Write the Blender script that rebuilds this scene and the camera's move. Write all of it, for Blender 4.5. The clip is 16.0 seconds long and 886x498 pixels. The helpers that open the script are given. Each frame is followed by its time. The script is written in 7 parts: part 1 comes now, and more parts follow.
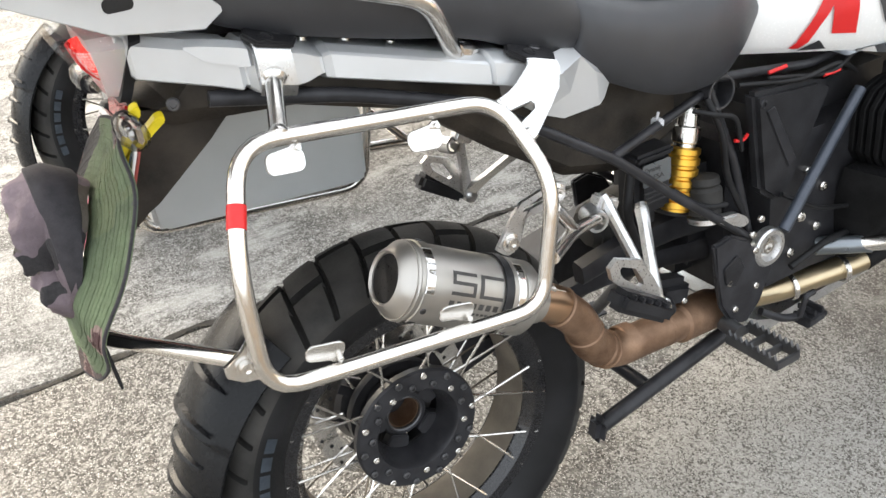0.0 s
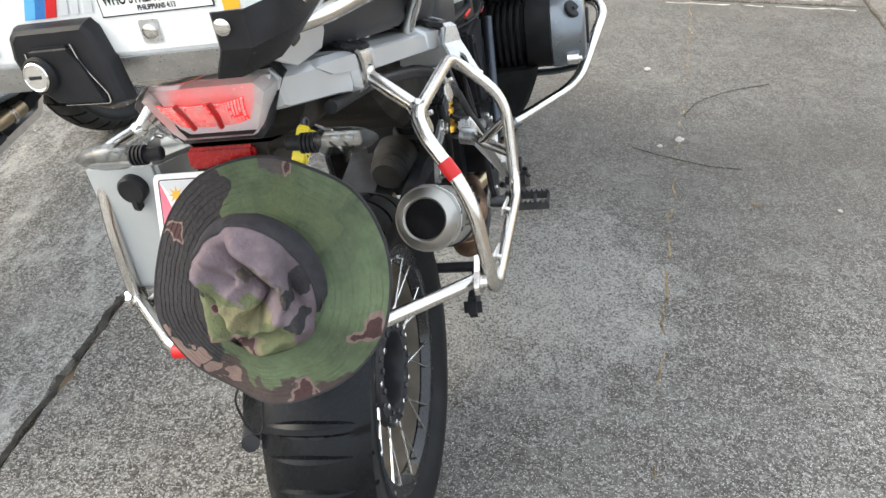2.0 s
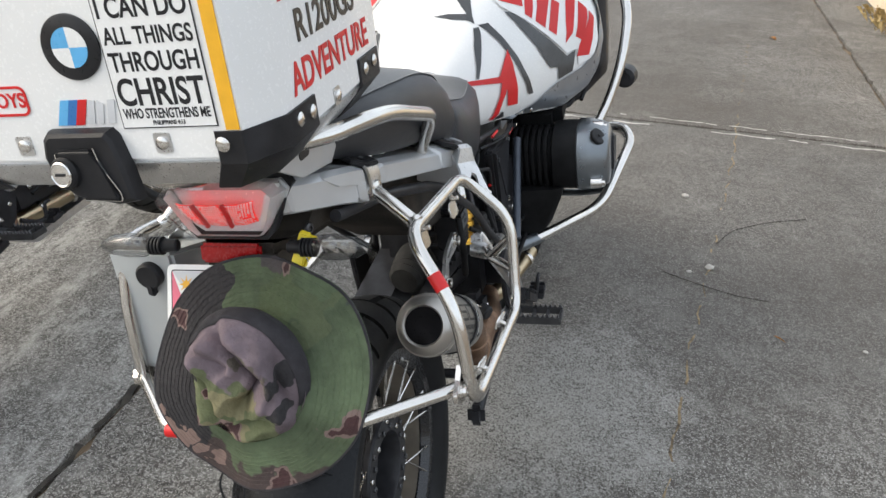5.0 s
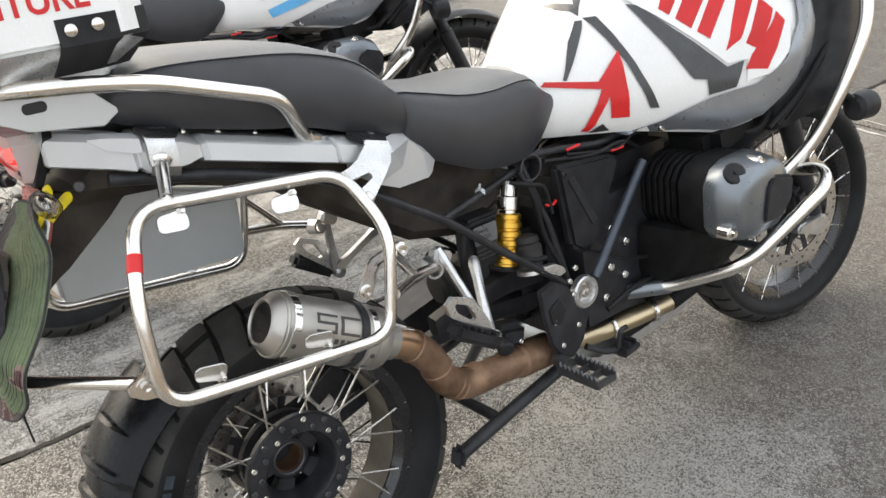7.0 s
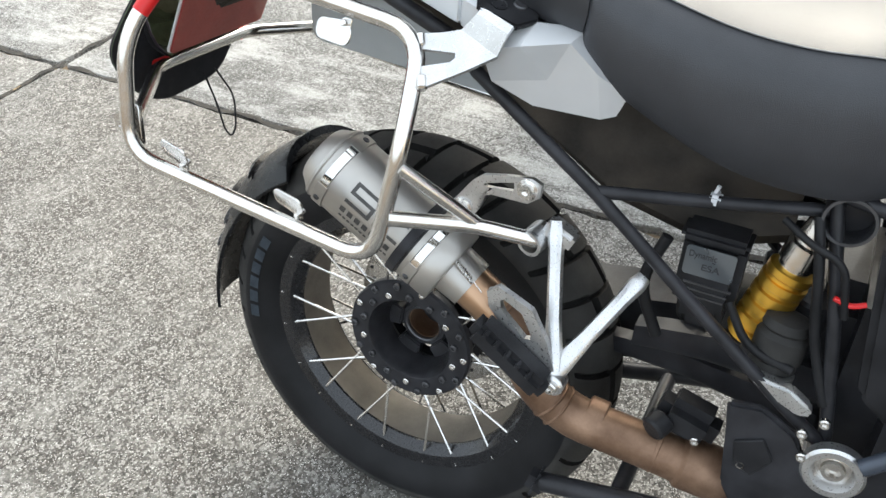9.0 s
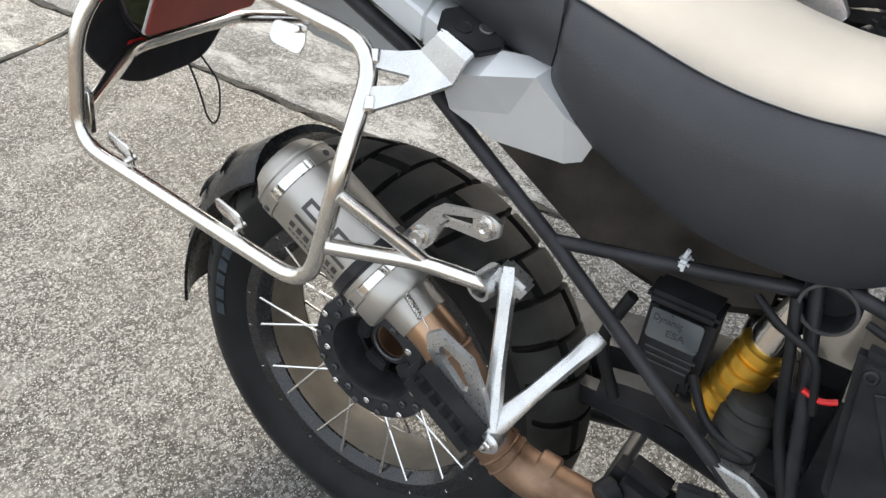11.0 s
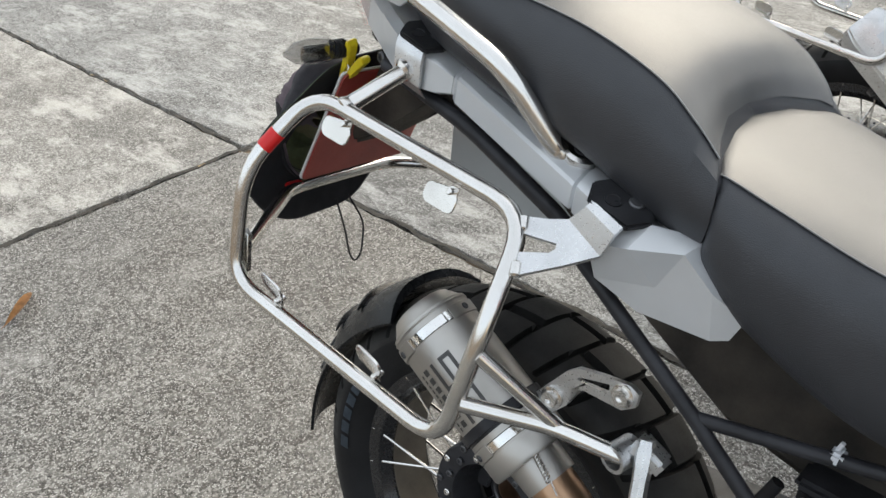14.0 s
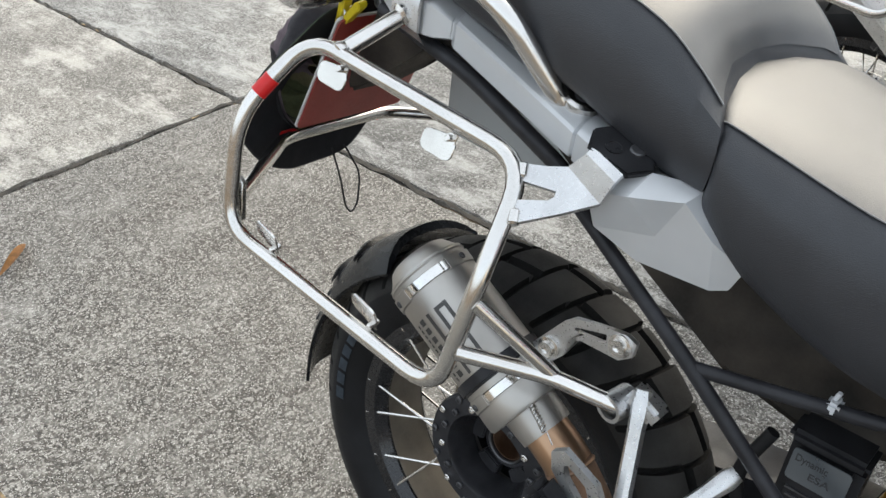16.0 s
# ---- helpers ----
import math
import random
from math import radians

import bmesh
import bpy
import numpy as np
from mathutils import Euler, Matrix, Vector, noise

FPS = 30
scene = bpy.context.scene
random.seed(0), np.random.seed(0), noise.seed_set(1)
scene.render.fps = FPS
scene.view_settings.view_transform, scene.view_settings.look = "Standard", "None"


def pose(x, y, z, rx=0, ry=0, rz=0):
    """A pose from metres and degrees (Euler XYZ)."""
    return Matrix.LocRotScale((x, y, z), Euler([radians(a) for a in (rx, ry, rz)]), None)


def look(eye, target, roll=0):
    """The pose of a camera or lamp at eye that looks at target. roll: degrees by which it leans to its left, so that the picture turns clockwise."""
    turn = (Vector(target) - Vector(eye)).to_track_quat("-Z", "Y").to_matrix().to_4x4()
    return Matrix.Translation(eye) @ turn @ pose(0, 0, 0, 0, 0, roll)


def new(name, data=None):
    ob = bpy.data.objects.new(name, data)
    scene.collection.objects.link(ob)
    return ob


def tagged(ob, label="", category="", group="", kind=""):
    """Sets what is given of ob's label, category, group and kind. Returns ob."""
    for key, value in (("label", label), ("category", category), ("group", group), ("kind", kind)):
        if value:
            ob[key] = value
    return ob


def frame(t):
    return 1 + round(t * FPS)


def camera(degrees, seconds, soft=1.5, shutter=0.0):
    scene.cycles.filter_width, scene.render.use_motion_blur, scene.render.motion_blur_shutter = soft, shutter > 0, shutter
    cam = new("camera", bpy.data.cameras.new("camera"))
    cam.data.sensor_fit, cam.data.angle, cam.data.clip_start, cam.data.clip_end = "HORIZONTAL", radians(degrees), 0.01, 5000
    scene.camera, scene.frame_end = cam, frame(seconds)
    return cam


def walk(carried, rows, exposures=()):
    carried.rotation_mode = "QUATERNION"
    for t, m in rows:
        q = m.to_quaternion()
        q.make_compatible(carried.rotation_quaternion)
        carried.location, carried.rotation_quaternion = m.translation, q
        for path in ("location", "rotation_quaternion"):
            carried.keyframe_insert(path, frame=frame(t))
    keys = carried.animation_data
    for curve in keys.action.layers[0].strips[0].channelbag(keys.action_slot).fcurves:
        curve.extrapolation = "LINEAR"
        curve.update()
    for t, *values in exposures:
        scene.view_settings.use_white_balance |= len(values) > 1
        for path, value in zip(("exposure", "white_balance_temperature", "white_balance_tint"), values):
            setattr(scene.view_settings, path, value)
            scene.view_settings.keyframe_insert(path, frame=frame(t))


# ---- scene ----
cam = camera(54.72, 16.0)
LEAN = 8.59  # degrees by which the parked machine leans on its side stand
BIKE = pose(0, 0, -0.0062, -LEAN, 0, 0)  # its own frame: x ahead, y to its left, z up in its plane
ROWS = [
    (0.0, -0.3946, -0.8175, 1.2986, 54.593, 2.822, -30.799),
    (0.5, -0.6355, -0.7477, 1.3222, 54.468, 2.289, -48.630),
    (1.0, -0.8793, -0.6809, 1.3223, 55.249, 4.608, -60.063),
    (1.5, -1.0414, -0.4657, 1.3186, 55.041, 1.784, -75.003),
    (2.0, -1.1267, -0.2501, 1.3663, 55.474, 0.244, -81.516),
    (2.5, -1.1619, -0.2049, 1.3783, 56.394, -1.746, -83.763),
    (3.0, -1.1693, -0.1949, 1.3791, 57.308, -1.941, -83.634),
    (3.5, -1.1647, -0.1848, 1.3780, 57.704, -2.339, -83.381),
    (3.7, -1.1638, -0.1833, 1.3771, 57.874, -2.363, -83.449),
    (5.8, -1.1598, -0.6319, 1.4298, 65.767, -1.669, -66.500),
    (6.0, -1.0836, -0.7278, 1.4098, 65.891, -0.619, -63.229),
    (6.5, -0.7932, -0.9171, 1.3841, 65.452, 0.660, -53.366),
    (7.0, -0.4923, -1.0805, 1.3390, 62.498, 2.781, -38.655),
    (7.5, -0.1610, -1.1480, 1.3041, 57.883, -0.675, -26.231),
    (8.0, 0.1212, -0.9918, 1.2894, 56.603, 2.301, -6.908),
    (8.5, 0.3688, -0.9149, 1.2619, 53.059, 2.020, 13.342),
    (9.0, 0.4851, -0.7796, 1.2519, 50.582, 0.891, 27.313),
    (9.2, 0.4905, -0.7332, 1.2570, 50.522, -0.659, 30.203),
    (11.3, 0.5277, -0.6462, 1.2483, 49.114, -2.032, 34.150),
    (11.5, 0.5244, -0.6460, 1.2558, 49.345, -2.101, 34.964),
    (12.0, 0.4986, -0.6435, 1.2858, 55.327, -1.731, 37.849),
    (12.5, 0.4906, -0.6450, 1.2938, 57.713, -0.795, 40.691),
    (13.0, 0.4884, -0.6430, 1.2865, 57.315, -0.712, 41.228),
    (13.5, 0.4914, -0.6455, 1.2823, 57.166, -0.457, 41.671),
    (14.0, 0.4965, -0.6465, 1.2834, 57.133, -0.280, 42.042),
    (14.5, 0.4976, -0.6488, 1.2798, 56.824, -0.231, 42.419),
    (15.0, 0.4923, -0.6470, 1.2782, 55.073, -0.323, 42.679),
    (15.5, 0.4901, -0.6461, 1.2775, 54.779, -0.350, 42.700),
    (16.0, 0.4933, -0.6455, 1.2696, 54.329, -0.793, 42.022),
]
EXPOSURES = [(0.0, 1.65, 6600, 8), (1.0, 1.55, 6450, 7), (2.0, 1.3, 6200, 6), (2.5, 1.0, 6200, 7), (3.5, 0.8, 6150, 7), (6.0, 0.75, 6350, 8), (7.0, 1.2, 6600, 8), (8.0, 1.3, 6150, 4), (8.5, 1.15, 6150, 4), (9.0, 1.32, 6150, 5), (11.5, 1.1, 6350, 7), (12.5, 0.70, 6350, 7), (14.5, 0.78, 6200, 6), (16.0, 0.86, 6200, 6)]
walk(cam, [(t, pose(x, y, z, rx, ry, rz)) for t, x, y, z, rx, ry, rz in ROWS], EXPOSURES)

# ---- world and light ----
world = bpy.data.worlds.new("sky")
scene.world = world
world.use_nodes = True
_wn = world.node_tree
_sky = _wn.nodes.new("ShaderNodeTexSky")
_sky.sky_type, _sky.sun_disc = "NISHITA", False
_sky.sun_elevation, _sky.sun_rotation = radians(38.5), radians(-14)
_sky.air_density, _sky.dust_density = 1.0, 6.0
_wn.nodes["Background"].inputs["Strength"].default_value = 0.15
_veil = _wn.nodes.new("ShaderNodeMix")  # thin even cloud before the sky
_veil.data_type = "RGBA"
_veil.inputs["Factor"].default_value = 0.6
_veil.inputs[7].default_value = (6.6, 6.7, 6.8, 1)
_wn.links.new(_sky.outputs[0], _veil.inputs[6])
_wn.links.new(_veil.outputs[2], _wn.nodes["Background"].inputs["Color"])
_sun = new("sun", bpy.data.lights.new("sun", "SUN"))
_sun.data.energy, _sun.data.angle, _sun.data.color = 0.9, radians(45), (1.0, 0.87, 0.68)
_sun.matrix_basis = look((-0.7, 2.8, 2.3), (0, 0, 0))


# ---- materials ----
def mat(name, col, rough=0.5, metal=0.0, var=0.15, scale=40.0, bump=0.05, bscale=300.0, coat=0.0, rvar=0.1, col2=None):
    """A surface with patches and a fine grain."""
    m = bpy.data.materials.new(name)
    m.use_nodes = True
    nt = m.node_tree
    N, L = nt.nodes, nt.links
    b = N["Principled BSDF"]
    tc = N.new("ShaderNodeTexCoord")
    n1, n2 = N.new("ShaderNodeTexNoise"), N.new("ShaderNodeTexNoise")
    n1.inputs["Scale"].default_value, n2.inputs["Scale"].default_value = scale, bscale
    n1.inputs["Detail"].default_value, n2.inputs["Detail"].default_value = 5, 3
    L.new(tc.outputs["Object"], n1.inputs["Vector"])
    L.new(tc.outputs["Object"], n2.inputs["Vector"])
    r = N.new("ShaderNodeValToRGB")
    c2 = col2 or [min(1, c * (1 + var)) for c in col]
    r.color_ramp.elements[0].position, r.color_ramp.elements[1].position = 0.35, 0.68
    r.color_ramp.elements[0].color = (*[c * (1 - var) for c in col], 1)
    r.color_ramp.elements[1].color = (*c2, 1)
    L.new(n1.outputs["Fac"], r.inputs["Fac"])
    L.new(r.outputs["Color"], b.inputs["Base Color"])
    mr = N.new("ShaderNodeMapRange")
    mr.inputs["From Min"].default_value, mr.inputs["From Max"].default_value = 0.3, 0.7
    mr.inputs["To Min"].default_value, mr.inputs["To Max"].default_value = max(0.02, rough - rvar), min(1, rough + rvar)
    L.new(n2.outputs["Fac"], mr.inputs["Value"])
    L.new(mr.outputs["Result"], b.inputs["Roughness"])
    b.inputs["Metallic"].default_value = metal
    b.inputs["Coat Weight"].default_value = coat
    if bump:
        bp = N.new("ShaderNodeBump")
        bp.inputs["Strength"].default_value, bp.inputs["Distance"].default_value = bump, 0.002
        L.new(n2.outputs["Fac"], bp.inputs["Height"])
        L.new(bp.outputs["Normal"], b.inputs["Normal"])
    return m


def concrete(name, base, light, dark, stain, worn=(), mottle=0.0, paler=()):
    """Worn concrete with its small stones laid bare, stained at a larger scale. worn: broad darker fields, shade among
    them.
    """
    m = mat(name, base, 0.85, 0, 0.2, 1.2, 0.0)
    nt = m.node_tree
    N, L = nt.nodes, nt.links
    b = N["Principled BSDF"]
    tc = N.new("ShaderNodeTexCoord")

    def noise_of(s, d=4, rough=0.6):
        n = N.new("ShaderNodeTexNoise")
        n.inputs["Scale"].default_value, n.inputs["Detail"].default_value, n.inputs["Roughness"].default_value = s, d, rough
        L.new(tc.outputs["Object"], n.inputs["Vector"])
        return n

    def mixed(fac, a, c, lo, hi, most):
        q = N.new("ShaderNodeMapRange")
        q.inputs["From Min"].default_value, q.inputs["From Max"].default_value, q.inputs["To Max"].default_value = lo, hi, most
        L.new(fac, q.inputs["Value"])
        x = N.new("ShaderNodeMix")
        x.data_type = "RGBA"
        L.new(q.outputs["Result"], x.inputs["Factor"])
        for k, v in ((6, a), (7, c)):
            if isinstance(v, tuple):
                x.inputs[k].default_value = (*v, 1)
            else:
                L.new(v, x.inputs[k])
        return x.outputs[2]

    def cells(sc):
        v = N.new("ShaderNodeTexVoronoi")
        v.inputs["Scale"].default_value = sc
        L.new(tc.outputs["Object"], v.inputs["Vector"])
        q = N.new("ShaderNodeSeparateColor")
        L.new(v.outputs["Color"], q.inputs["Color"])
        return v, q

    old = b.inputs["Base Color"].links[0].from_socket
    (stones, sc), (grit, gc) = cells(300), cells(620)
    wear, big, streak, patch = noise_of(7, 5, 0.7), noise_of(0.8, 6, 0.65), noise_of(3.5, 7, 0.75), noise_of(26, 3, 0.6)
    c = mixed(gc.outputs["Red"], old, dark, 0.45, 0.75, 0.75)
    c = mixed(sc.outputs["Green"], c, light, 0.66, 0.84, 0.8)
    c = mixed(sc.outputs["Blue"], c, dark, 0.74, 0.80, 0.8)
    (coarse, cc) = cells(150)
    c = mixed(cc.outputs["Red"], c, light, 0.80, 0.90, 0.45)
    c = mixed(cc.outputs["Green"], c, dark, 0.76, 0.86, 0.5)
    c = mixed(patch.outputs["Fac"], c, light, 0.52, 0.74, 0.42)
    c = mixed(wear.outputs["Fac"], c, light, 0.52, 0.72, 0.6)
    c = mixed(big.outputs["Fac"], c, stain, 0.45, 0.70, 0.55)
    c = mixed(streak.outputs["Fac"], c, dark, 0.52, 0.80, 0.5)

    def drawn(sx, sy, d, rough):
        mp = N.new("ShaderNodeMapping")
        mp.inputs["Scale"].default_value = (sx, sy, 1)
        L.new(tc.outputs["Object"], mp.inputs["Vector"])
        n = N.new("ShaderNodeTexNoise")
        n.inputs["Scale"].default_value, n.inputs["Detail"].default_value, n.inputs["Roughness"].default_value = 1.0, d, rough
        L.new(mp.outputs["Vector"], n.inputs["Vector"])
        return n.outputs["Fac"]

    c = mixed(drawn(5.0, 1.5, 8, 0.72), c, light, 0.50, 0.72, 0.28)  # pale bloom along the brushing
    c = mixed(drawn(240, 40, 3, 0.6), c, dark, 0.50, 0.70, 0.6)  # brush marks
    c = mixed(drawn(2.2, 3.0, 8, 0.7), c, dark, 0.55, 0.78, 0.5)
    if mottle:
        c = mixed(drawn(1.1, 2.6, 9, 0.68), c, dark, 0.48, 0.66, mottle)  # weathered dark fields
        c = mixed(drawn(3.4, 7.0, 9, 0.75), c, light, 0.50, 0.60, mottle)  # scraped pale ones
        c = mixed(drawn(9.0, 60, 4, 0.7), c, dark, 0.56, 0.66, mottle * 0.8)  # streaks of the float
    (fleck, fc) = cells(170)
    c = mixed(fc.outputs["Red"], c, light, 0.88, 0.92, 0.45)  # larger stones laid bare
    c = mixed(gc.outputs["Blue"], c, (0.62, 0.60, 0.56), 0.955, 0.965, 0.8)  # bright grains
    for px_, py_, r_, most in worn:  # broad darker fields, the far ones shade put into the slab colour
        d, q, w_ = N.new("ShaderNodeVectorMath"), N.new("ShaderNodeMath"), N.new("ShaderNodeMath")
        d.operation, q.operation, w_.operation = "DISTANCE", "DIVIDE", "MULTIPLY_ADD"
        d.inputs[1].default_value = (px_, py_, 0)
        q.inputs[1].default_value = r_
        L.new(tc.outputs["Object"], d.inputs[0])
        L.new(d.outputs["Value"], q.inputs[0])
        L.new(big.outputs["Fac"], w_.inputs[0])
        w_.inputs[1].default_value = -1.3
        L.new(q.outputs[0], w_.inputs[2])
        c = mixed(w_.outputs[0], c, stain, 0.55, -0.15, most)
    for px_, py_, r_, most in paler:  # fields with more of the light stone colour
        d, q, w_ = N.new("ShaderNodeVectorMath"), N.new("ShaderNodeMath"), N.new("ShaderNodeMath")
        d.operation, q.operation, w_.operation = "DISTANCE", "DIVIDE", "MULTIPLY_ADD"
        d.inputs[1].default_value = (px_, py_, 0)
        q.inputs[1].default_value = r_
        L.new(tc.outputs["Object"], d.inputs[0])
        L.new(d.outputs["Value"], q.inputs[0])
        L.new(wear.outputs["Fac"], w_.inputs[0])
        w_.inputs[1].default_value = -1.3
        L.new(q.outputs[0], w_.inputs[2])
        x_ = N.new("ShaderNodeMath")
        x_.operation = "MULTIPLY"
        field = N.new("ShaderNodeMapRange")
        field.inputs["From Min"].default_value, field.inputs["From Max"].default_value, field.inputs["To Max"].default_value = 0.45, -0.25, most
        L.new(w_.outputs[0], field.inputs["Value"])
        L.new(field.outputs["Result"], x_.inputs[0])
        L.new(sc.outputs["Red"], x_.inputs[1])
        c = mixed(x_.outputs[0], c, light, 0.20, 0.50, 0.62)
    info = N.new("ShaderNodeObjectInfo")
    hue = N.new("ShaderNodeHueSaturation")
    vr = N.new("ShaderNodeMapRange")
    vr.inputs["To Min"].default_value, vr.inputs["To Max"].default_value = 0.9, 1.12
    L.new(info.outputs["Random"], vr.inputs["Value"])
    L.new(vr.outputs["Result"], hue.inputs["Value"])
    L.new(c, hue.inputs["Color"])
    L.new(hue.outputs["Color"], b.inputs["Base Color"])
    bp = N.new("ShaderNodeBump")
    bp.inputs["Strength"].default_value, bp.inputs["Distance"].default_value = 0.5, -0.002
    L.new(stones.outputs["Distance"], bp.inputs["Height"])
    L.new(bp.outputs["Normal"], b.inputs["Normal"])
    return m


def camo(name, base, patches, spots):
    """Printed woodland cloth: large wandering patches, small rimmed spots, a worn weave. Places are in metres from the hat's middle, to its right and up."""
    m = mat(name, base, 0.9, 0, 0.1, 30, 0.9, 210)
    nt = m.node_tree
    N, L = nt.nodes, nt.links
    tc = N.new("ShaderNodeTexCoord")
    n, sub, sc, add, flat = N.new("ShaderNodeTexNoise"), N.new("ShaderNodeVectorMath"), N.new("ShaderNodeVectorMath"), N.new("ShaderNodeVectorMath"), N.new("ShaderNodeVectorMath")
    n.inputs["Scale"].default_value, n.inputs["Detail"].default_value = 19.0, 3.0
    sub.operation, sc.operation, add.operation, flat.operation = "SUBTRACT", "SCALE", "ADD", "MULTIPLY"
    sub.inputs[1].default_value, sc.inputs["Scale"].default_value, flat.inputs[1].default_value = (0.5, 0.5, 0.5), 0.10, (0, 1, 1)
    L.new(tc.outputs["Object"], n.inputs["Vector"])
    L.new(n.outputs["Color"], sub.inputs[0])
    L.new(sub.outputs["Vector"], sc.inputs[0])
    L.new(tc.outputs["Object"], add.inputs[0])
    L.new(sc.outputs["Vector"], add.inputs[1])
    L.new(add.outputs["Vector"], flat.inputs[0])
    f = N.new("ShaderNodeTexNoise")
    f.inputs["Scale"].default_value, f.inputs["Detail"].default_value = 14, 5
    L.new(tc.outputs["Object"], f.inputs["Vector"])
    shade = N.new("ShaderNodeValToRGB")
    shade.color_ramp.elements[0].position, shade.color_ramp.elements[1].position = 0.3, 0.7
    shade.color_ramp.elements[0].color, shade.color_ramp.elements[1].color = (*[c * 0.62 for c in base], 1), (*[c * 1.35 for c in base], 1)
    L.new(f.outputs["Fac"], shade.inputs["Fac"])
    col = shade.outputs["Color"]
    for dx, dz, r, c in list(patches) + [(x, z, q, (0.20, 0.14, 0.125)) for x, z, q in spots] + [(x, z, q * 0.68, (0.060, 0.028, 0.028)) for x, z, q in spots]:
        d, q, x = N.new("ShaderNodeVectorMath"), N.new("ShaderNodeMapRange"), N.new("ShaderNodeMix")
        d.operation, x.data_type = "DISTANCE", "RGBA"
        d.inputs[1].default_value = (0, -0.037 - dx, 0.766 + dz)
        q.inputs["From Min"].default_value, q.inputs["From Max"].default_value, q.inputs["To Min"].default_value, q.inputs["To Max"].default_value = r * 0.97, r * 1.03, 1, 0
        L.new(flat.outputs["Vector"], d.inputs[0])
        L.new(d.outputs["Value"], q.inputs["Value"])
        L.new(q.outputs["Result"], x.inputs["Factor"])
        L.new(col, x.inputs[6])
        x.inputs[7].default_value = (*c, 1)
        col = x.outputs[2]
    x, g, w = N.new("ShaderNodeMix"), N.new("ShaderNodeValToRGB"), N.new("ShaderNodeTexNoise")
    x.data_type, x.blend_type = "RGBA", "MULTIPLY"
    x.inputs["Factor"].default_value = 0.6
    w.inputs["Scale"].default_value, w.inputs["Detail"].default_value = 70, 6
    L.new(tc.outputs["Object"], w.inputs["Vector"])
    g.color_ramp.elements[0].color, g.color_ramp.elements[1].color = (0.5, 0.5, 0.5, 1), (1.35, 1.35, 1.35, 1)
    L.new(w.outputs["Fac"], g.inputs["Fac"])
    L.new(col, x.inputs[6])
    L.new(g.outputs["Color"], x.inputs[7])
    L.new(x.outputs[2], N["Principled BSDF"].inputs["Base Color"])
    return m


def clear(name, tint, rough=0.05):
    """Thin clear plastic: lets light through, with a gloss that grows at grazing angles."""
    m = bpy.data.materials.new(name)
    m.use_nodes = True
    N, L = m.node_tree.nodes, m.node_tree.links
    t, g, f, x = N.new("ShaderNodeBsdfTransparent"), N.new("ShaderNodeBsdfGlossy"), N.new("ShaderNodeLayerWeight"), N.new("ShaderNodeMixShader")
    t.inputs["Color"].default_value = (*tint, 1)
    g.inputs["Roughness"].default_value = rough
    pw, ma = N.new("ShaderNodeMath"), N.new("ShaderNodeMath")
    pw.operation, ma.operation = "POWER", "MULTIPLY_ADD"
    pw.inputs[1].default_value, ma.inputs[1].default_value, ma.inputs[2].default_value = 4.0, 0.6, 0.05
    L.new(f.outputs["Facing"], pw.inputs[0])
    L.new(pw.outputs[0], ma.inputs[0])
    L.new(ma.outputs[0], x.inputs["Fac"])
    L.new(t.outputs["BSDF"], x.inputs[1])
    L.new(g.outputs["BSDF"], x.inputs[2])
    L.new(x.outputs["Shader"], N["Material Output"].inputs["Surface"])
    return m


def dull(m, level=0.18):
    m.node_tree.nodes["Principled BSDF"].inputs["Specular IOR Level"].default_value = level
    return m


STEEL = mat("brushed_stainless_steel", (0.70, 0.68, 0.65), 0.21, 1.0, 0.08, 12, 0.0, 90, 0, 0.05)
CHROME = mat("polished_steel", (0.75, 0.74, 0.72), 0.1, 1.0, 0.05, 20, 0.0)
ALU = mat("cast_aluminium", (0.62, 0.62, 0.62), 0.34, 0.95, 0.08, 40, 0.02, 400)
SILVER = mat("silver_painted_plastic", (0.55, 0.56, 0.57), 0.32, 0.4, 0.04, 15, 0.0, 60, 0.15, 0.03)
GREY = mat("grey_metallic_paint", (0.19, 0.21, 0.23), 0.3, 0.75, 0.08, 20, 0.0, 60, 0.2, 0.03)
BLACK = dull(mat("black_painted_metal", (0.026, 0.026, 0.029), 0.38, 0.0, 0.3, 30, 0.05, 300, 0.1))
PLASTIC = dull(mat("black_textured_plastic", (0.021, 0.021, 0.023), 0.42, 0.0, 0.3, 25, 0.15, 700))
DUSTY = dull(mat("dusty_black_plastic", (0.03, 0.027, 0.024), 0.7, 0.0, 0.4, 12, 0.1, 300, 0, 0.1, (0.065, 0.055, 0.045)))
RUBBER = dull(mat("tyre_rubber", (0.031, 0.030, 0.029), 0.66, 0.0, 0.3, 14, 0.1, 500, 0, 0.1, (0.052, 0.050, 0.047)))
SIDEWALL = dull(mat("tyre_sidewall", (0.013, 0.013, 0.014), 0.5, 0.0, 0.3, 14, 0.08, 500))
SIDEMARK = mat("blue_grey_rubber_print", (0.06, 0.075, 0.095), 0.7, 0, 0.2, 60, 0.05)
GUARD = dull(mat("smooth_black_plastic", (0.007, 0.0076, 0.009), 0.27, 0.0, 0.2, 14, 0.0, 60, 0, 0.04), 0.2)
# the tyre's rubber again, darkened for the shade inside the tread cuts
GROOVE_SHADE = dull(mat("shaded_groove_rubber", (0.011, 0.0105, 0.01), 0.9, 0.0, 0.3, 30, 0.1, 500))
MATTBLACK = dull(mat("matt_black_casting", (0.009, 0.009, 0.0095), 0.6, 0.0, 0.3, 30, 0.1, 300), 0.12)
VINYL = mat("seat_vinyl", (0.030, 0.031, 0.035), 0.40, 0.0, 0.12, 20, 0.25, 900, 0, 0.05)
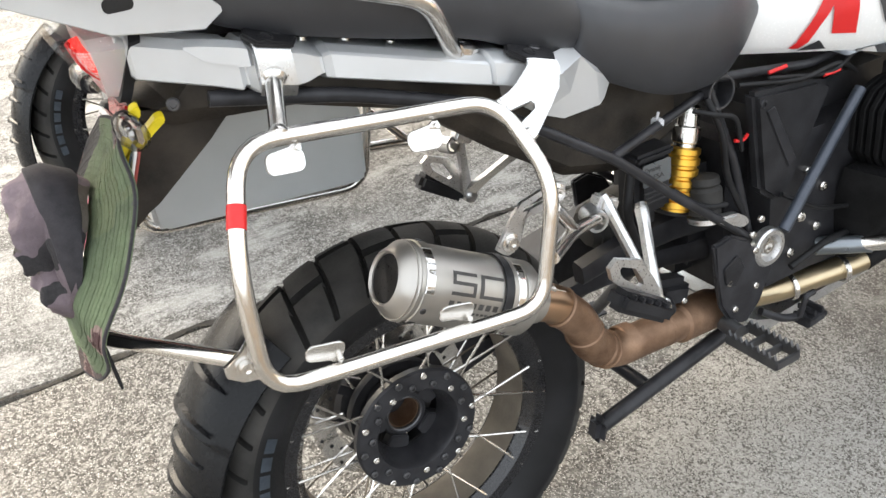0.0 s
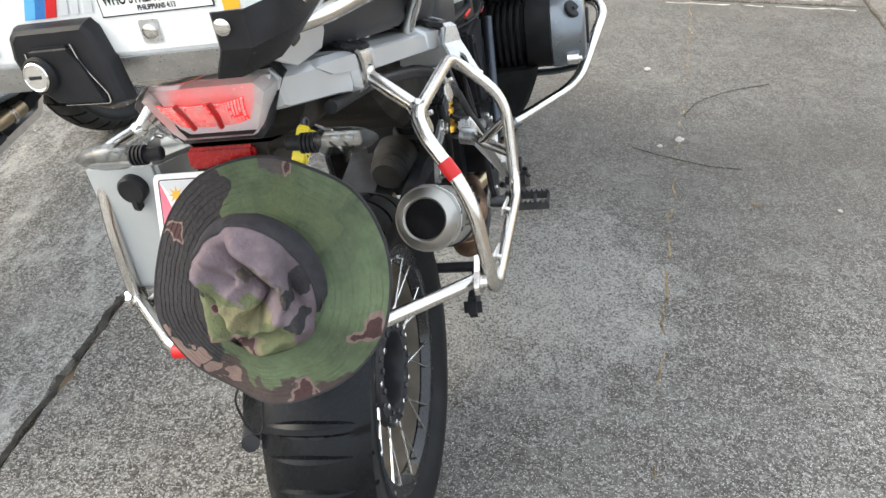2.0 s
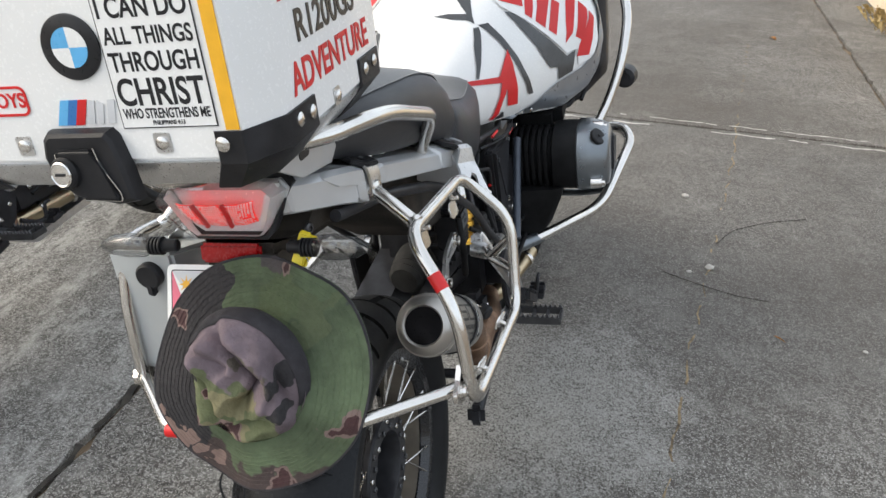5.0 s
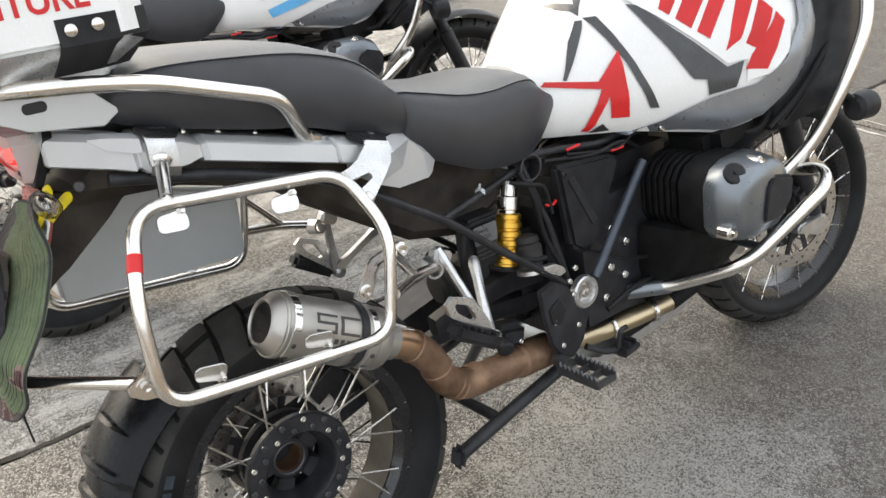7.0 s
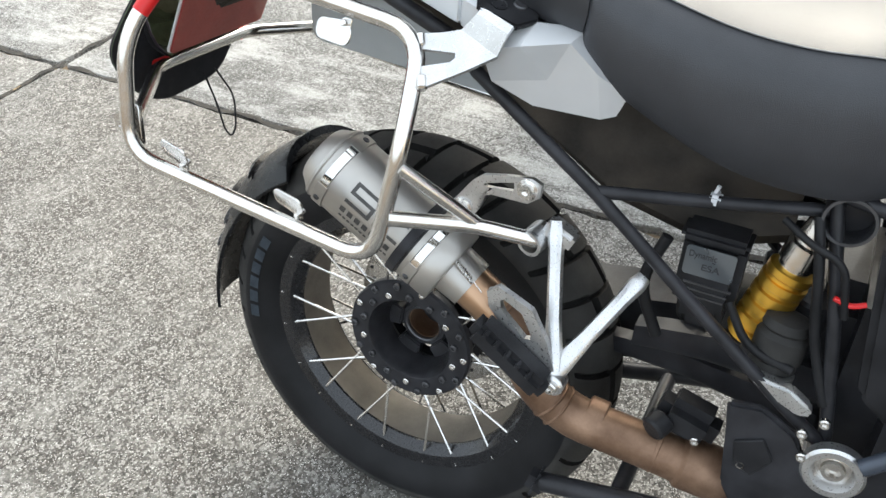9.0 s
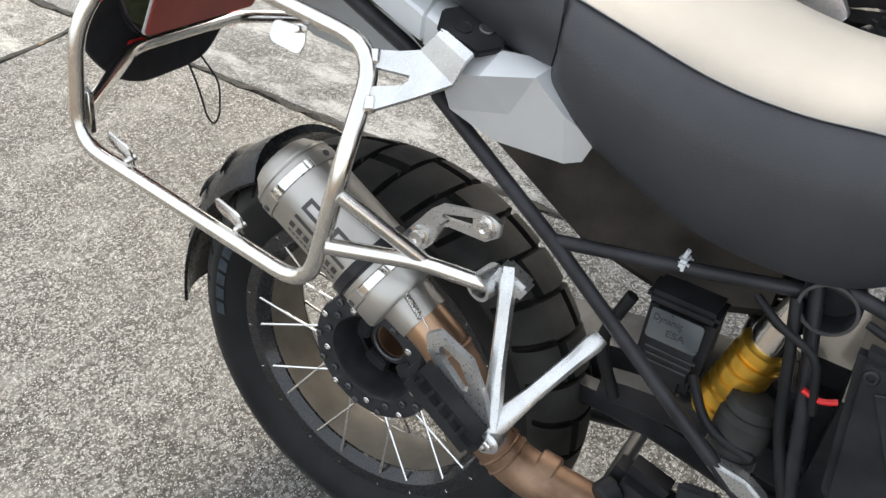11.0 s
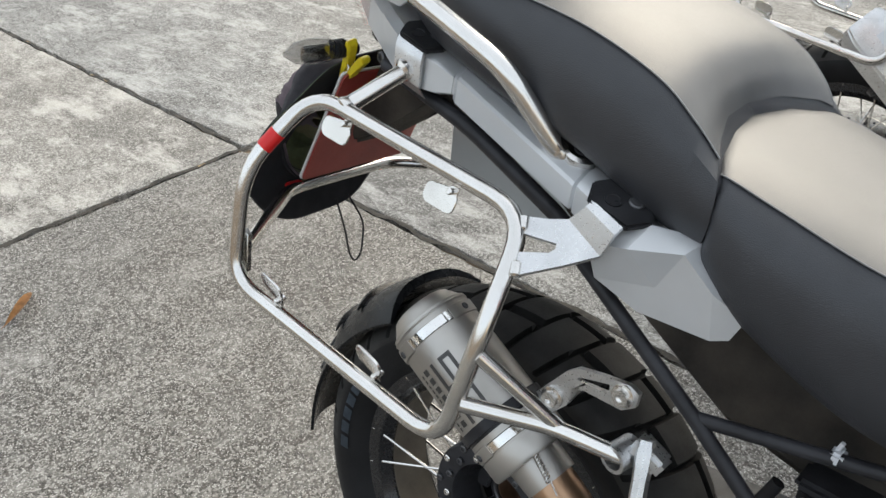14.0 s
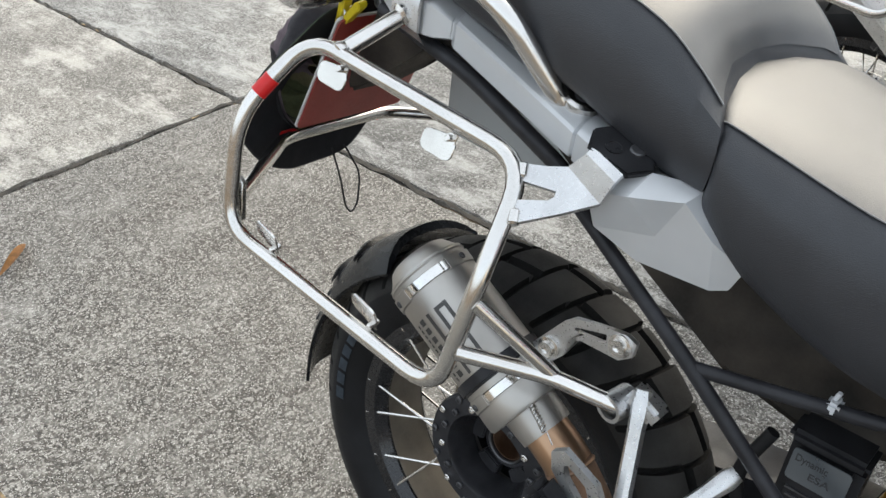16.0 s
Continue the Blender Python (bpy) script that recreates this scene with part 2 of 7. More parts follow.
# same vinyl for the tops, lightened: part of the sheen is in the colour
VINYL_SHEEN = mat("sheen_seat_vinyl", (0.046, 0.046, 0.047), 0.42, 0.0, 0.15, 14, 0.16, 1100, 0, 0.05)
for n_, l_ in ((VINYL, 0.5), (VINYL_SHEEN, 0.85)):
    n_.node_tree.nodes["Principled BSDF"].inputs["Specular IOR Level"].default_value = l_
TRIM = mat("silver_grey_paint", (0.30, 0.32, 0.35), 0.3, 0.6, 0.06, 20, 0.0, 60, 0.2, 0.03)
STRUT = mat("blue_grey_strut_paint", (0.055, 0.065, 0.085), 0.35, 0.3, 0.15, 30, 0.02)
# seam in a pale grey that holds the highlight along the seat edge
SEAM = mat("highlighted_seam", (0.22, 0.22, 0.22), 0.6, 0, 0.1, 80, 0.1)
TITAN = mat("titanium_sleeve", (0.46, 0.44, 0.41), 0.42, 0.9, 0.06, 20, 0.0, 60, 0, 0.03)
BURNT = mat("heat_stained_pipe", (0.19, 0.105, 0.06), 0.5, 0.55, 0.35, 18, 0.1, 300, 0, 0.12, (0.30, 0.19, 0.125))
BRASSY = mat("straw_tinted_pipe", (0.42, 0.27, 0.17), 0.32, 0.9, 0.15, 9, 0.0, 60, 0, 0.03)
HEADER = mat("straw_steel_pipe", (0.50, 0.41, 0.27), 0.3, 0.95, 0.15, 9, 0.0, 60, 0, 0.03)
GOLD = mat("gold_anodised", (0.75, 0.45, 0.07), 0.3, 0.9, 0.06, 10, 0.0, 60, 0, 0.02)
WHITE = mat("white_paint", (0.78, 0.78, 0.77), 0.22, 0.0, 0.03, 8, 0.0, 300, 0.4)
RED = mat("red_film", (0.56, 0.010, 0.011), 0.42, 0, 0.08, 20, 0.0, 300, 0.0)
PRINT = mat("grey_laser_print", (0.07, 0.068, 0.066), 0.5, 0.3, 0.2, 60, 0.0)
INK = dull(mat("black_film", (0.02, 0.02, 0.022), 0.35, 0, 0.2, 30, 0.0, 300, 0.2))
DARKSTEEL = mat("dark_steel", (0.10, 0.10, 0.105), 0.4, 0.7, 0.15, 40, 0.0, 60, 0, 0.05)
DARKGREY = mat("dark_grey_film", (0.045, 0.047, 0.05), 0.35, 0, 0.2, 30, 0.0, 300, 0.2)
BLUE = mat("blue_film", (0.03, 0.16, 0.45), 0.35, 0, 0.1, 30, 0.0, 300, 0.2)
LIGHTBLUE = mat("light_blue_film", (0.12, 0.42, 0.75), 0.35, 0, 0.1, 30, 0.0, 300, 0.2)
YELLOW = mat("yellow_film", (0.8, 0.42, 0.02), 0.4, 0, 0.1, 30, 0.0)
PEG = mat("yellow_plastic", (0.75, 0.6, 0.02), 0.4, 0, 0.1, 60, 0.03)
PINK = mat("pink_print", (0.72, 0.16, 0.24), 0.4, 0, 0.1, 30, 0.0)
SOFTGREY = mat("pale_grey_print", (0.55, 0.56, 0.58), 0.4, 0, 0.05, 30, 0.0)
REFLECT = mat("red_reflector", (0.72, 0.028, 0.028), 0.2, 0, 0.2, 120, 0.3, 250, 0.5, 0.1, (0.85, 0.10, 0.09))
REDGLOSS = mat("red_lens", (0.30, 0.005, 0.006), 0.25, 0, 0.06, 60, 0.0, 300, 0.0)
# near-white pink: the lamp's bright glints as facet colour
FACET = mat("pale_pink_prism", (0.96, 0.86, 0.85), 0.15, 0, 0.15, 200, 0.0, 300, 0.6, 0.05, (0.95, 0.85, 0.84))
LAMPSILVER = mat("silvered_plastic", (0.92, 0.92, 0.92), 0.18, 0.3, 0.02, 30, 0.0)
for n_ in (REFLECT,):
    n_.node_tree.nodes["Principled BSDF"].inputs["Emission Color"].default_value = (1.0, 0.06, 0.05, 1)
    n_.node_tree.nodes["Principled BSDF"].inputs["Emission Strength"].default_value = 0.3  # added glow in place of the sun caught by the reflector
REDPLASTIC = mat("dark_red_plastic", (0.30, 0.05, 0.04), 0.4, 0, 0.1, 30, 0.05)
DK, BR, MV, GN, PK, TN, GC = (0.026, 0.024, 0.026), (0.060, 0.043, 0.040), (0.165, 0.128, 0.145), (0.086, 0.114, 0.062), (0.21, 0.145, 0.125), (0.21, 0.19, 0.105), (0.125, 0.140, 0.070)
CAMO = camo("camouflage_cotton", MV, ((-0.050, 0.0, 0.050, GC), (-0.02, -0.045, 0.058, GC), (-0.075, -0.045, 0.045, GC), (-0.03, -0.080, 0.040, TN), (-0.008, -0.005, 0.024, TN), (-0.085, 0.035, 0.022, DK), (0.045, -0.015, 0.020, DK), (0.03, 0.055, 0.022, (0.10, 0.085, 0.07)), (0.055, 0.035, 0.016, DK)), ((-0.045, 0.0, 0.011), (-0.055, -0.045, 0.010), (-0.028, -0.052, 0.013)))
CAMO_BRIM = camo("camouflage_brim_cotton", GN, ((-0.135, 0.03, 0.085, DK), (-0.10, 0.075, 0.055, DK), (-0.12, -0.05, 0.060, DK), (-0.07, 0.110, 0.024, DK), (0.03, 0.150, 0.030, (0.07, 0.06, 0.06)), (0.0, -0.150, 0.050, BR), (-0.07, -0.125, 0.045, BR), (0.08, -0.145, 0.040, BR), (0.145, 0.08, 0.030, (0.05, 0.055, 0.05)), (0.03, 0.085, 0.030, (0.080, 0.105, 0.052)), (0.075, 0.07, 0.028, (0.085, 0.105, 0.055)),
                                                    (-0.118, -0.045, 0.011, PK), (-0.105, -0.068, 0.013, PK), (-0.088, -0.090, 0.012, PK), (-0.062, -0.108, 0.013, PK)), ((0.118, -0.055, 0.019), (0.030, -0.130, 0.015), (-0.112, 0.055, 0.014), (0.04, 0.118, 0.010)))
LINING = mat("black_cotton", (0.012, 0.012, 0.014), 0.95, 0, 0.2, 60, 0.2, 900)
BANDCLOTH = mat("dark_cotton_band", (0.028, 0.026, 0.03), 0.95, 0, 0.3, 60, 0.3, 800)
BOXPAINT = mat("light_grey_paint", (0.46, 0.48, 0.48), 0.45, 0.1, 0.06, 10, 0.03)
# tan for a black rim: some dust, and the sun it reflects as colour
SUNDUSTRIM = mat("dust_sun_rim_barrel", (0.14, 0.12, 0.095), 0.6, 0.1, 0.3, 14, 0.08)
ESTORIL = mat("rim_black", (0.014, 0.014, 0.016), 0.25, 0.2, 0.2, 30, 0.02, 300, 0.3)
SMOKED = clear("smoked_lens", (0.66, 0.66, 0.66), 0.08)
LENS = clear("clear_lens", (0.97, 0.975, 0.975), 0.04)
HOSE = dull(mat("black_hose", (0.015, 0.015, 0.016), 0.45, 0, 0.2, 40, 0.1))
# the fields at x 5.0 and 7.5 darken the colour for shade there
CONCRETE = concrete("exposed_aggregate_concrete", (0.115, 0.103, 0.088), (0.37, 0.355, 0.325), (0.026, 0.024, 0.0205), (0.068, 0.058, 0.047), ((2.3, -0.5, 1.7, 0.5), (1.2, -1.3, 0.7, 0.3), (5.0, 0.5, 2.6, 0.5), (7.5, 1.0, 2.6, 0.5)), 0.0, ((0.72, -0.20, 0.50, 0.85),))
PALECRETE = concrete("broomed_concrete", (0.25, 0.235, 0.21), (0.52, 0.50, 0.46), (0.06, 0.055, 0.048), (0.15, 0.138, 0.12), (), 0.6)
MOSS = mat("tan_crack_dirt", (0.16, 0.12, 0.075), 0.95, 0, 0.6, 40, 0.3, 200, 0, 0.05, (0.34, 0.25, 0.14))
LIME = mat("pale_lime_stain", (0.42, 0.40, 0.36), 0.9, 0, 0.3, 12, 0.2, 200)
SOIL = mat("dry_soil", (0.16, 0.12, 0.08), 0.95, 0, 0.5, 6, 0.6, 60, 0, 0.05, (0.27, 0.2, 0.13))
JOINT = mat("joint_dirt", (0.04, 0.035, 0.028), 0.95, 0, 0.5, 20, 0.3, 100)
KERBSTONE = mat("kerb_concrete", (0.25, 0.23, 0.2), 0.9, 0, 0.25, 5, 0.4, 90)
WALLPAINT = mat("cream_wall_render", (0.62, 0.52, 0.38), 0.85, 0, 0.12, 2, 0.3, 120)
DRYLEAF = mat("dry_leaf", (0.34, 0.17, 0.06), 0.8, 0, 0.3, 60, 0.2)
STRAW = mat("dry_grass", (0.36, 0.27, 0.12), 0.85, 0, 0.35, 30, 0.0)
GREENCLOTH = mat("pale_green_cloth", (0.33, 0.40, 0.13), 0.95, 0, 0.2, 40, 0.3, 500)


# ---- mesh helpers ----
V = Vector


def part(name, bm, material, parent=None, label="", sharp=32):
    """Links a bmesh as one mesh object under parent."""
    bmesh.ops.recalc_face_normals(bm, faces=bm.faces)
    for f in bm.faces:
        f.smooth = True
    lim = radians(sharp)
    for e in bm.edges:
        if len(e.link_faces) == 2 and e.calc_face_angle() > lim:
            e.smooth = False
    me = bpy.data.meshes.new(name)
    bm.to_mesh(me)
    bm.free()
    me.materials.append(material)
    ob = new(name, me)
    if parent:
        ob.parent = parent
    return tagged(ob, label) if label else ob


def thing(name, label, category, m=None, group="", kind=""):
    ob = new(name)
    ob.empty_display_size = 0.1
    ob.matrix_basis = m or Matrix()
    return tagged(ob, label, category, group, kind)


def BM():
    return bmesh.new()


def filleted(pts, rr, closed=False, k=6):
    pts = [V(p) for p in pts]
    n, out = len(pts), []
    for i, p in enumerate(pts):
        if not closed and i in (0, n - 1):
            out.append(p)
            continue
        a, b = pts[i - 1], pts[(i + 1) % n]
        da, db = (a - p), (b - p)
        r = min(rr, da.length * 0.48, db.length * 0.48)
        s, e = p + da.normalized() * r, p + db.normalized() * r
        for j in range(k + 1):
            u = j / k
            out.append(s * (1 - u) ** 2 + p * 2 * u * (1 - u) + e * u * u)
    return out


def tube(bm, pts, r, rr=0.03, n=12, closed=False, radii=None):
    """A round bar along a line with eased bends."""
    ps = filleted(pts, rr, closed) if len(pts) > 2 and rr else [V(p) for p in pts]
    ps = [p for i, p in enumerate(ps) if i == 0 or (p - ps[i - 1]).length > 1e-6]
    m = len(ps)
    tang = []
    for i in range(m):
        a = ps[i - 1] if (i or closed) else ps[i]
        b = ps[(i + 1) % m] if (i < m - 1 or closed) else ps[i]
        tang.append((b - a).normalized())
    up = tang[0].orthogonal().normalized()
    rings = []
    for i in range(m):
        if i:
            up = (tang[i - 1].rotation_difference(tang[i]) @ up)
            up = (up - tang[i] * up.dot(tang[i])).normalized()
        side = tang[i].cross(up)
        q = radii[i * (len(radii) - 1) // max(1, m - 1)] if radii else r
        rings.append([bm.verts.new(ps[i] + (up * math.cos(6.2832 * j / n) + side * math.sin(6.2832 * j / n)) * q) for j in range(n)])
    if closed:
        # turn the last ring to meet the first
        best = min(range(n), key=lambda s: (rings[-1][s].co - rings[0][0].co).length)
        rings.append([rings[0][(j - best) % n] for j in range(n)])
    for a, b in zip(rings, rings[1:]):
        for j in range(n):
            bm.faces.new((a[j], a[(j + 1) % n], b[(j + 1) % n], b[j]))
    if not closed:
        bm.faces.new(rings[0][::-1])
        bm.faces.new(rings[-1])
    return bm


def lathe(bm, prof, o, ax, n=32, wrap=False):
    """Turns (along, radius) about the axis ax through o. wrap: the profile is closed."""
    o, ax = V(o), V(ax).normalized()
    u = ax.orthogonal().normalized()
    w = ax.cross(u)
    rings = []
    for a, r in prof:
        if r < 1e-6:
            rings.append([bm.verts.new(o + ax * a)])
        else:
            rings.append([bm.verts.new(o + ax * a + (u * math.cos(6.28318 * j / n) + w * math.sin(6.28318 * j / n)) * r) for j in range(n)])
    if wrap:
        rings.append(rings[0])
    for a, b in zip(rings, rings[1:]):
        for j in range(n):
            k = (j + 1) % n
            if len(a) == 1 and len(b) == 1:
                continue
            if len(a) == 1:
                bm.faces.new((a[0], b[k], b[j]))
            elif len(b) == 1:
                bm.faces.new((a[j], a[k], b[0]))
            else:
                bm.faces.new((a[j], a[k], b[k], b[j]))
    if not wrap:
        for q, rev in ((rings[0], True), (rings[-1], False)):
            if len(q) > 1:
                bm.faces.new(q[::-1] if rev else q)
    return bm


def rod(bm, a, b, r, n=12, r2=None, bev=0.0):
    a, b = V(a), V(b)
    L = (b - a).length
    r2 = r if r2 is None else r2
    pr = [(0, r), (L, r2)] if not bev else [(0, r - bev), (bev, r), (L - bev, r2), (L, r2 - bev)]
    return lathe(bm, pr, a, b - a, n)


def loft(bm, rings, closed=True, cap=True):
    vs = [[bm.verts.new(p) for p in r] for r in rings]
    n = len(vs[0])
    for a, b in zip(vs, vs[1:]):
        for j in range(n if closed else n - 1):
            k = (j + 1) % n
            bm.faces.new((a[j], a[k], b[k], b[j]))
    if cap and closed:
        bm.faces.new(vs[0][::-1])
        bm.faces.new(vs[-1])
    return bm


def prism(bm, poly, d0, d1, frame3=None, bev=0.0, seg=2):
    """A plate: the outline poly (u, v) from depth d0 to d1. frame3: origin and the u, v, depth ways; x, z and y when left out."""
    o, U, W, D = [V(q) for q in frame3] if frame3 else (V((0, 0, 0)), V((1, 0, 0)), V((0, 0, 1)), V((0, 1, 0)))
    a = [bm.verts.new(o + U * p[0] + W * p[1] + D * d0) for p in poly]
    b = [bm.verts.new(o + U * p[0] + W * p[1] + D * d1) for p in poly]
    n = len(poly)
    fs = [bm.faces.new(a[::-1]), bm.faces.new(b)]
    for j in range(n):
        fs.append(bm.faces.new((a[j], a[(j + 1) % n], b[(j + 1) % n], b[j])))
    if bev:
        es = list({e for f in fs for e in f.edges})
        bmesh.ops.bevel(bm, geom=es, offset=bev, segments=seg, affect="EDGES", clamp_overlap=True)
    return bm


def box(bm, c, s, bev=0.004, m=None, seg=2):
    x, y, z = s[0] / 2, s[1] / 2, s[2] / 2
    m = (m or Matrix()).to_3x3()
    vs = [bm.verts.new(V(c) + m @ V((i * x, j * y, k * z))) for i in (-1, 1) for j in (-1, 1) for k in (-1, 1)]
    fs = [bm.faces.new([vs[i] for i in q]) for q in ((0, 1, 3, 2), (4, 6, 7, 5), (0, 4, 5, 1), (2, 3, 7, 6), (0, 2, 6, 4), (1, 5, 7, 3))]
    if bev:
        bmesh.ops.bevel(bm, geom=list({e for f in fs for e in f.edges}), offset=bev, segments=seg, affect="EDGES", clamp_overlap=True)
    return bm


def holed(bm, outer, inner, d0, d1, frame3=None):
    """A plate with a hole; both outlines have as many points."""
    o, U, W, D = [V(q) for q in frame3] if frame3 else (V((0, 0, 0)), V((1, 0, 0)), V((0, 0, 1)), V((0, 1, 0)))
    R = [[bm.verts.new(o + U * p[0] + W * p[1] + D * d) for p in pl] for pl, d in ((outer, d0), (outer, d1), (inner, d1), (inner, d0))]
    n = len(outer)
    for a, b in zip(R, R[1:] + R[:1]):
        for j in range(n):
            k = (j + 1) % n
            bm.faces.new((a[j], a[k], b[k], b[j]))
    return bm


def bolt(bm, o, ax, r=0.006, h=0.005):
    """A socket screw head."""
    return lathe(bm, [(0, r), (h * 0.7, r), (h, r * 0.8), (h, r * 0.5), (h * 0.5, r * 0.45), (h * 0.5, 0)], o, ax, 12)


def rounded(w, h, r, k=4, cx=0.0, cy=0.0):
    out = []
    for sx, sy, a0 in ((1, 1, 0), (-1, 1, 90), (-1, -1, 180), (1, -1, 270)):
        for j in range(k + 1):
            a = radians(a0 + 90 * j / k)
            out.append((cx + sx * (w / 2 - r) + r * math.cos(a), cy + sy * (h / 2 - r) + r * math.sin(a)))
    return out


def lettering(name, text, size, origin, U, W, material, parent, depth=0.0006, width=None, label="", bold=0.02):
    """Raised words in the built-in font, from origin along U with W up."""
    cu = bpy.data.curves.new(name, "FONT")
    cu.body, cu.size, cu.extrude, cu.offset = text, size, depth / 2, size * bold
    ob = new(name, cu)
    me = bpy.data.meshes.new_from_object(ob.evaluated_get(bpy.context.evaluated_depsgraph_get()))
    bpy.data.objects.remove(ob)
    U, W = V(U).normalized(), V(W).normalized()
    xs = [v.co.x for v in me.vertices]
    k = width / max(1e-6, max(xs) - min(xs)) if width else 1.0
    D = U.cross(W)
    for v in me.vertices:
        v.co = V(origin) + U * (v.co.x - min(xs)) * k + W * v.co.y + D * (v.co.z + depth / 2)
    me.materials.append(material)
    ob = new(name, me)
    ob.parent = parent
    return tagged(ob, label) if label else ob


# ---- ground ----
def slab(x0, x1, y0, y1):
    """One cast slab with a worn, uneven edge."""
    bm = BM()
    rnd = random.Random(int(x0 * 100 + y0 * 7))
    edge = []
    for (ax, ay), (bx, by) in (((x0, y0), (x1, y0)), ((x1, y0), (x1, y1)), ((x1, y1), (x0, y1)), ((x0, y1), (x0, y0))):
        k = max(2, int(max(abs(bx - ax), abs(by - ay)) / 0.025))
        for j in range(k):
            u = j / k
            chip = 0.014 * max(0.0, noise.noise(V((ax + (bx - ax) * u, ay + (by - ay) * u, 3.0)) * 4.0)) + 0.018 * max(0.0, noise.noise(V((ax + (bx - ax) * u, ay + (by - ay) * u, 8.0)) * 13.0)) + rnd.uniform(0, 0.003)
            edge.append((ax + (bx - ax) * u, ay + (by - ay) * u, chip))
    cx, cy = (x0 + x1) / 2, (y0 + y1) / 2

    def inset(d):
        return [(x + (d + c if x < cx else -d - c) * (abs(x - cx) > (x1 - x0) / 2 - 0.02), y + (d + c if y < cy else -d - c) * (abs(y - cy) > (y1 - y0) / 2 - 0.02)) for x, y, c in edge]

    loft(bm, [[(x, y, z) for x, y in inset(d)] for d, z in ((0, -0.1), (0, -0.008), (0.002, -0.002), (0.006, 0.0))])
    return bm


ground = BM()
prism(ground, [(-1500, -1500), (1500, -1500), (1500, 1500), (-1500, 1500)], -0.06, -0.025, ((0, 0, 0), (1, 0, 0), (0, 1, 0), (0, 0, 1)))
ground = tagged(part("ground", ground, SOIL), "dry brown soil under and around the slabs", "ground", kind="structure")
pavement = thing("pavement", "worn exposed aggregate concrete slabs with dark joints", "pavement", kind="structure")
XS, YS = (-16.4, -11.5, -6.62, -1.745, 3.13, 8.0, 12.9, 17.8, 22.7), (-1.66, 0.845, 4.2)
for i in range(len(XS) - 1):
    for j in range(len(YS) - 1):
        part("slab", slab(XS[i] + 0.006, XS[i + 1] - 0.006, YS[j] + 0.006, YS[j + 1] - 0.006), PALECRETE if i < 3 or (j and i < 4) else CONCRETE, pavement)
for i in range(2, 7):
    part("slab", slab(XS[i] + 0.45, XS[i + 1] + 0.44, -2.3, -1.672), CONCRETE, pavement)

# ---- wheel ----
AX = V((0, 0, 0.315))


def tyre_mesh(R, half, rim_r, rim_half, grooves, seed=0):
    """A tyre with its tread cut in: lateral profile turned about y, grooves sunk in the crown."""
    bm = BM()
    na, nl = 748, 57
    rings, low = [], set()
    for i in range(na):
        ring = []
        for j in range(nl):
            s = -1 + 2 * j / (nl - 1)
            a = abs(s)
            th = 6.283185 * i / na - 0.055 * max(-1.0, min(1.0, s / 0.72)) + 0.03 * min(1.0, a / 0.72) ** 2  # the rows follow the slant of the cuts
            if a < 0.72:
                q = a / 0.72
                y, r = half * math.sin(q * 1.38) / math.sin(1.38) * math.copysign(1, s), R - (1 - math.cos(q * 1.38)) * half * 0.62
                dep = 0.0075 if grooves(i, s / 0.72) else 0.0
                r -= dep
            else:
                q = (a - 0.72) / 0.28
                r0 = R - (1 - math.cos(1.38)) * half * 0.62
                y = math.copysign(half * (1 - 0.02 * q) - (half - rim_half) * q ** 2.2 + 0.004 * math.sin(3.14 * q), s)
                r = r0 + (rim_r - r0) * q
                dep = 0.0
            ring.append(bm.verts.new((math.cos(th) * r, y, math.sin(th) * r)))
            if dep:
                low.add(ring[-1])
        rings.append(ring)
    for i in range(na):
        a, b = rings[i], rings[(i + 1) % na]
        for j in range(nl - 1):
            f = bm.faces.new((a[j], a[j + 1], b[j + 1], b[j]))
            # sunk faces take the darker rubber: groove shade put into the colour
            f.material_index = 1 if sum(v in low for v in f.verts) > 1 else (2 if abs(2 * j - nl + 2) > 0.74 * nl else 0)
    bmesh.ops.translate(bm, verts=bm.verts, vec=AX)
    return bm


def tread(i, s):
    """Cuts across the whole width, one short cut along the middle of every block, and a finer one at the shoulder."""
    a, k = abs(s), i // 22
    if i % 22 < (3 if a > 0.3 else 2) and a < 0.98:
        return True
    if abs(s - (0.22 if k % 2 else -0.22)) < 0.03:
        return True
    return abs(a - 0.62) < 0.022 and i % 22 > 2


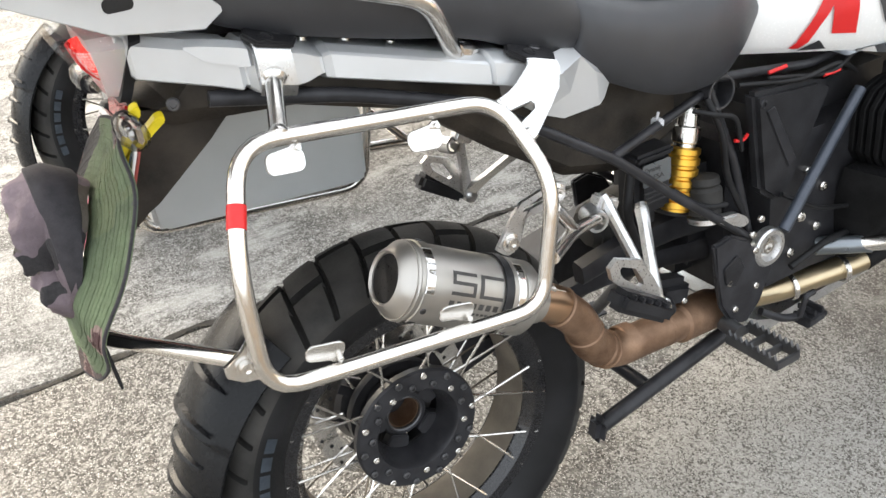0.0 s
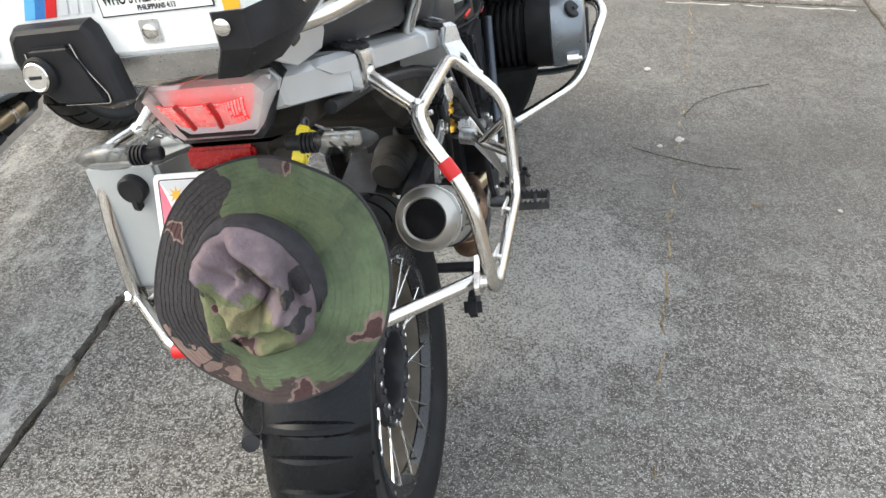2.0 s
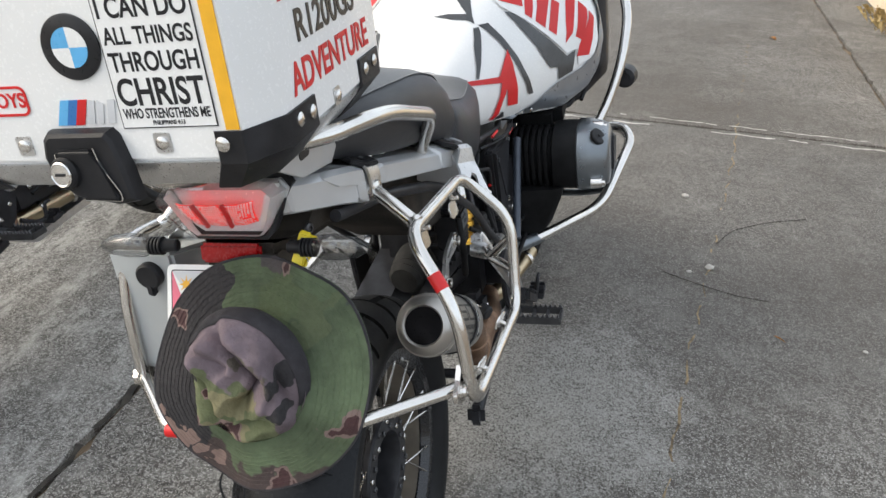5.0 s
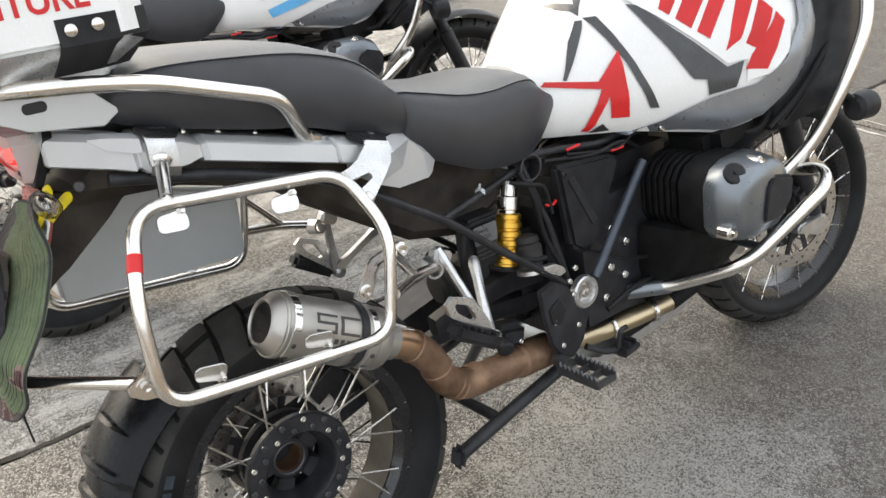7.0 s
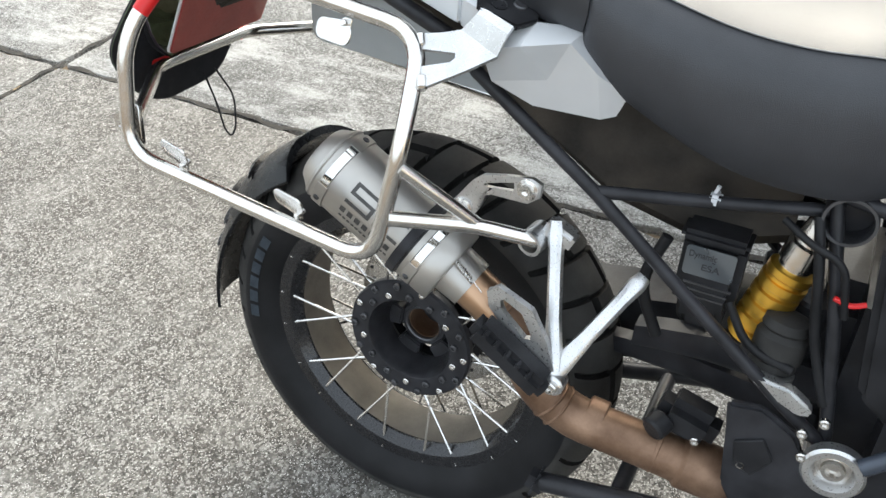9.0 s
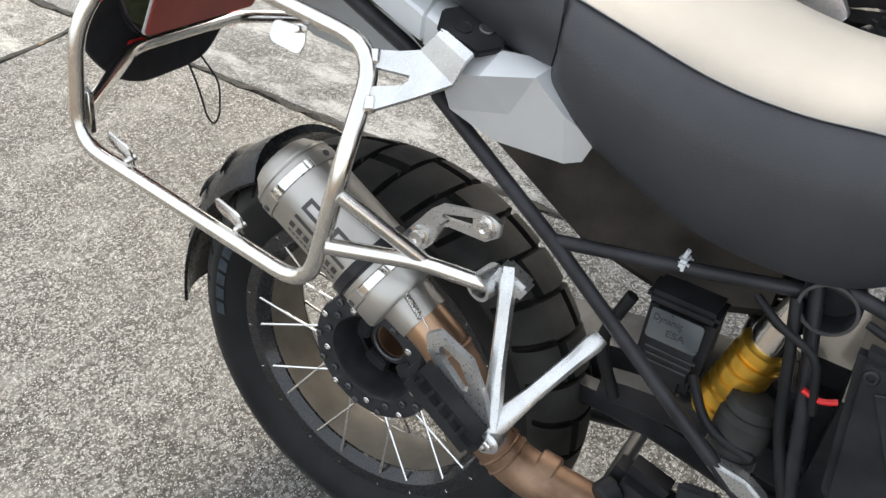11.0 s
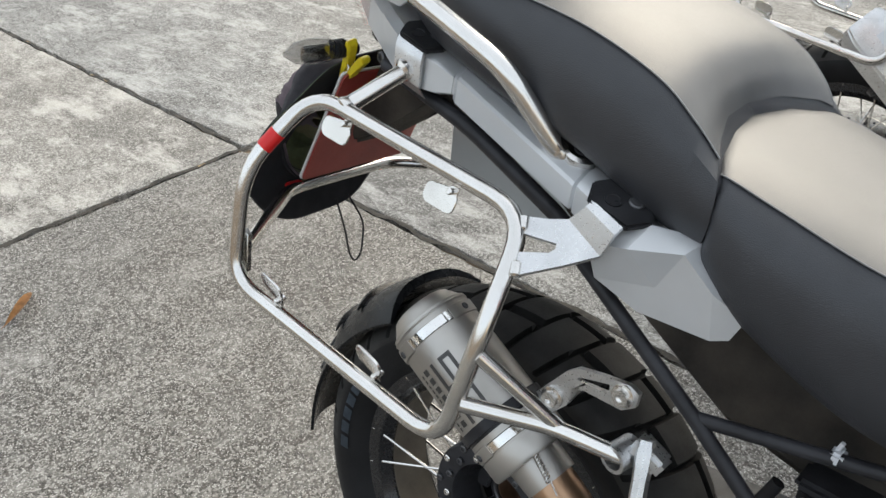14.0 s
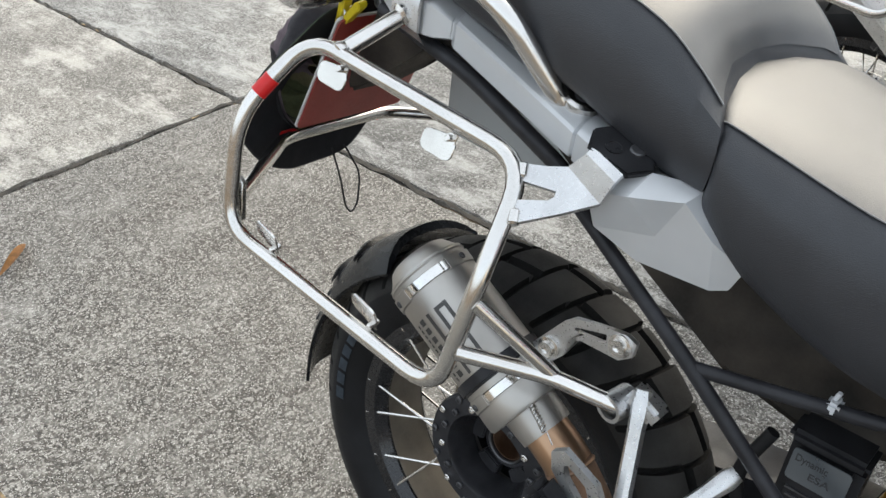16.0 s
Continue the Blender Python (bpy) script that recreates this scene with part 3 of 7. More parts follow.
def wheel(parent, name, label, rear=True):
    """A spoked wheel at the rear axle's place. The rim carries its tyre, hub and spokes."""
    k = 1.0 if rear else 1.13
    hw = 0.055 if rear else 0.04
    bm = BM()
    fl, well = 0.226 * k, 0.197 * k
    prof = [(-hw - 0.002, fl), (-hw + 0.004, fl + 0.002), (-hw + 0.007, fl - 0.012), (-hw * 0.6, well + 0.004), (0, well), (hw * 0.6, well + 0.004), (hw - 0.007, fl - 0.012), (hw - 0.004, fl + 0.002), (hw + 0.002, fl),
            (hw, fl - 0.02), (hw * 0.72, well - 0.004), (0, well - 0.007), (-hw * 0.72, well - 0.004), (-hw, fl - 0.02)]
    lathe(bm, prof, AX, (0, 1, 0), 96, True)
    rim = part(name, bm, ESTORIL, parent, label)
    b = BM()
    lathe(b, [(-hw * 0.66, well - 0.0055), (0, well - 0.0085), (hw * 0.66, well - 0.0055), (hw * 0.66, well - 0.0045), (0, well - 0.0075), (-hw * 0.66, well - 0.0045)], AX, (0, 1, 0), 96, True)
    part("rim_barrel", b, SUNDUSTRIM if rear else ESTORIL, rim, "tan inner barrel, dust and reflected sun put into its colour" if rear else "black inner barrel")
    if rear:
        ty = part("tyre", tyre_mesh(0.321, 0.075, fl - 0.006, hw - 0.001, tread), RUBBER, rim, "dual-purpose tyre with slanting tread cuts")
    else:
        ty = part("tyre", tyre_mesh(0.325, 0.06, fl - 0.006, hw - 0.001, tread), RUBBER, rim, "dual-purpose tyre with slanting tread cuts")
    for m_ in (GROOVE_SHADE, SIDEWALL):
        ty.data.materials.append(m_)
    if rear:
        for i in range(6):
            a0 = radians(150 + 6.2 * i)
            b = BM()
            loft(b, [[AX + V((math.cos(a0 + radians(q)) * r_, -0.0775 + (0.001 if r_ < 0.26 else 0), math.sin(a0 + radians(q)) * r_)) for q in (0, 1.6, 3.2, 4.8)] for r_ in (0.253, 0.268)], False, False)
            bmesh.ops.solidify(b, geom=b.faces[:], thickness=0.0012)
            part("sidewall_mark", b, SIDEMARK, rim, "pale blue-grey block mark")
    # hub: two flanges joined by a drum, with a hollow axle
    h = BM()
    lathe(h, [(-0.036, 0.071), (-0.036, 0.101), (-0.032, 0.104), (-0.022, 0.104), (-0.018, 0.100), (-0.012, 0.082), (0.010, 0.066), (0.012, 0.058), (0.006, 0.057), (-0.022, 0.066), (-0.032, 0.068)], AX, (0, 1, 0), 64, True)
    lathe(h, [(0.016, 0.028), (0.013, 0.031), (0.013, 0.037), (0.018, 0.041), (0.06, 0.045), (0.06, 0.028)], AX, (0, 1, 0), 40, True)
    lathe(h, [(0.03, 0.072), (0.03, 0.085), (0.045, 0.085), (0.05, 0.072)], AX, (0, 1, 0), 48, True)
    for i in range(5):
        a = 6.28318 * i / 5 + 0.5
        c, s = math.cos(a), math.sin(a)
        q = BM()
        prism(q, [(0.036, -0.016), (0.062, -0.022), (0.062, 0.022), (0.036, 0.016)], 0.006, 0.026, (AX, (c, 0, s), (-s, 0, c), (0, 1, 0)), 0.002)
        part("hub_arm", q, BLACK, rim)
    hub = part("hub", h, BLACK, rim, "black hub flange ringed with screws")
    t = BM()
    lathe(t, [(0.018, 0.0275), (0.08, 0.0275), (0.08, 0.0262), (0.018, 0.0262)], AX, (0, 1, 0), 32, True)
    part("axle_bore", t, BURNT, rim, "rust-brown hollow axle")
    t = BM()
    lathe(t, [(0.0125, 0.028), (0.011, 0.030), (0.0125, 0.032), (0.016, 0.031), (0.016, 0.028)], AX, (0, 1, 0), 40, True)
    part("axle_lip", t, DARKSTEEL, rim, "worn bright lip of the axle")
    for i in range(28):
        a = 6.28318 * i / 28
        rr = 0.080 if i % 2 else 0.095
        o = AX + V((math.cos(a) * rr, -0.0365, math.sin(a) * rr))
        q = BM()
        bolt(q, o, (0, -1, 0), 0.0056, 0.004)
        part("screw", q, DARKSTEEL if i % 3 else STEEL, rim)
    for side in (-1, 1):
        for i in range(20):
            pair = i // 2
            sgn = 1 if i % 2 else -1
            mid = radians(36 * pair + 2 + (0 if side < 0 else 18))
            a_rim, a_hub = mid + sgn * radians(8.2), mid - sgn * radians(5.0)
            p = AX + V((math.cos(a_rim) * (fl - 0.003), side * (hw - 0.001), math.sin(a_rim) * (fl - 0.003)))
            q = AX + V((math.cos(a_hub) * 0.099, side * 0.012 - (0.016 if side < 0 else -0.02), math.sin(a_hub) * 0.099))
            s = BM()
            rod(s, p, q, 0.0022, 6)
            rod(s, p, p + (q - p).normalized() * 0.012, 0.0034, 6)
            part("spoke", s, STEEL, rim)
    d = BM()
    dr = 0.138 if rear else 0.152
    for y in ((0.062,) if rear else (-0.07, 0.07)):
        lathe(d, [(y - 0.0025, dr - 0.036), (y - 0.0025, dr), (y + 0.0025, dr), (y + 0.0025, dr - 0.036)], AX, (0, 1, 0), 72, True)
        for i in range(10):
            a = 0.628 * i
            c, s = math.cos(a), math.sin(a)
            q = BM()
            prism(q, [(0.045, -0.006), (dr - 0.034, -0.008), (dr - 0.034, 0.008), (0.045, 0.006)], y - 0.002, y + 0.002, (AX, (c, 0, s), (-s, 0, c), (0, 1, 0)))
            part("disc_arm", q, BLACK, rim)
    disc = part("brake_disc", d, STEEL, rim, "drilled steel brake disc")
    hl = BM()
    for y in ((0.059,) if rear else (-0.0728,)):
        for i in range(40):
            a = 6.28318 * i / 40
            rr = dr - 0.009 - 0.009 * (i % 3)
            lathe(hl, [(0, 0.0032), (-0.0006, 0.003), (-0.0006, 0)], AX + V((math.cos(a) * rr, y, math.sin(a) * rr)), (0, 1, 0), 8)
    part("disc_hole", hl, INK, rim, "dark drillings in the disc")
    return rim


def build_motorcycle(place, label, first=True):
    """The whole machine in its own frame. The other one has blue stripes and no tool box."""
    M = thing("motorcycle", label, "motorcycle", place, "parked motorcycles")

    def tubes(name, lines, r, material, label="", rr=0.03, n=12):
        b = BM()
        for l in lines:
            tube(b, l, r, rr, n)
        return part(name, b, material, M, label)

    wheel(M, "rear_wheel", "black spoked rear wheel with tan rim barrel", True)
    fw = wheel(M, "front_wheel", "black spoked front wheel", False)
    fw.matrix_basis = pose(1.515, 0, 0.008, 0, 0, -9) @ pose(0, 0, 0)

    # ---- exhaust ----
    e0, e1 = V((-0.058, -0.162, 0.664)), V((0.131, -0.161, 0.556))
    ed = (e1 - e0).normalized()
    if first:
        b = BM()
        lathe(b, [(0.012, 0.0497), (0.045, 0.0505), (0.18, 0.0505), (0.185, 0.0497)], e0, ed, 48)
        can = part("silencer", b, TITAN, M, "short bead-blasted titanium silencer")
        b = BM()
        lathe(b, [(0.035, 0.0305), (-0.003, 0.031), (-0.006, 0.0335), (-0.004, 0.037), (0.004, 0.0425), (0.014, 0.0497), (0.016, 0.051), (0.05, 0.0305)], e0, ed, 48, True)
        part("end_cap", b, TITAN, can, "pale ringed outlet cap")
        b = BM()
        lathe(b, [(-0.001, 0.0306), (0.10, 0.0306), (0.10, 0.0), (0.099, 0.0), (0.099, 0.030), (-0.001, 0.030)], e0, ed, 32)
        part("outlet", b, INK, can, "dark outlet")
        for a0, wd in ((0.024, 0.013), (0.168, 0.012), (0.152, 0.004)):
            b = BM()
            lathe(b, [(a0, 0.0508), (a0 + 0.001, 0.0517), (a0 + wd - 0.001, 0.0517), (a0 + wd, 0.0508), (a0 + wd / 2, 0.049)], e0, ed, 48, True)
            part("clamp_band", b, CHROME, can, "polished band")
        u = ed.orthogonal().normalized()
        w = ed.cross(u)
        for i in range(3):
            for a0, wd in ((0.024, 0.013), (0.168, 0.012)):
                mid = 2.094 * i + 0.55
                b = BM()
                loft(b, [[e0 + ed * q + (u * math.cos(a) + w * math.sin(a)) * rr for q, rr in ((a0 - 0.002, 0.0505), (a0 - 0.001, 0.0523), (a0 + wd + 0.001, 0.0523), (a0 + wd + 0.002, 0.0505))] for a in (mid + 0.09 * (k - 5) for k in range(11))])
                part("band_bridge", b, TITAN, can)
                b = BM()
                rd = u * math.cos(mid) + w * math.sin(mid)
                bolt(b, e0 + ed * (a0 + wd / 2) + rd * 0.052, rd, 0.0042, 0.002)
                part("screw", b, DARKSTEEL, can)
        b = BM()
        lathe(b, [(0.1565, 0.0507), (0.1565, 0.0512), (0.1605, 0.0512), (0.1605, 0.0507)], e0, ed, 48, True)
        part("slot_ring", b, INK, can, "narrow dark slot")
        b = BM()
        lathe(b, [(0.183, 0.0515), (0.204, 0.0515), (0.208, 0.049), (0.2085, 0.033), (0.24, 0.0315), (0.24, 0.02), (0.18, 0.02)], e0, ed, 48, True)
        part("inlet_collar", b, TITAN, can, "titanium inlet collar")
        # marks on the sleeve: plain bars
        side = (V((0, -1, 0)) - ed * ed.dot(V((0, -1, 0)))).normalized()
        upw = side.cross(ed).normalized()
        if upw.z < 0:
            upw = -upw

        def sleeve_bar(s0, s1, a0, a1, name="sleeve_mark", material=PRINT):
            q = BM()
            k = 8
            rows_ = []
            for i in range(k + 1):
                a = radians(a0 + (a1 - a0) * i / k)
                rd = side * math.cos(a) + upw * math.sin(a)
                rows_.append([e0 + ed * s + rd * 0.0509 for s in (s0, s1)])
            loft(q, rows_, False, False)
            part(name, q, material, can)

        for s0, s1, a0, a1 in ((0.062, 0.099, 38, 43), (0.062, 0.067, 28, 43), (0.062, 0.099, 24, 29), (0.094, 0.099, 12, 24), (0.062, 0.099, 9, 14),
                               (0.105, 0.142, 38, 43), (0.105, 0.111, 9, 43), (0.105, 0.142, 9, 14)):
            sleeve_bar(s0, s1, a0, a1)
        for i in range(7):
            sleeve_bar(0.062 + i * 0.0115, 0.0695 + i * 0.0115, -8, 1)
        for i in range(12):
            sleeve_bar(0.064 + i * 0.0065, 0.0685 + i * 0.0065, -18, -14)
    else:
        b = BM()
        d0_ = V((0.809, 0.03, -0.588)).normalized()
        u_, w_ = V((0, 1, 0)), V((0.588, 0, 0.809))
        o_ = V((0.0, -0.235, 0.690))
        loft(b, [[o_ + d0_ * t + u_ * y * k + w_ * z * k for y, z in ((-0.045, 0.02), (-0.03, 0.06), (0.03, 0.06), (0.05, 0.0), (0.035, -0.055), (-0.025, -0.055), (-0.048, -0.02))] for t, k in ((0, 0.8), (0.03, 1.0), (0.30, 1.0), (0.38, 0.75), (0.43, 0.5))])
        bmesh.ops.bevel(b, geom=b.edges[:], offset=0.004, segments=2, affect="EDGES", clamp_overlap=True)
        can = part("silencer", b, ALU, M, "large faceted metal silencer")
        b = BM()
        loft(b, [[o_ + d0_ * t + u_ * y + w_ * z for y, z in ((-0.047, 0.02), (-0.032, 0.062), (0.0, 0.062), (0.0, 0.066), (-0.034, 0.066), (-0.052, 0.02))] for t in (0.05, 0.27)])
        part("heat_shield", b, SILVER, can, "pale heat shield")
    b = BM()
    pp = [e1 + ed * -0.004, (0.178, -0.164, 0.530), (0.222, -0.162, 0.484), (0.244, -0.154, 0.425), (0.292, -0.147, 0.388), (0.36, -0.140, 0.380), (0.47, -0.132, 0.366), (0.62, -0.1, 0.335)]
    tube(b, [V((0.184, -0.1640, 0.524))] + [V(p) for p in pp[2:]], 0.028, 0.035, 24)
    pipe = part("exhaust_pipe", b, BURNT, M, "rust-brown heat-stained link pipe")
    b = BM()
    tube(b, pp[:2] + [(0.190, -0.1638, 0.518)], 0.0277, 0.035, 24)
    part("pipe_bend", b, BRASSY, pipe, "straw-tinted upper bend")
    for p, q in (((0.190, -0.1638, 0.518), (0.187, -0.1638, 0.521)), ((0.233, -0.158, 0.455), (0.2315, -0.1585, 0.459)), ((0.268, -0.1505, 0.4065), (0.265, -0.151, 0.409)), ((0.279, -0.149, 0.3985), (0.276, -0.1495, 0.4005)), ((0.335, -0.138, 0.384), (0.310, -0.139, 0.387)), ((0.40, -0.135, 0.375), (0.408, -0.1346, 0.374))):
        b = BM()
        rod(b, p, q, 0.0302, 24, None, 0.002)
        part("weld_collar", b, BURNT, pipe)
    b = BM()
    rod(b, (0.43, -0.134, 0.371), (0.53, -0.118, 0.353), 0.034, 24, None, 0.006)
    part("pipe_clamp", b, BURNT, pipe)
    for dz in (0.034, -0.034):
        b = BM()
        c0, c1 = V((0.118, -0.161 - dz * 0.6, 0.566 + dz)), V((0.178, -0.176 - dz * 0.6, 0.530 + dz))
        pts = []
        for i in range(90):
            q = c0.lerp(c1, 0.25 + 0.5 * i / 89)
            pts.append(q + V((0, 0.004 * math.cos(i * 0.7), 0.004 * math.sin(i * 0.7))))
        tube(b, [c0] + pts + [c1], 0.0009, 0, 6)
        part("retaining_spring", b, STEEL, pipe, "coiled exhaust spring")
    # hanger
    b = BM()
    hp = [(0.105, 0.636), (0.135, 0.678), (0.149, 0.690), (0.180, 0.697), (0.208, 0.701), (0.220, 0.696), (0.219, 0.680), (0.205, 0.669), (0.161, 0.668), (0.146, 0.662), (0.144, 0.640), (0.132, 0.625), (0.119, 0.622)]
    ip = [(0.1505, 0.6775), (0.1507, 0.6785), (0.1512, 0.6800), (0.170, 0.6860), (0.1865, 0.6905), (0.1872, 0.6895), (0.1876, 0.684), (0.1865, 0.6795), (0.170, 0.6775), (0.162, 0.6765), (0.158, 0.6763), (0.154, 0.6765), (0.152, 0.677)]
    holed(b, hp, ip, -0.152, -0.146)
    hang = part("silencer_hanger", b, ALU, M, "slotted aluminium silencer hanger")
    for p in ((0.126, -0.152, 0.641), (0.204, -0.152, 0.687)):
        b = BM()
        lathe(b, [(0, 0.013), (0.003, 0.013), (0.004, 0.009), (0.009, 0.009), (0.009, 0.004), (0.005, 0)], p, (0, -1, 0), 20)
        part("bolt", b, STEEL, hang)
    b = BM()
    lathe(b, [(0.145, 0.0515), (0.145, 0.054), (0.157, 0.054), (0.157, 0.0515)], e0, ed, 40, True)
    part("strap", b, BLACK, hang)

    # ---- pannier racks, right and left ----
    for s in (1, -1):
        k = 1.0 if s > 0 else 0.76

        def Y(y):
            return y * k * s if y < -0.21 else y * (0.85 if s < 0 else 1) * s

        T1, K1, D, C, K2, T2 = (-0.208, Y(-0.211), 0.896), (-0.250, Y(-0.276), 0.806), (-0.256, Y(-0.287), 0.665), (0.082, Y(-0.284), 0.622), (0.113, Y(-0.279), 0.775), (0.092, Y(-0.207), 0.858)
        if s < 0:
            T1, K1, D = (-0.250, 0.188, 0.900), (-0.268, 0.196, 0.82), (-0.274, 0.203, 0.668)
        b = BM()
        tube(b, [T1, K1, D, C, K2, T2], 0.0092, 0.042, 14, True)
        rack = part("pannier_rack", b, STEEL, M, "brushed stainless steel pannier rack loop")
        if s > 0:
            b = BM()
            d = (V(K1) - V(T1)).normalized()
            m0 = V(T1).lerp(V(K1), 0.62)
            rod(b, m0 - d * 0.012, m0 + d * 0.012, 0.0098, 14)
            part("tape", b, RED, rack, "red tape")
        b = BM()
        tube(b, [(-0.136, -0.142 * s, 0.932), (-0.163, Y(-0.208), 0.891)], 0.0095, 0, 14)
        lathe(b, [(-0.004, 0.013), (0.004, 0.015), (0.008, 0.011)], (-0.136, -0.142 * s, 0.932), (-0.3, -0.8 * s, -0.5), 16)
        lathe(b, [(-0.006, 0.010), (0.0, 0.0125), (0.004, 0.0125), (0.006, 0.010)], (-0.162, Y(-0.206), 0.892), (-0.3, -0.8 * s, -0.5), 16)
        part("rack_strut", b, STEEL, rack)
        for x, y, z, up in ((-0.165, -0.217, 0.866, 1), (-0.008, -0.217, 0.843, 1), (-0.188, -0.283, 0.682, -1), (-0.030, -0.279, 0.661, -1)):
            b = BM()
            o = V((x, Y(y), z))
            U_, W_ = (V((0.97, 0.02 * s, -0.12)), V((0.1, 0.25 * s, 0.95))) if up > 0 else (V((0.97, -0.10 * s, -0.15)), V((0.12, -0.30 * s, 0.94)))
            U_.normalize()
            W_ = (W_ - U_ * W_.dot(U_)).normalized()
            N_ = U_.cross(W_)
            prism(b, rounded(0.042, 0.024, 0.009, 4), -0.0014, 0.0014, (o, U_, W_, N_), 0.0007, 1)
            prism(b, [(-0.014, 0.008 * up), (0.019, 0.008 * up), (0.019, 0.018 * up), (0.010, 0.018 * up), (0.006, 0.0135 * up), (-0.008, 0.0125 * up)][::up], -0.0013, 0.0013, (o, U_, W_, N_), 0.0005, 1)
            tab = part("mounting_tab", b, STEEL, rack, "pale bent mounting tab")
            b = BM()
            st = o + V((0.0145, 0.0035 * s, 0.0105 * up))
            rod(b, st - N_ * 0.004, st + N_ * 0.010, 0.0036, 12, None, 0.001)
            part("stud", b, STEEL, tab)
        # front bracket plate
        b = BM()
        flat = [(0.0905, -0.2085, 0.8560), (0.112, -0.2010, 0.8590), (0.1290, -0.1930, 0.8630), (0.1770, -0.2105, 0.8500), (0.150, -0.2270, 0.8340), (0.1150, -0.2470, 0.8155), (0.1055, -0.2325, 0.8315), (0.1325, -0.2230, 0.8388), (0.1358, -0.2185, 0.8426), (0.1335, -0.2140, 0.8458), (0.0975, -0.2195, 0.8445)]
        n_ = V((0.0948, -0.6291 * s, 0.7715)) * 0.0022
        ym = 1.0 if s > 0 else 0.86
        pts = [V((x, y * s * ym, z)) for x, y, z in flat]
        lo_, hi_ = [b.verts.new(p - n_) for p in pts], [b.verts.new(p + n_) for p in pts]
        b.faces.new(lo_[::-1])
        b.faces.new(hi_)
        for j in range(len(pts)):
            k_ = (j + 1) % len(pts)
            b.faces.new((lo_[j], lo_[k_], hi_[k_], hi_[j]))
        # the end folded up over the rail
        fold_ = [[pts[2], pts[3]], [V((0.146, -0.1960 * s, 0.883)), V((0.184, -0.2050 * s, 0.872))], [V((0.148, -0.1900 * s, 0.889)), V((0.186, -0.1970 * s, 0.878))]]
        loft(b, [[r_[0] - n_, r_[1] - n_, r_[1] + n_, r_[0] + n_] for r_ in fold_])
        part("bracket_plate", b, ALU, rack, "flat aluminium bracket with a slot, folded over the rail")
        for q in (pts[0].lerp(pts[10], 0.4), pts[5].lerp(pts[6], 0.3)):
            b = BM()
            ax_ = (pts[5] - pts[0]).normalized()
            rod(b, q - ax_ * 0.008, q + ax_ * 0.008, 0.006, 12, None, 0.002)
            part("weld_lug", b, STEEL, rack)
        # lower stays to the pillion peg socket
        b = BM()
        tube(b, [(0.10, Y(-0.284), 0.682), (0.175, -0.226 * s, 0.668), (0.236, -0.198 * s, 0.655)], 0.0088, 0.02, 12)
        tube(b, [(0.110, Y(-0.28), 0.742), (0.178, -0.223 * s, 0.668)], 0.0078, 0, 12)
        part("rack_stay", b, STEEL, rack)
        # lower rear lug
        b = BM()
        prism(b, [(-0.288, 0.690), (-0.272, 0.678), (-0.246, 0.672), (-0.244, 0.722), (-0.254, 0.728), (-0.268, 0.712), (-0.288, 0.702)], Y(-0.272) - 0.003 * s, Y(-0.272) + 0.004 * s, None, 0.001, 1)
        part("lug", b, STEEL, rack)
        b = BM()
        lathe(b, [(0, 0.011), (0.003, 0.011), (0.003, 0.0075), (0.008, 0.007), (0.008, 0.004), (0.005, 0)], (-0.268, Y(-0.272) - 0.003 * s, 0.696), (0, -s, 0), 16)
        part("bolt", b, STEEL, rack)
    b = BM()
    tube(b, [(-0.254, -0.278, 0.695), (-0.382, -0.098, 0.691), (-0.382, 0.098, 0.691), (-0.272, 0.203, 0.695)], 0.0092, 0.03, 14)
    bar = part("rear_crossbar", b, STEEL, M, "bent steel crossbar joining the racks")
    for y in (-0.090, 0.088):
        b = BM()
        rod(b, (-0.382, y - 0.010, 0.691), (-0.382, y + 0.010, 0.691), 0.0098, 14)
        part("tape", b, RED, bar, "red tape")
    # tool box within the left rack
    if first:
        b = BM()
        prism(b, [(-0.268, 0.895), (-0.264, 0.706), (-0.252, 0.698), (0.040, 0.676), (0.048, 0.684), (0.055, 0.79), (0.045, 0.802)], 0.105, 0.205, None, 0.006)
        tb = part("tool_box", b, BOXPAINT, M, "flat light grey metal tool box inside the left rack")
        b = BM()
        lathe(b, [(0, 0.019), (0.010, 0.019), (0.013, 0.016), (0.013, 0)], (-0.267, 0.143, 0.862), (-1, 0, 0), 24)
        box(b, (-0.275, 0.143, 0.843), (0.012, 0.012, 0.02), 0.003)
        part("lock_knob", b, PLASTIC, tb, "round black lock cover")

    # ---- silver tail rails ----
    RX = (-0.264, -0.19, -0.15, -0.10, -0.068, 0.114, 0.152, 0.18)
    RY = (0.081, 0.118, 0.137, 0.135, 0.134, 0.166, 0.176, 0.18)
    RC = (0.987, 0.969, 0.957, 0.946, 0.939, 0.887, 0.877, 0.87)  # the crease along the outer edge
    RB = (0.949, 0.930, 0.918, 0.914, 0.912, 0.862, 0.852, 0.844)  # the lower edge

    def along(x, vals):
        x = min(max(x, RX[0]), RX[-1])
        j = max(k for k in range(len(RX) - 1) if RX[k] <= x)
        f_ = (x - RX[j]) / (RX[j + 1] - RX[j])
        return vals[j] + (vals[j + 1] - vals[j]) * f_

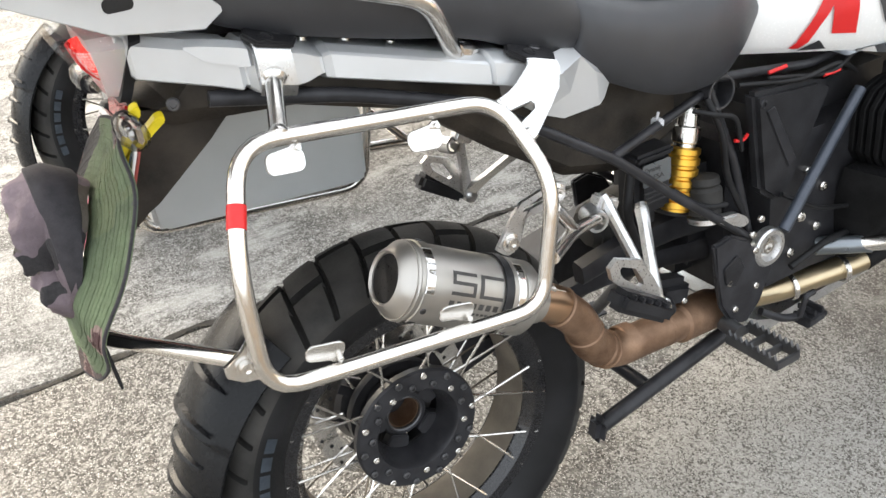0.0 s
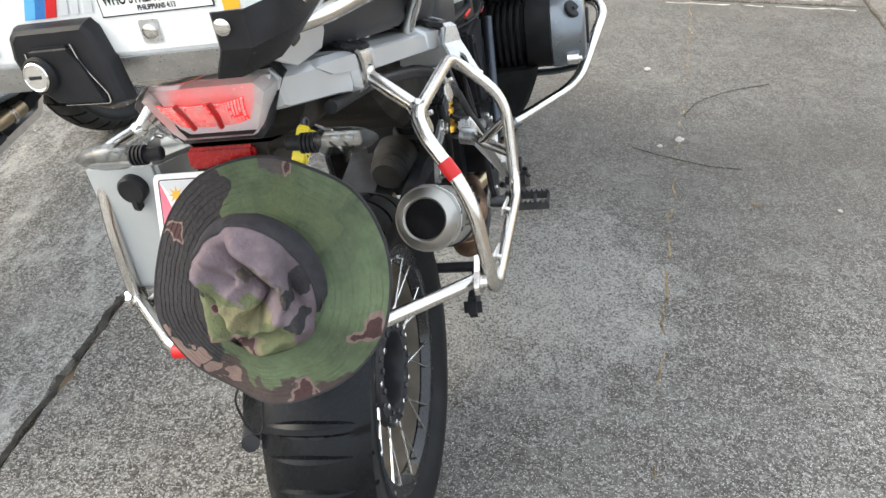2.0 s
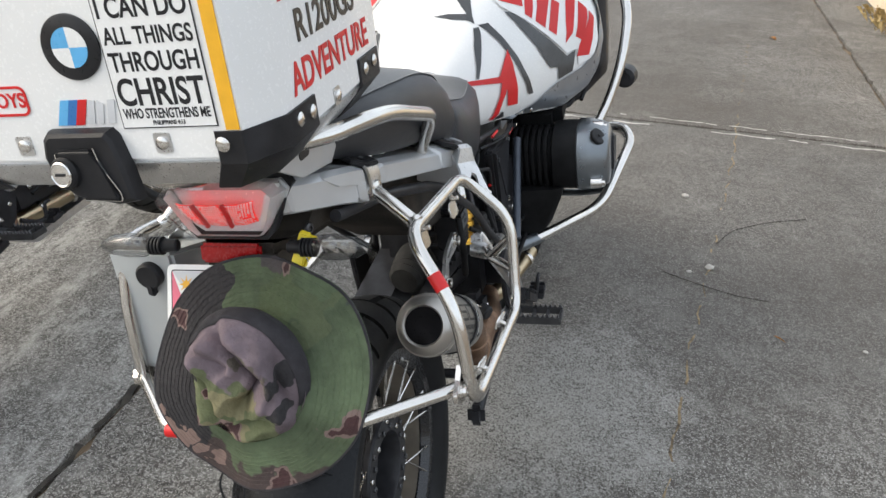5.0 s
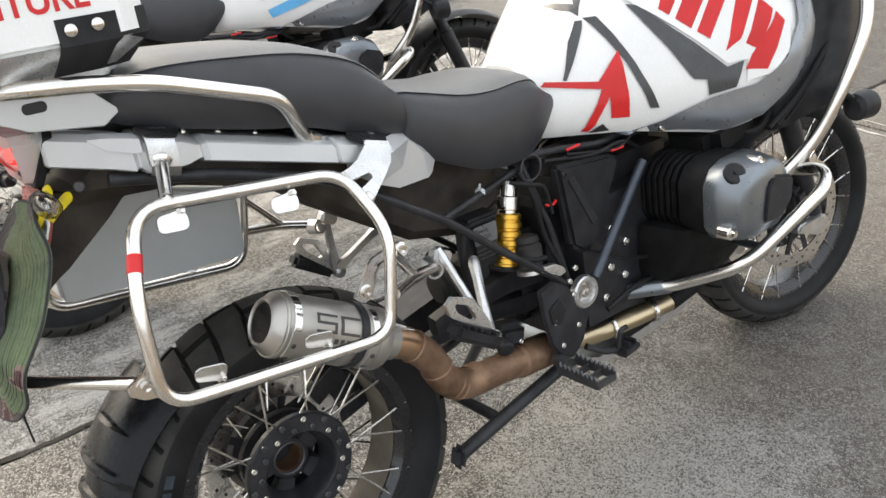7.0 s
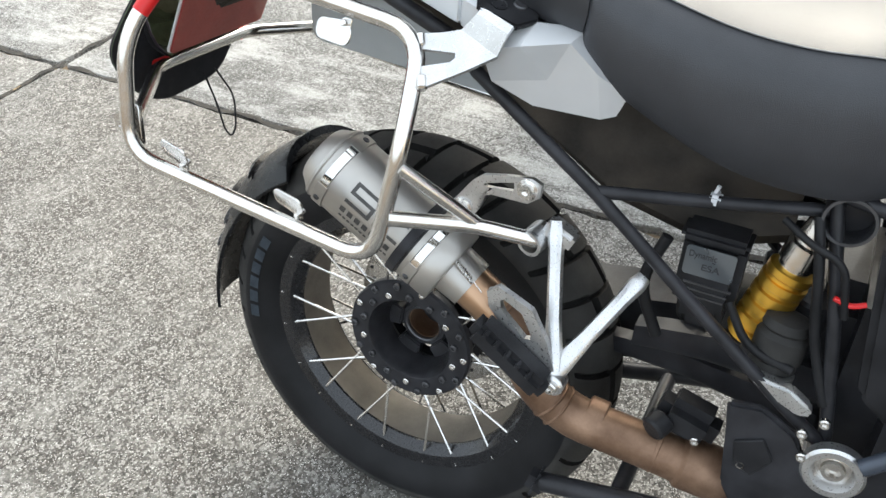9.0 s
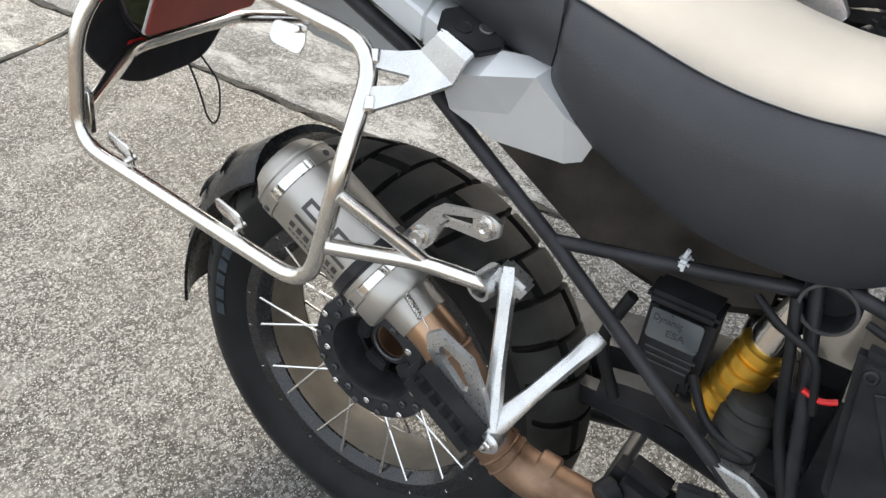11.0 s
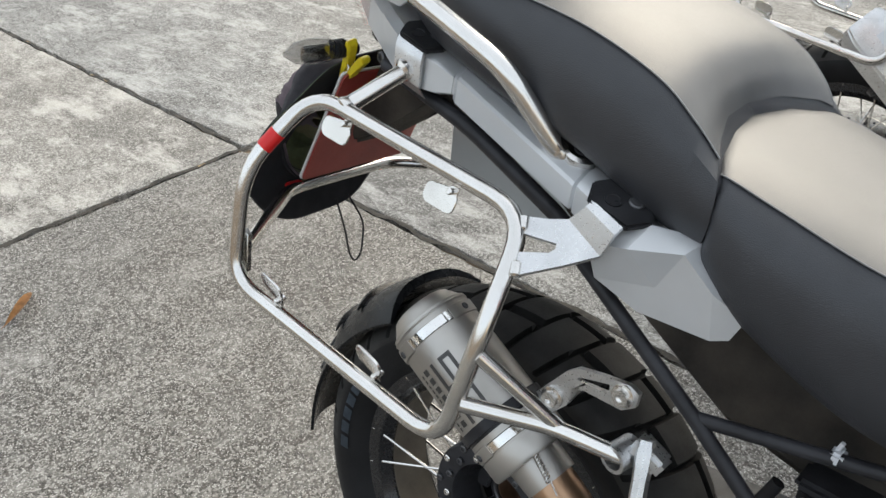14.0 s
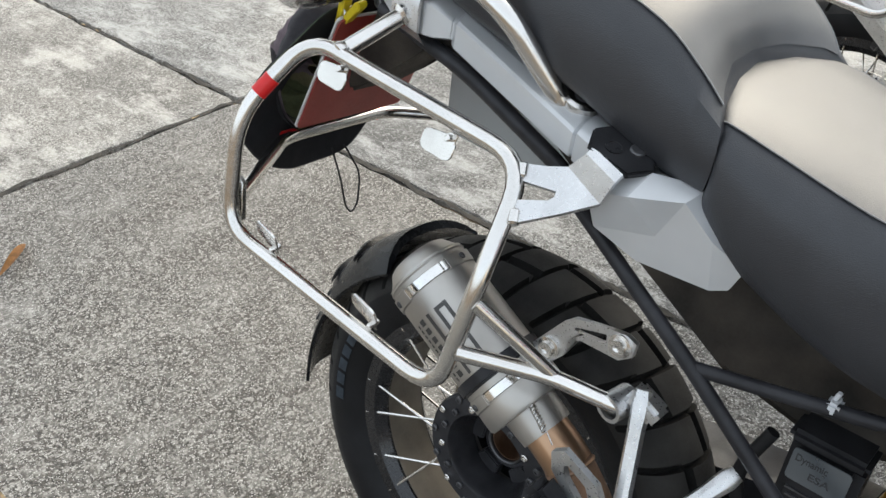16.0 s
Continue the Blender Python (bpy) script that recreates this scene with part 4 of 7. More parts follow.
    for s in (1, -1):
        def sec(x, out=0.0, up=0.0, low=0.0, soft=0.016, yin=0.072):
            y, c, d = along(x, RY) + out, along(x, RC) + up, along(x, RB) - low
            return [V((x, -s * p, q)) for p, q in ((yin, d + 0.012), (yin, c + 0.011), (y - soft - 0.008, c + 0.010), (y - soft, c + 0.008), (y - 0.003, c + 0.0012), (y, c - 0.002), (y + 0.0015, d + 0.002), (y - 0.002, d), (y - 0.016, d - 0.002))]

        b = BM()
        loft(b, [sec(x, -0.004, -0.003, -0.004) for x in (-0.252, -0.19, -0.15, -0.10, -0.068, 0.02, 0.114, 0.15)])
        rail = part("tail_rail", b, SILVER, M, "silver painted tail rail with faceted covers", 20)
        b = BM()
        tube(b, [(-0.20, -s * 0.110, 0.918), (-0.05, -s * 0.126, 0.886), (0.10, -s * 0.150, 0.838), (0.137, -s * 0.164, 0.816)], 0.009, 0.03)
        part("rail_tube", b, BLACK, M, "black frame tube under the tail cover")
        b = BM()
        tube(b, [(-0.10, -s * 0.118, 0.902), (0.0, -s * 0.130, 0.872), (0.09, -s * 0.150, 0.846)], 0.0045, 0.03, 8)
        part("wiring_sleeve", b, HOSE, M, "thin black wiring sleeve")
        # rear cover, its raised step, and the long field
        b = BM()
        loft(b, [sec(-0.2635, -0.003, -0.004, -0.003, 0.010), sec(-0.260, 0.0, 0, 0, 0.010), sec(-0.19, 0.002, 0, 0, 0.012), sec(-0.166, 0.001, 0, 0.001, 0.012), sec(-0.160, -0.004, -0.003, -0.006, 0.012)])
        part("rear_cover", b, SILVER, rail, "faceted silver rear cover", 14)
        b = BM()
        ring = []
        for x, o, u, lo in ((-0.212, 0.0015, 0.001, 0.002), (-0.196, 0.006, 0.004, 0.016), (-0.166, 0.008, 0.007, 0.020), (-0.156, 0.007, 0.007, 0.018)):
            y, c = along(x, RY) + o, along(x, RC) + u
            ring.append([(x, -s * (y - 0.030), c + 0.004), (x, -s * (y - 0.014), c + 0.006), (x, -s * y, c), (x, -s * (y + 0.001), c - lo), (x, -s * (y - 0.02), c - lo - 0.002)])
        loft(b, ring)
        part("cover_step", b, SILVER, rail, "", 14)
        b = BM()
        loft(b, [sec(-0.074, -0.002, -0.003, 0.0, 0.016), sec(-0.066, 0.0035, 0.001, 0.001, 0.014), sec(0.106, 0.004, 0.001, 0.001, 0.014), sec(0.112, 0.0035, 0.0, 0.001, 0.014), sec(0.1165, -0.002, -0.004, -0.002, 0.014)])
        part("rail_cover", b, SILVER, rail, "long silver cover with a chamfered edge", 14)
        # humps that carry the clamps
        for x0, x1, hi in ((-0.158, -0.078, 0.004), (0.112, 0.178, 0.005)):
            b = BM()
            w = x1 - x0
            loft(b, [sec(x0, -0.003, -0.003, -0.002), sec(x0 + 0.006, 0.004, hi * 0.8, 0.001), sec(x0 + w * 0.55, 0.0045, hi, 0.001), sec(x0 + w * 0.75, 0.003, hi * 0.6, 0.0, 0.018), sec(x1, -0.003, -0.003, -0.004, 0.020)])
            part("clamp_hump", b, SILVER, rail, "", 24)
        # nose cover: large flat facets about a sunk triangle
        P_ = {k: V((x, -s * y, z)) for k, (x, y, z) in dict(
            a=(0.194, 0.197, 0.861), b=(0.238, 0.176, 0.867), c=(0.219, 0.1764, 0.826), d=(0.163, 0.187, 0.816), e=(0.207, 0.177, 0.796), f=(0.275, 0.163, 0.792), g=(0.268, 0.1673, 0.838),
            h=(0.299, 0.157, 0.821), i=(0.289, 0.155, 0.796), j=(0.150, 0.190, 0.848), l=(0.150, 0.180, 0.874), m=(0.200, 0.172, 0.880), n=(0.245, 0.145, 0.876), o=(0.286, 0.120, 0.846),
            p=(0.150, 0.120, 0.872), q=(0.240, 0.110, 0.872), r=(0.280, 0.105, 0.80), t=(0.160, 0.110, 0.824), u=(0.207, 0.110, 0.80)).items()}
        b = BM()
        vs = {k: b.verts.new(p) for k, p in P_.items()}
        for q in ("abc", "acdj", "defgbc", "gfih", "lmaj", "mnba", "nohgb", "pqnml", "qon", "pljdt", "tdeu", "ueifr", "rihoq", "ptuq", "qur"):
            b.faces.new([vs[k] for k in q])
        part("nose_cover", b, SILVER, rail, "faceted silver front cover with a sunk triangle", 9)
        b = BM()
        lathe(b, [(0, 0.006), (0.001, 0.006), (0.001, 0.0)], P_["g"].lerp(P_["h"], 0.5) + V((0, -s * 0.001, 0.010)), (0.3, -s, 0.35), 14)
        part("cover_clip", b, INK, rail)
        # rear clamp: a band folded over the outer edge, beside a black pad with two screws
        b = BM()
        c0, d0 = along(-0.13, RC), along(-0.13, RB)
        prof = [(0.1425, c0 + 0.0120), (0.1445, c0 + 0.0095), (0.1465, c0 + 0.006), (0.1485, c0 - 0.004), (0.1480, d0 + 0.006), (0.138, d0 - 0.006)]
        inn = [(y - 0.004, z - 0.003) for y, z in reversed(prof)]
        loft(b, [[V((x, -s * y, z - 0.26 * (x + 0.13))) for y, z in prof + inn] for x in (-0.151, -0.150, -0.113, -0.112)])
        part("rack_clamp", b, ALU, rail, "bright folded clamp band", 20)
        for cx, cy, cz, big in ((-0.128, 0.126, c0 + 0.0125, 1.0), (0.166, 0.170, 0.8845, 1.12)):
            D_ = V((0.259, -s * 0.26, 0.93)).normalized()
            U_ = V((0.963, 0, -0.268))
            W_ = D_.cross(U_)
            if W_.y * -s < 0:
                W_ = -W_
            b = BM()
            prism(b, [(p * big, q * big) for p, q in ((-0.020, -0.022), (0.020, -0.022), (0.031, 0.000), (0.020, 0.021), (-0.020, 0.021), (-0.031, 0.000))], 0.0, 0.0075, ((cx, -s * cy, cz), U_, W_, D_), 0.002)
            part("clamp_pad", b, PLASTIC, rail, "black moulded clamp pad")
            o_ = V((cx, -s * cy, cz)) + D_ * 0.0075
            b = BM()
            lathe(b, [(-0.001, 0.0075), (0.0012, 0.0075), (0.0022, 0.0060), (0.0022, 0.0034), (0.0006, 0)], o_ + U_ * 0.010 - W_ * 0.008, D_, 16)
            part("screw", b, DARKSTEEL, rail)
            b = BM()
            lathe(b, [(0, 0.0085), (0.0012, 0.0085), (0.0012, 0.0068), (0.0004, 0.0064), (0.0004, 0)], o_ - U_ * 0.006 + W_ * 0.006, D_, 18)
            part("pad_hole", b, INK, rail)
        for x in (-0.085, -0.035, 0.02, 0.125):
            b = BM()
            bolt(b, (x, -s * 0.104, along(x, RC) + 0.010), (0.26, 0, 0.966), 0.007, 0.005)
            part("screw", b, STEEL, rail)
        b = BM()
        bolt(b, (-0.232, -s * 0.083, 0.915), (-0.2, -s, 0), 0.0075, 0.005)
        part("screw", b, DARKSTEEL, rail)
        # grab handle
        b = BM()
        tube(b, [(0.082, -s * 0.146, 0.902), (0.070, -s * 0.156, 0.919), (0.030, -s * 0.190, 0.982), (-0.13, -s * 0.183, 1.036), (-0.20, -s * 0.178, 1.050), (-0.29, -s * 0.160, 1.060), (-0.34, -s * 0.08, 1.058)], 0.0108, 0.03, 14)
        hd = part("grab_handle", b, STEEL, M, "bent steel pillion grab handle")
        b = BM()
        lathe(b, [(-0.004, 0.009), (-0.004, 0.018), (0.003, 0.0185), (0.006, 0.015), (0.006, 0.009)], (0.097, -s * 0.138, 0.905), (0.259, -s * 0.1, 0.966), 24, True)
        loft(b, [[(0.074 + dx, -s * (0.152 + dy), 0.915 + dz) for dx, dy, dz in ((-0.004, 0.010, 0), (0.006, 0.008, 0.004), (0.008, -0.008, 0.006), (-0.004, -0.008, 0.002))], [(0.084 + dx, -s * (0.146 + dy), 0.906 + dz) for dx, dy, dz in ((-0.002, 0.013, -0.003), (0.002, 0.013, 0.005), (0.002, -0.010, 0.006), (-0.002, -0.010, -0.003))]])
        part("handle_eye", b, STEEL, hd, "welded eye with its screw")
        b = BM()
        bolt(b, (0.097, -s * 0.138, 0.905), (0.259, 0, 0.966), 0.0098, 0.006)
        part("screw", b, DARKSTEEL, hd)
    # luggage plate behind the pillion seat
    if first:
        b = BM()
        prism(b, [(-0.165, -0.100), (-0.160, -0.085), (-0.160, 0.085), (-0.165, 0.100), (-0.225, 0.095), (-0.235, 0.06), (-0.235, -0.06), (-0.225, -0.095)], 0.0, 0.012, ((0, 0, 0.968), (1, 0, -0.16), (0, 1, 0), (0.16, 0, 1)), 0.004)
        lp = part("luggage_plate", b, SILVER, M, "silver luggage plate under the top case")
        for y in (-1, 1):
            b = BM()
            prism(b, [(-0.185, 0.988), (-0.160, 1.004), (-0.190, 1.034), (-0.37, 1.074), (-0.37, 1.052), (-0.275, 1.002)], y * 0.108, y * 0.112, None, 0.001, 1)
            part("plate_cheek", b, SILVER, lp, "silver side cheek")
            b = BM()
            prism(b, rounded(0.030, 0.014, 0.006, 4, -0.262, 1.030), y * 0.1115, y * 0.1128)
            part("cheek_slot", b, INK, lp)

    # ---- tail: under-tray, lamp, winkers, plate ----
    rings = []
    for x, zt, zb, hw in ((-0.262, 0.908, 0.893, 0.05), (-0.232, 0.912, 0.886, 0.08), (-0.20, 0.945, 0.884, 0.088), (-0.1, 0.94, 0.878, 0.11), (0.05, 0.90, 0.83, 0.11), (0.16, 0.87, 0.74, 0.095), (0.28, 0.83, 0.66, 0.085), (0.40, 0.79, 0.63, 0.08), (0.48, 0.76, 0.66, 0.08)):
        rings.append([(x, -hw * 0.75, zb), (x, -hw, zb + 0.02), (x, -hw, zt), (x, hw, zt), (x, hw, zb + 0.02), (x, hw * 0.75, zb)])
    b = BM()
    loft(b, rings)
    part("under_tray", b, DUSTY, M, "dusty black tail under-tray")
    b = BM()
    prism(b, [(-0.268, 0.90), (-0.318, 0.79), (-0.312, 0.77), (-0.27, 0.80), (-0.20, 0.86), (-0.14, 0.89)], -0.05, 0.05, None, 0.006)
    holder = part("plate_holder", b, DUSTY, M, "black number plate holder")
    b = BM()
    fr = (V((-0.322, 0.0, 0.800)), V((0.0, 1, 0)), V((0.406, 0, 0.914)).normalized(), V((-0.914, 0, 0.406)).normalized())
    prism(b, rounded(0.205, 0.188, 0.008), -0.002, 0.0015, fr, 0.0008, 1)
    plate = part("number_plate", b, WHITE, holder, "white-framed number plate half hidden by the hat")
    b = BM()
    prism(b, rounded(0.202, 0.185, 0.008), -0.006, -0.0025, fr, 0.001, 1)
    part("plate_backing", b, REDPLASTIC, plate, "dark red plastic backing")
    b = BM()
    prism(b, rounded(0.1915, 0.1745, 0.004), 0.0014, 0.0017, fr)
    part("plate_line", b, INK, plate, "thin black border line")
    b = BM()
    prism(b, rounded(0.1885, 0.1715, 0.003), 0.0015, 0.0019, fr)
    part("plate_field", b, WHITE, plate, "white field")
    for nm, pl, mt in (("plate_print", [(0.094, 0.085), (0.094, -0.085), (-0.0, -0.085), (0.06, 0.0)], PINK), ("plate_print", [(0.094, 0.085), (0.064, 0.045), (0.01, 0.085)], SOFTGREY), ("plate_print", [(-0.005, -0.085), (0.055, 0.0), (0.0, 0.085), (-0.094, 0.085), (-0.094, -0.085)], BLUE)):
        b = BM()
        prism(b, pl, 0.0019, 0.0023, fr)
        part(nm, b, mt, plate)
    b = BM()
    for i in range(8):
        a = 0.785 * i
        prism(b, [(0.073 + 0.004 * math.cos(a + 0.4), 0.068 + 0.004 * math.sin(a + 0.4)), (0.073 + 0.004 * math.cos(a - 0.4), 0.068 + 0.004 * math.sin(a - 0.4)), (0.073 + 0.012 * math.cos(a), 0.068 + 0.012 * math.sin(a))], 0.0018, 0.0026, fr)
    prism(b, [(0.073 + 0.005 * math.cos(i * 0.5236), 0.068 + 0.005 * math.sin(i * 0.5236)) for i in range(12)], 0.0018, 0.0027, fr)
    part("plate_sun", b, YELLOW, plate, "small yellow sun print")
    # tail lamp: six-sided shell that leans out towards the rear at its top
    def lamp_ring(xb, xt, yb, yt, zb, zt, inset=0.0):
        yb, yt, zb, zt = yb - inset, yt - inset, zb + inset, zt - inset
        out = []
        for y, z in ((yb, zb), (yb + 0.010, zb + 0.010), (yt, zt - 0.012), (yt - 0.010, zt), (-yt + 0.010, zt), (-yt, zt - 0.012), (-yb - 0.010, zb + 0.010), (-yb, zb)):
            out.append(V((xb + (xt - xb) * (z - zb) / (zt - zb), y, z)))
        return out

    R_ = ((-0.278, -0.253, 0.047, 0.084, 0.924, 0.997), (-0.288, -0.288, 0.047, 0.079, 0.925, 1.001), (-0.2945, -0.322, 0.044, 0.071, 0.929, 1.000), (-0.2955, -0.328, 0.040, 0.066, 0.933, 0.996))
    b = BM()
    loft(b, [lamp_ring(*q) for q in R_], True, False)
    b.faces.new(b.verts[-8:])
    lamp = part("tail_lamp", b, LENS, M, "clear tail lamp with red reflectors inside", 20)
    b = BM()
    r0_, r1_ = lamp_ring(*R_[0], 0.003), lamp_ring(-0.289, -0.297, 0.047, 0.078, 0.926, 1.0, 0.004)
    loft(b, [r0_, r1_], True, False)
    bmesh.ops.solidify(b, geom=b.faces[:], thickness=0.0012)
    part("lamp_liner", b, LAMPSILVER, lamp, "pale silvered side liner", 20)
    b = BM()
    prism(b, [(-0.050, 0.925), (0.050, 0.925), (0.076, 0.994), (-0.076, 0.994)], 0, 0.003, ((-0.268, 0, 0), (0, 1, 0), (0, 0, 1), (-1, 0, 0)), 0.001, 1)
    part("lamp_backing", b, LAMPSILVER, lamp, "silvered lamp backing")
    def glow(u, v, d=0.0):
        """The red reflector's surface: three shallow bowed fields."""
        y = 0.066 - 0.113 * u
        bow = 0.004 * math.sin(3.14 * min(1, max(0, v))) + 0.003 * abs(math.sin(u * 9.42)) - 0.012 * (2 * u - 1) ** 4
        return V((-0.283 - 0.018 * v - bow - d, y * (0.80 + 0.18 * v), 0.943 + 0.036 * v))

    for u0, u1 in ((0.0, 0.29), (0.31, 0.66), (0.68, 1.0)):
        b = BM()
        loft(b, [[glow(u0 + (u1 - u0) * i / 10, j / 8) for j in range(9)] for i in range(11)], False, False)
        bmesh.ops.solidify(b, geom=b.faces[:], thickness=0.001)
        part("lamp_reflector", b, REFLECT, lamp, "ribbed red reflector", 60)
    for u0 in (0.295, 0.665):
        b = BM()
        tube(b, [glow(u0 + 0.05 * math.sin(j * 0.5), j / 6, 0.003) for j in range(7)], 0.0036, 0, 8)
        part("lamp_divider", b, RED, lamp, "deep red arc")
    b = BM()
    rl = random.Random(4)
    for i in range(36):
        for j in range(12):
            u, v = (i + 0.5) / 36, (j + 0.5) / 12
            if rl.random() < 0.06 or abs(u - 0.31) < 0.02 or abs(u - 0.68) < 0.02:
                continue
            a_, c_ = 0.0098 * rl.uniform(0.7, 1.15), 0.033 * rl.uniform(0.6, 1.1)
            q = [glow(u + du, v + dv, 0.0026 + rl.uniform(0, 0.0006)) for du, dv in ((-a_, -c_), (a_, -c_), (a_, c_), (-a_, c_))]
            b.faces.new([b.verts.new(x) for x in q])
    part("lamp_facets", b, FACET, lamp, "prism facets, pale for the glints put into their colour")
    b = BM()
    g0_ = R_[0]
    loft(b, [lamp_ring(g0_[0] - 0.002, g0_[1] - 0.002, *g0_[2:], -0.0025), lamp_ring(g0_[0] + 0.010, g0_[1] + 0.010, *g0_[2:], -0.003), lamp_ring(g0_[0] + 0.010, g0_[1] + 0.010, *g0_[2:], 0.006), lamp_ring(g0_[0] - 0.002, g0_[1] - 0.002, *g0_[2:], 0.0015), lamp_ring(g0_[0] - 0.002, g0_[1] - 0.002, *g0_[2:], -0.0025)], True, False)
    bmesh.ops.remove_doubles(b, verts=b.verts[:], dist=1e-5)
    part("lamp_gasket", b, PLASTIC, lamp)
    b = BM()
    box(b, (-0.274, 0.010, 0.899), (0.012, 0.086, 0.026), 0.004, pose(0, 0, 0, 0, 12, 0))
    part("rear_reflector", b, REDGLOSS, M, "wide red reflector under the lamp")
    for s in (1, -1):
        b = BM()
        rod(b, (-0.284, -s * 0.078, 0.914), (-0.288, -s * 0.118, 0.915), 0.0085, 14, 0.0100, 0.002)
        for i in range(4):
            rod(b, (-0.288, -s * (0.098 + 0.005 * i), 0.915), (-0.288, -s * (0.1005 + 0.005 * i), 0.915), 0.0122, 14)
        wk = part("winker", b, PLASTIC, M, "short black turn signal with a smoky lens")
        b = BM()
        rings = []
        for y, ry, rz in ((0.116, 0.010, 0.011), (0.125, 0.014, 0.016), (0.15, 0.015, 0.0165), (0.172, 0.013, 0.013), (0.188, 0.006, 0.004)):
            rings.append([(-0.289 + ry * math.cos(0.5236 * i), -s * y, 0.916 + rz * math.sin(0.5236 * i)) for i in range(12)])
        loft(b, rings)
        part("lens", b, SMOKED, wk, "smoky pointed lens")
        b = BM()
        for y in (0.138, 0.154):
            lathe(b, [(0, 0.006), (0.004, 0.006), (0.005, 0.003), (0.005, 0)], (-0.289, -s * y, 0.916), (-1, 0, 0), 12)
        box(b, (-0.285, -s * 0.146, 0.916), (0.006, 0.044, 0.018), 0.002)
        part("bulb_plate", b, CHROME, wk)

    # ---- rear mudguard hugging the tyre ----
    rings = []
    for i in range(61):
        u = i / 60
        a = radians(126 + 60 * u)
        r = 0.338 + 0.032 * u
        hw = 0.112 if u < 0.46 else 0.088 - 0.006 * u
        bump = 0.009 if u < 0.46 else 0.0
        row = []
        for j in range(13):
            v = -1 + j / 6
            rr = r - 0.035 * abs(v) ** 2.5 + bump * (1 - abs(v) ** 4)
            row.append((AX.x + rr * math.cos(a), v * (hw if v > 0 else min(hw, 0.086)), AX.z + rr * math.sin(a)))
        for j in range(12, -1, -1):
            v = -1 + j / 6
            rr = r - 0.035 * abs(v) ** 2.5 - 0.004
            row.append((AX.x + rr * math.cos(a), v * ((hw if v > 0 else min(hw, 0.086)) - 0.003), AX.z + rr * math.sin(a)))
        rings.append(row)
    b = BM()
    loft(b, rings)
    guard = part("rear_mudguard", b, GUARD, M, "ribbed black plastic rear mudguard", 30)
    for deg, wd in ((141, 0.062), (151, 0.070), (159.5, 0.062), (168, 0.060), (176, 0.050)):
        b = BM()
        r0 = 0.338 + 0.032 * (deg - 126) / 60 + (0.008 if deg < 153 else -0.001)
        rows_ = []
        for j in range(17):
            v = -1 + j / 8
            h = 0.010 * (1 - v * v)
            rows_.append([AX + V((math.cos(radians(deg + da)) * (r0 + dh - 0.035 * abs(v * wd / 0.1) ** 2.5), v * wd, math.sin(radians(deg + da)) * (r0 + dh - 0.035 * abs(v * wd / 0.1) ** 2.5))) for da, dh in ((-1.6 * (1 - v * v) - 0.1, -0.003), (-0.9 * (1 - v * v), h * 0.7), (0.3 * (1 - v * v), h), (0.9 * (1 - v * v) + 0.1, -0.003))])
        loft(b, rows_)
        part("guard_rib", b, GUARD, guard)
    b = BM()
    tube(b, [(-0.30, 0.1, 0.44), (-0.2, 0.14, 0.40), (-0.03, 0.15, 0.38)], 0.014, 0.05)
    part("guard_arm", b, BLACK, guard)
    b = BM()
    for i in range(2):
        o = AX + V((0.352 * math.cos(radians(153)), 0.014 - 0.028 * i, 0.352 * math.sin(radians(153))))
        U_, W_ = V((0, -1, 0)), V((math.sin(radians(153)), 0, -math.cos(radians(153))))
        D_ = V((math.cos(radians(153)), 0, math.sin(radians(153))))
        holed(b, rounded(0.026, 0.018, 0.006), rounded(0.018, 0.009, 0.003), 0, 0.002, (o, U_, W_, D_))
    part("guard_mark", b, PLASTIC, guard)

    # ---- final drive and swingarm on the left ----
    b = BM()
    lathe(b, [(0.06, 0.05), (0.07, 0.085), (0.09, 0.095), (0.13, 0.09), (0.155, 0.06), (0.16, 0.0)], AX, (0, 1, 0), 32)
    loft(b, [[(0.02 + 0.53 * u, 0.115 + dy * (0.05 - 0.012 * u) - 0.03 * u, 0.325 + 0.14 * u + dz * (0.06 - 0.015 * u)) for dy, dz in ((1, 1), (1, -1), (-1, -1), (-1, 1))] for u in (0, 0.5, 1)])
    arm = part("swingarm", b, BLACK, M, "single-sided black swingarm with final drive")
    for p0, p1, w_ in (((0.33, -0.02, 0.455), (0.57, -0.07, 0.500), 0.026), ((0.30, 0.00, 0.415), (0.565, -0.06, 0.435), 0.022)):
        b = BM()
        loft(b, [[V(p0).lerp(V(p1), f_) + V((0, dy * w_ * 0.6, dz * w_ * (0.7 + 0.3 * f_) + 0.012 * math.sin(3.14 * f_))) for dy, dz in ((-1, -0.5), (-0.7, 0.8), (0.7, 1), (1, 0.5), (0.7, -1), (-0.7, -0.9))] for f_ in (0, 0.15, 0.4, 0.7, 1)])
        part("swingarm_rib", b, BLACK, arm, "", 50)
    b = BM()
    lathe(b, [(0, 0.030), (0.01, 0.038), (0.018, 0.034), (0.026, 0.041), (0.034, 0.037), (0.044, 0.044), (0.052, 0.040), (0.062, 0.046), (0.085, 0.046)], (0.375, 0.02, 0.505), (1, -0.1, 0.12), 24)
    part("drive_boot", b, RUBBER, arm, "ribbed rubber drive shaft boot")
    b = BM()
    box(b, (0.43, -0.115, 0.425), (0.075, 0.05, 0.052), 0.014, pose(0, 0, 0, 0, 14, 0))
    rod(b, (0.405, -0.135, 0.425), (0.395, -0.155, 0.418), 0.016, 16, None, 0.003)
    mc = part("brake_cylinder", b, PLASTIC, M, "black rear brake master cylinder cover")
    b = BM()
    bolt(b, (0.445, -0.139, 0.412), (0, -1, 0), 0.006, 0.004)
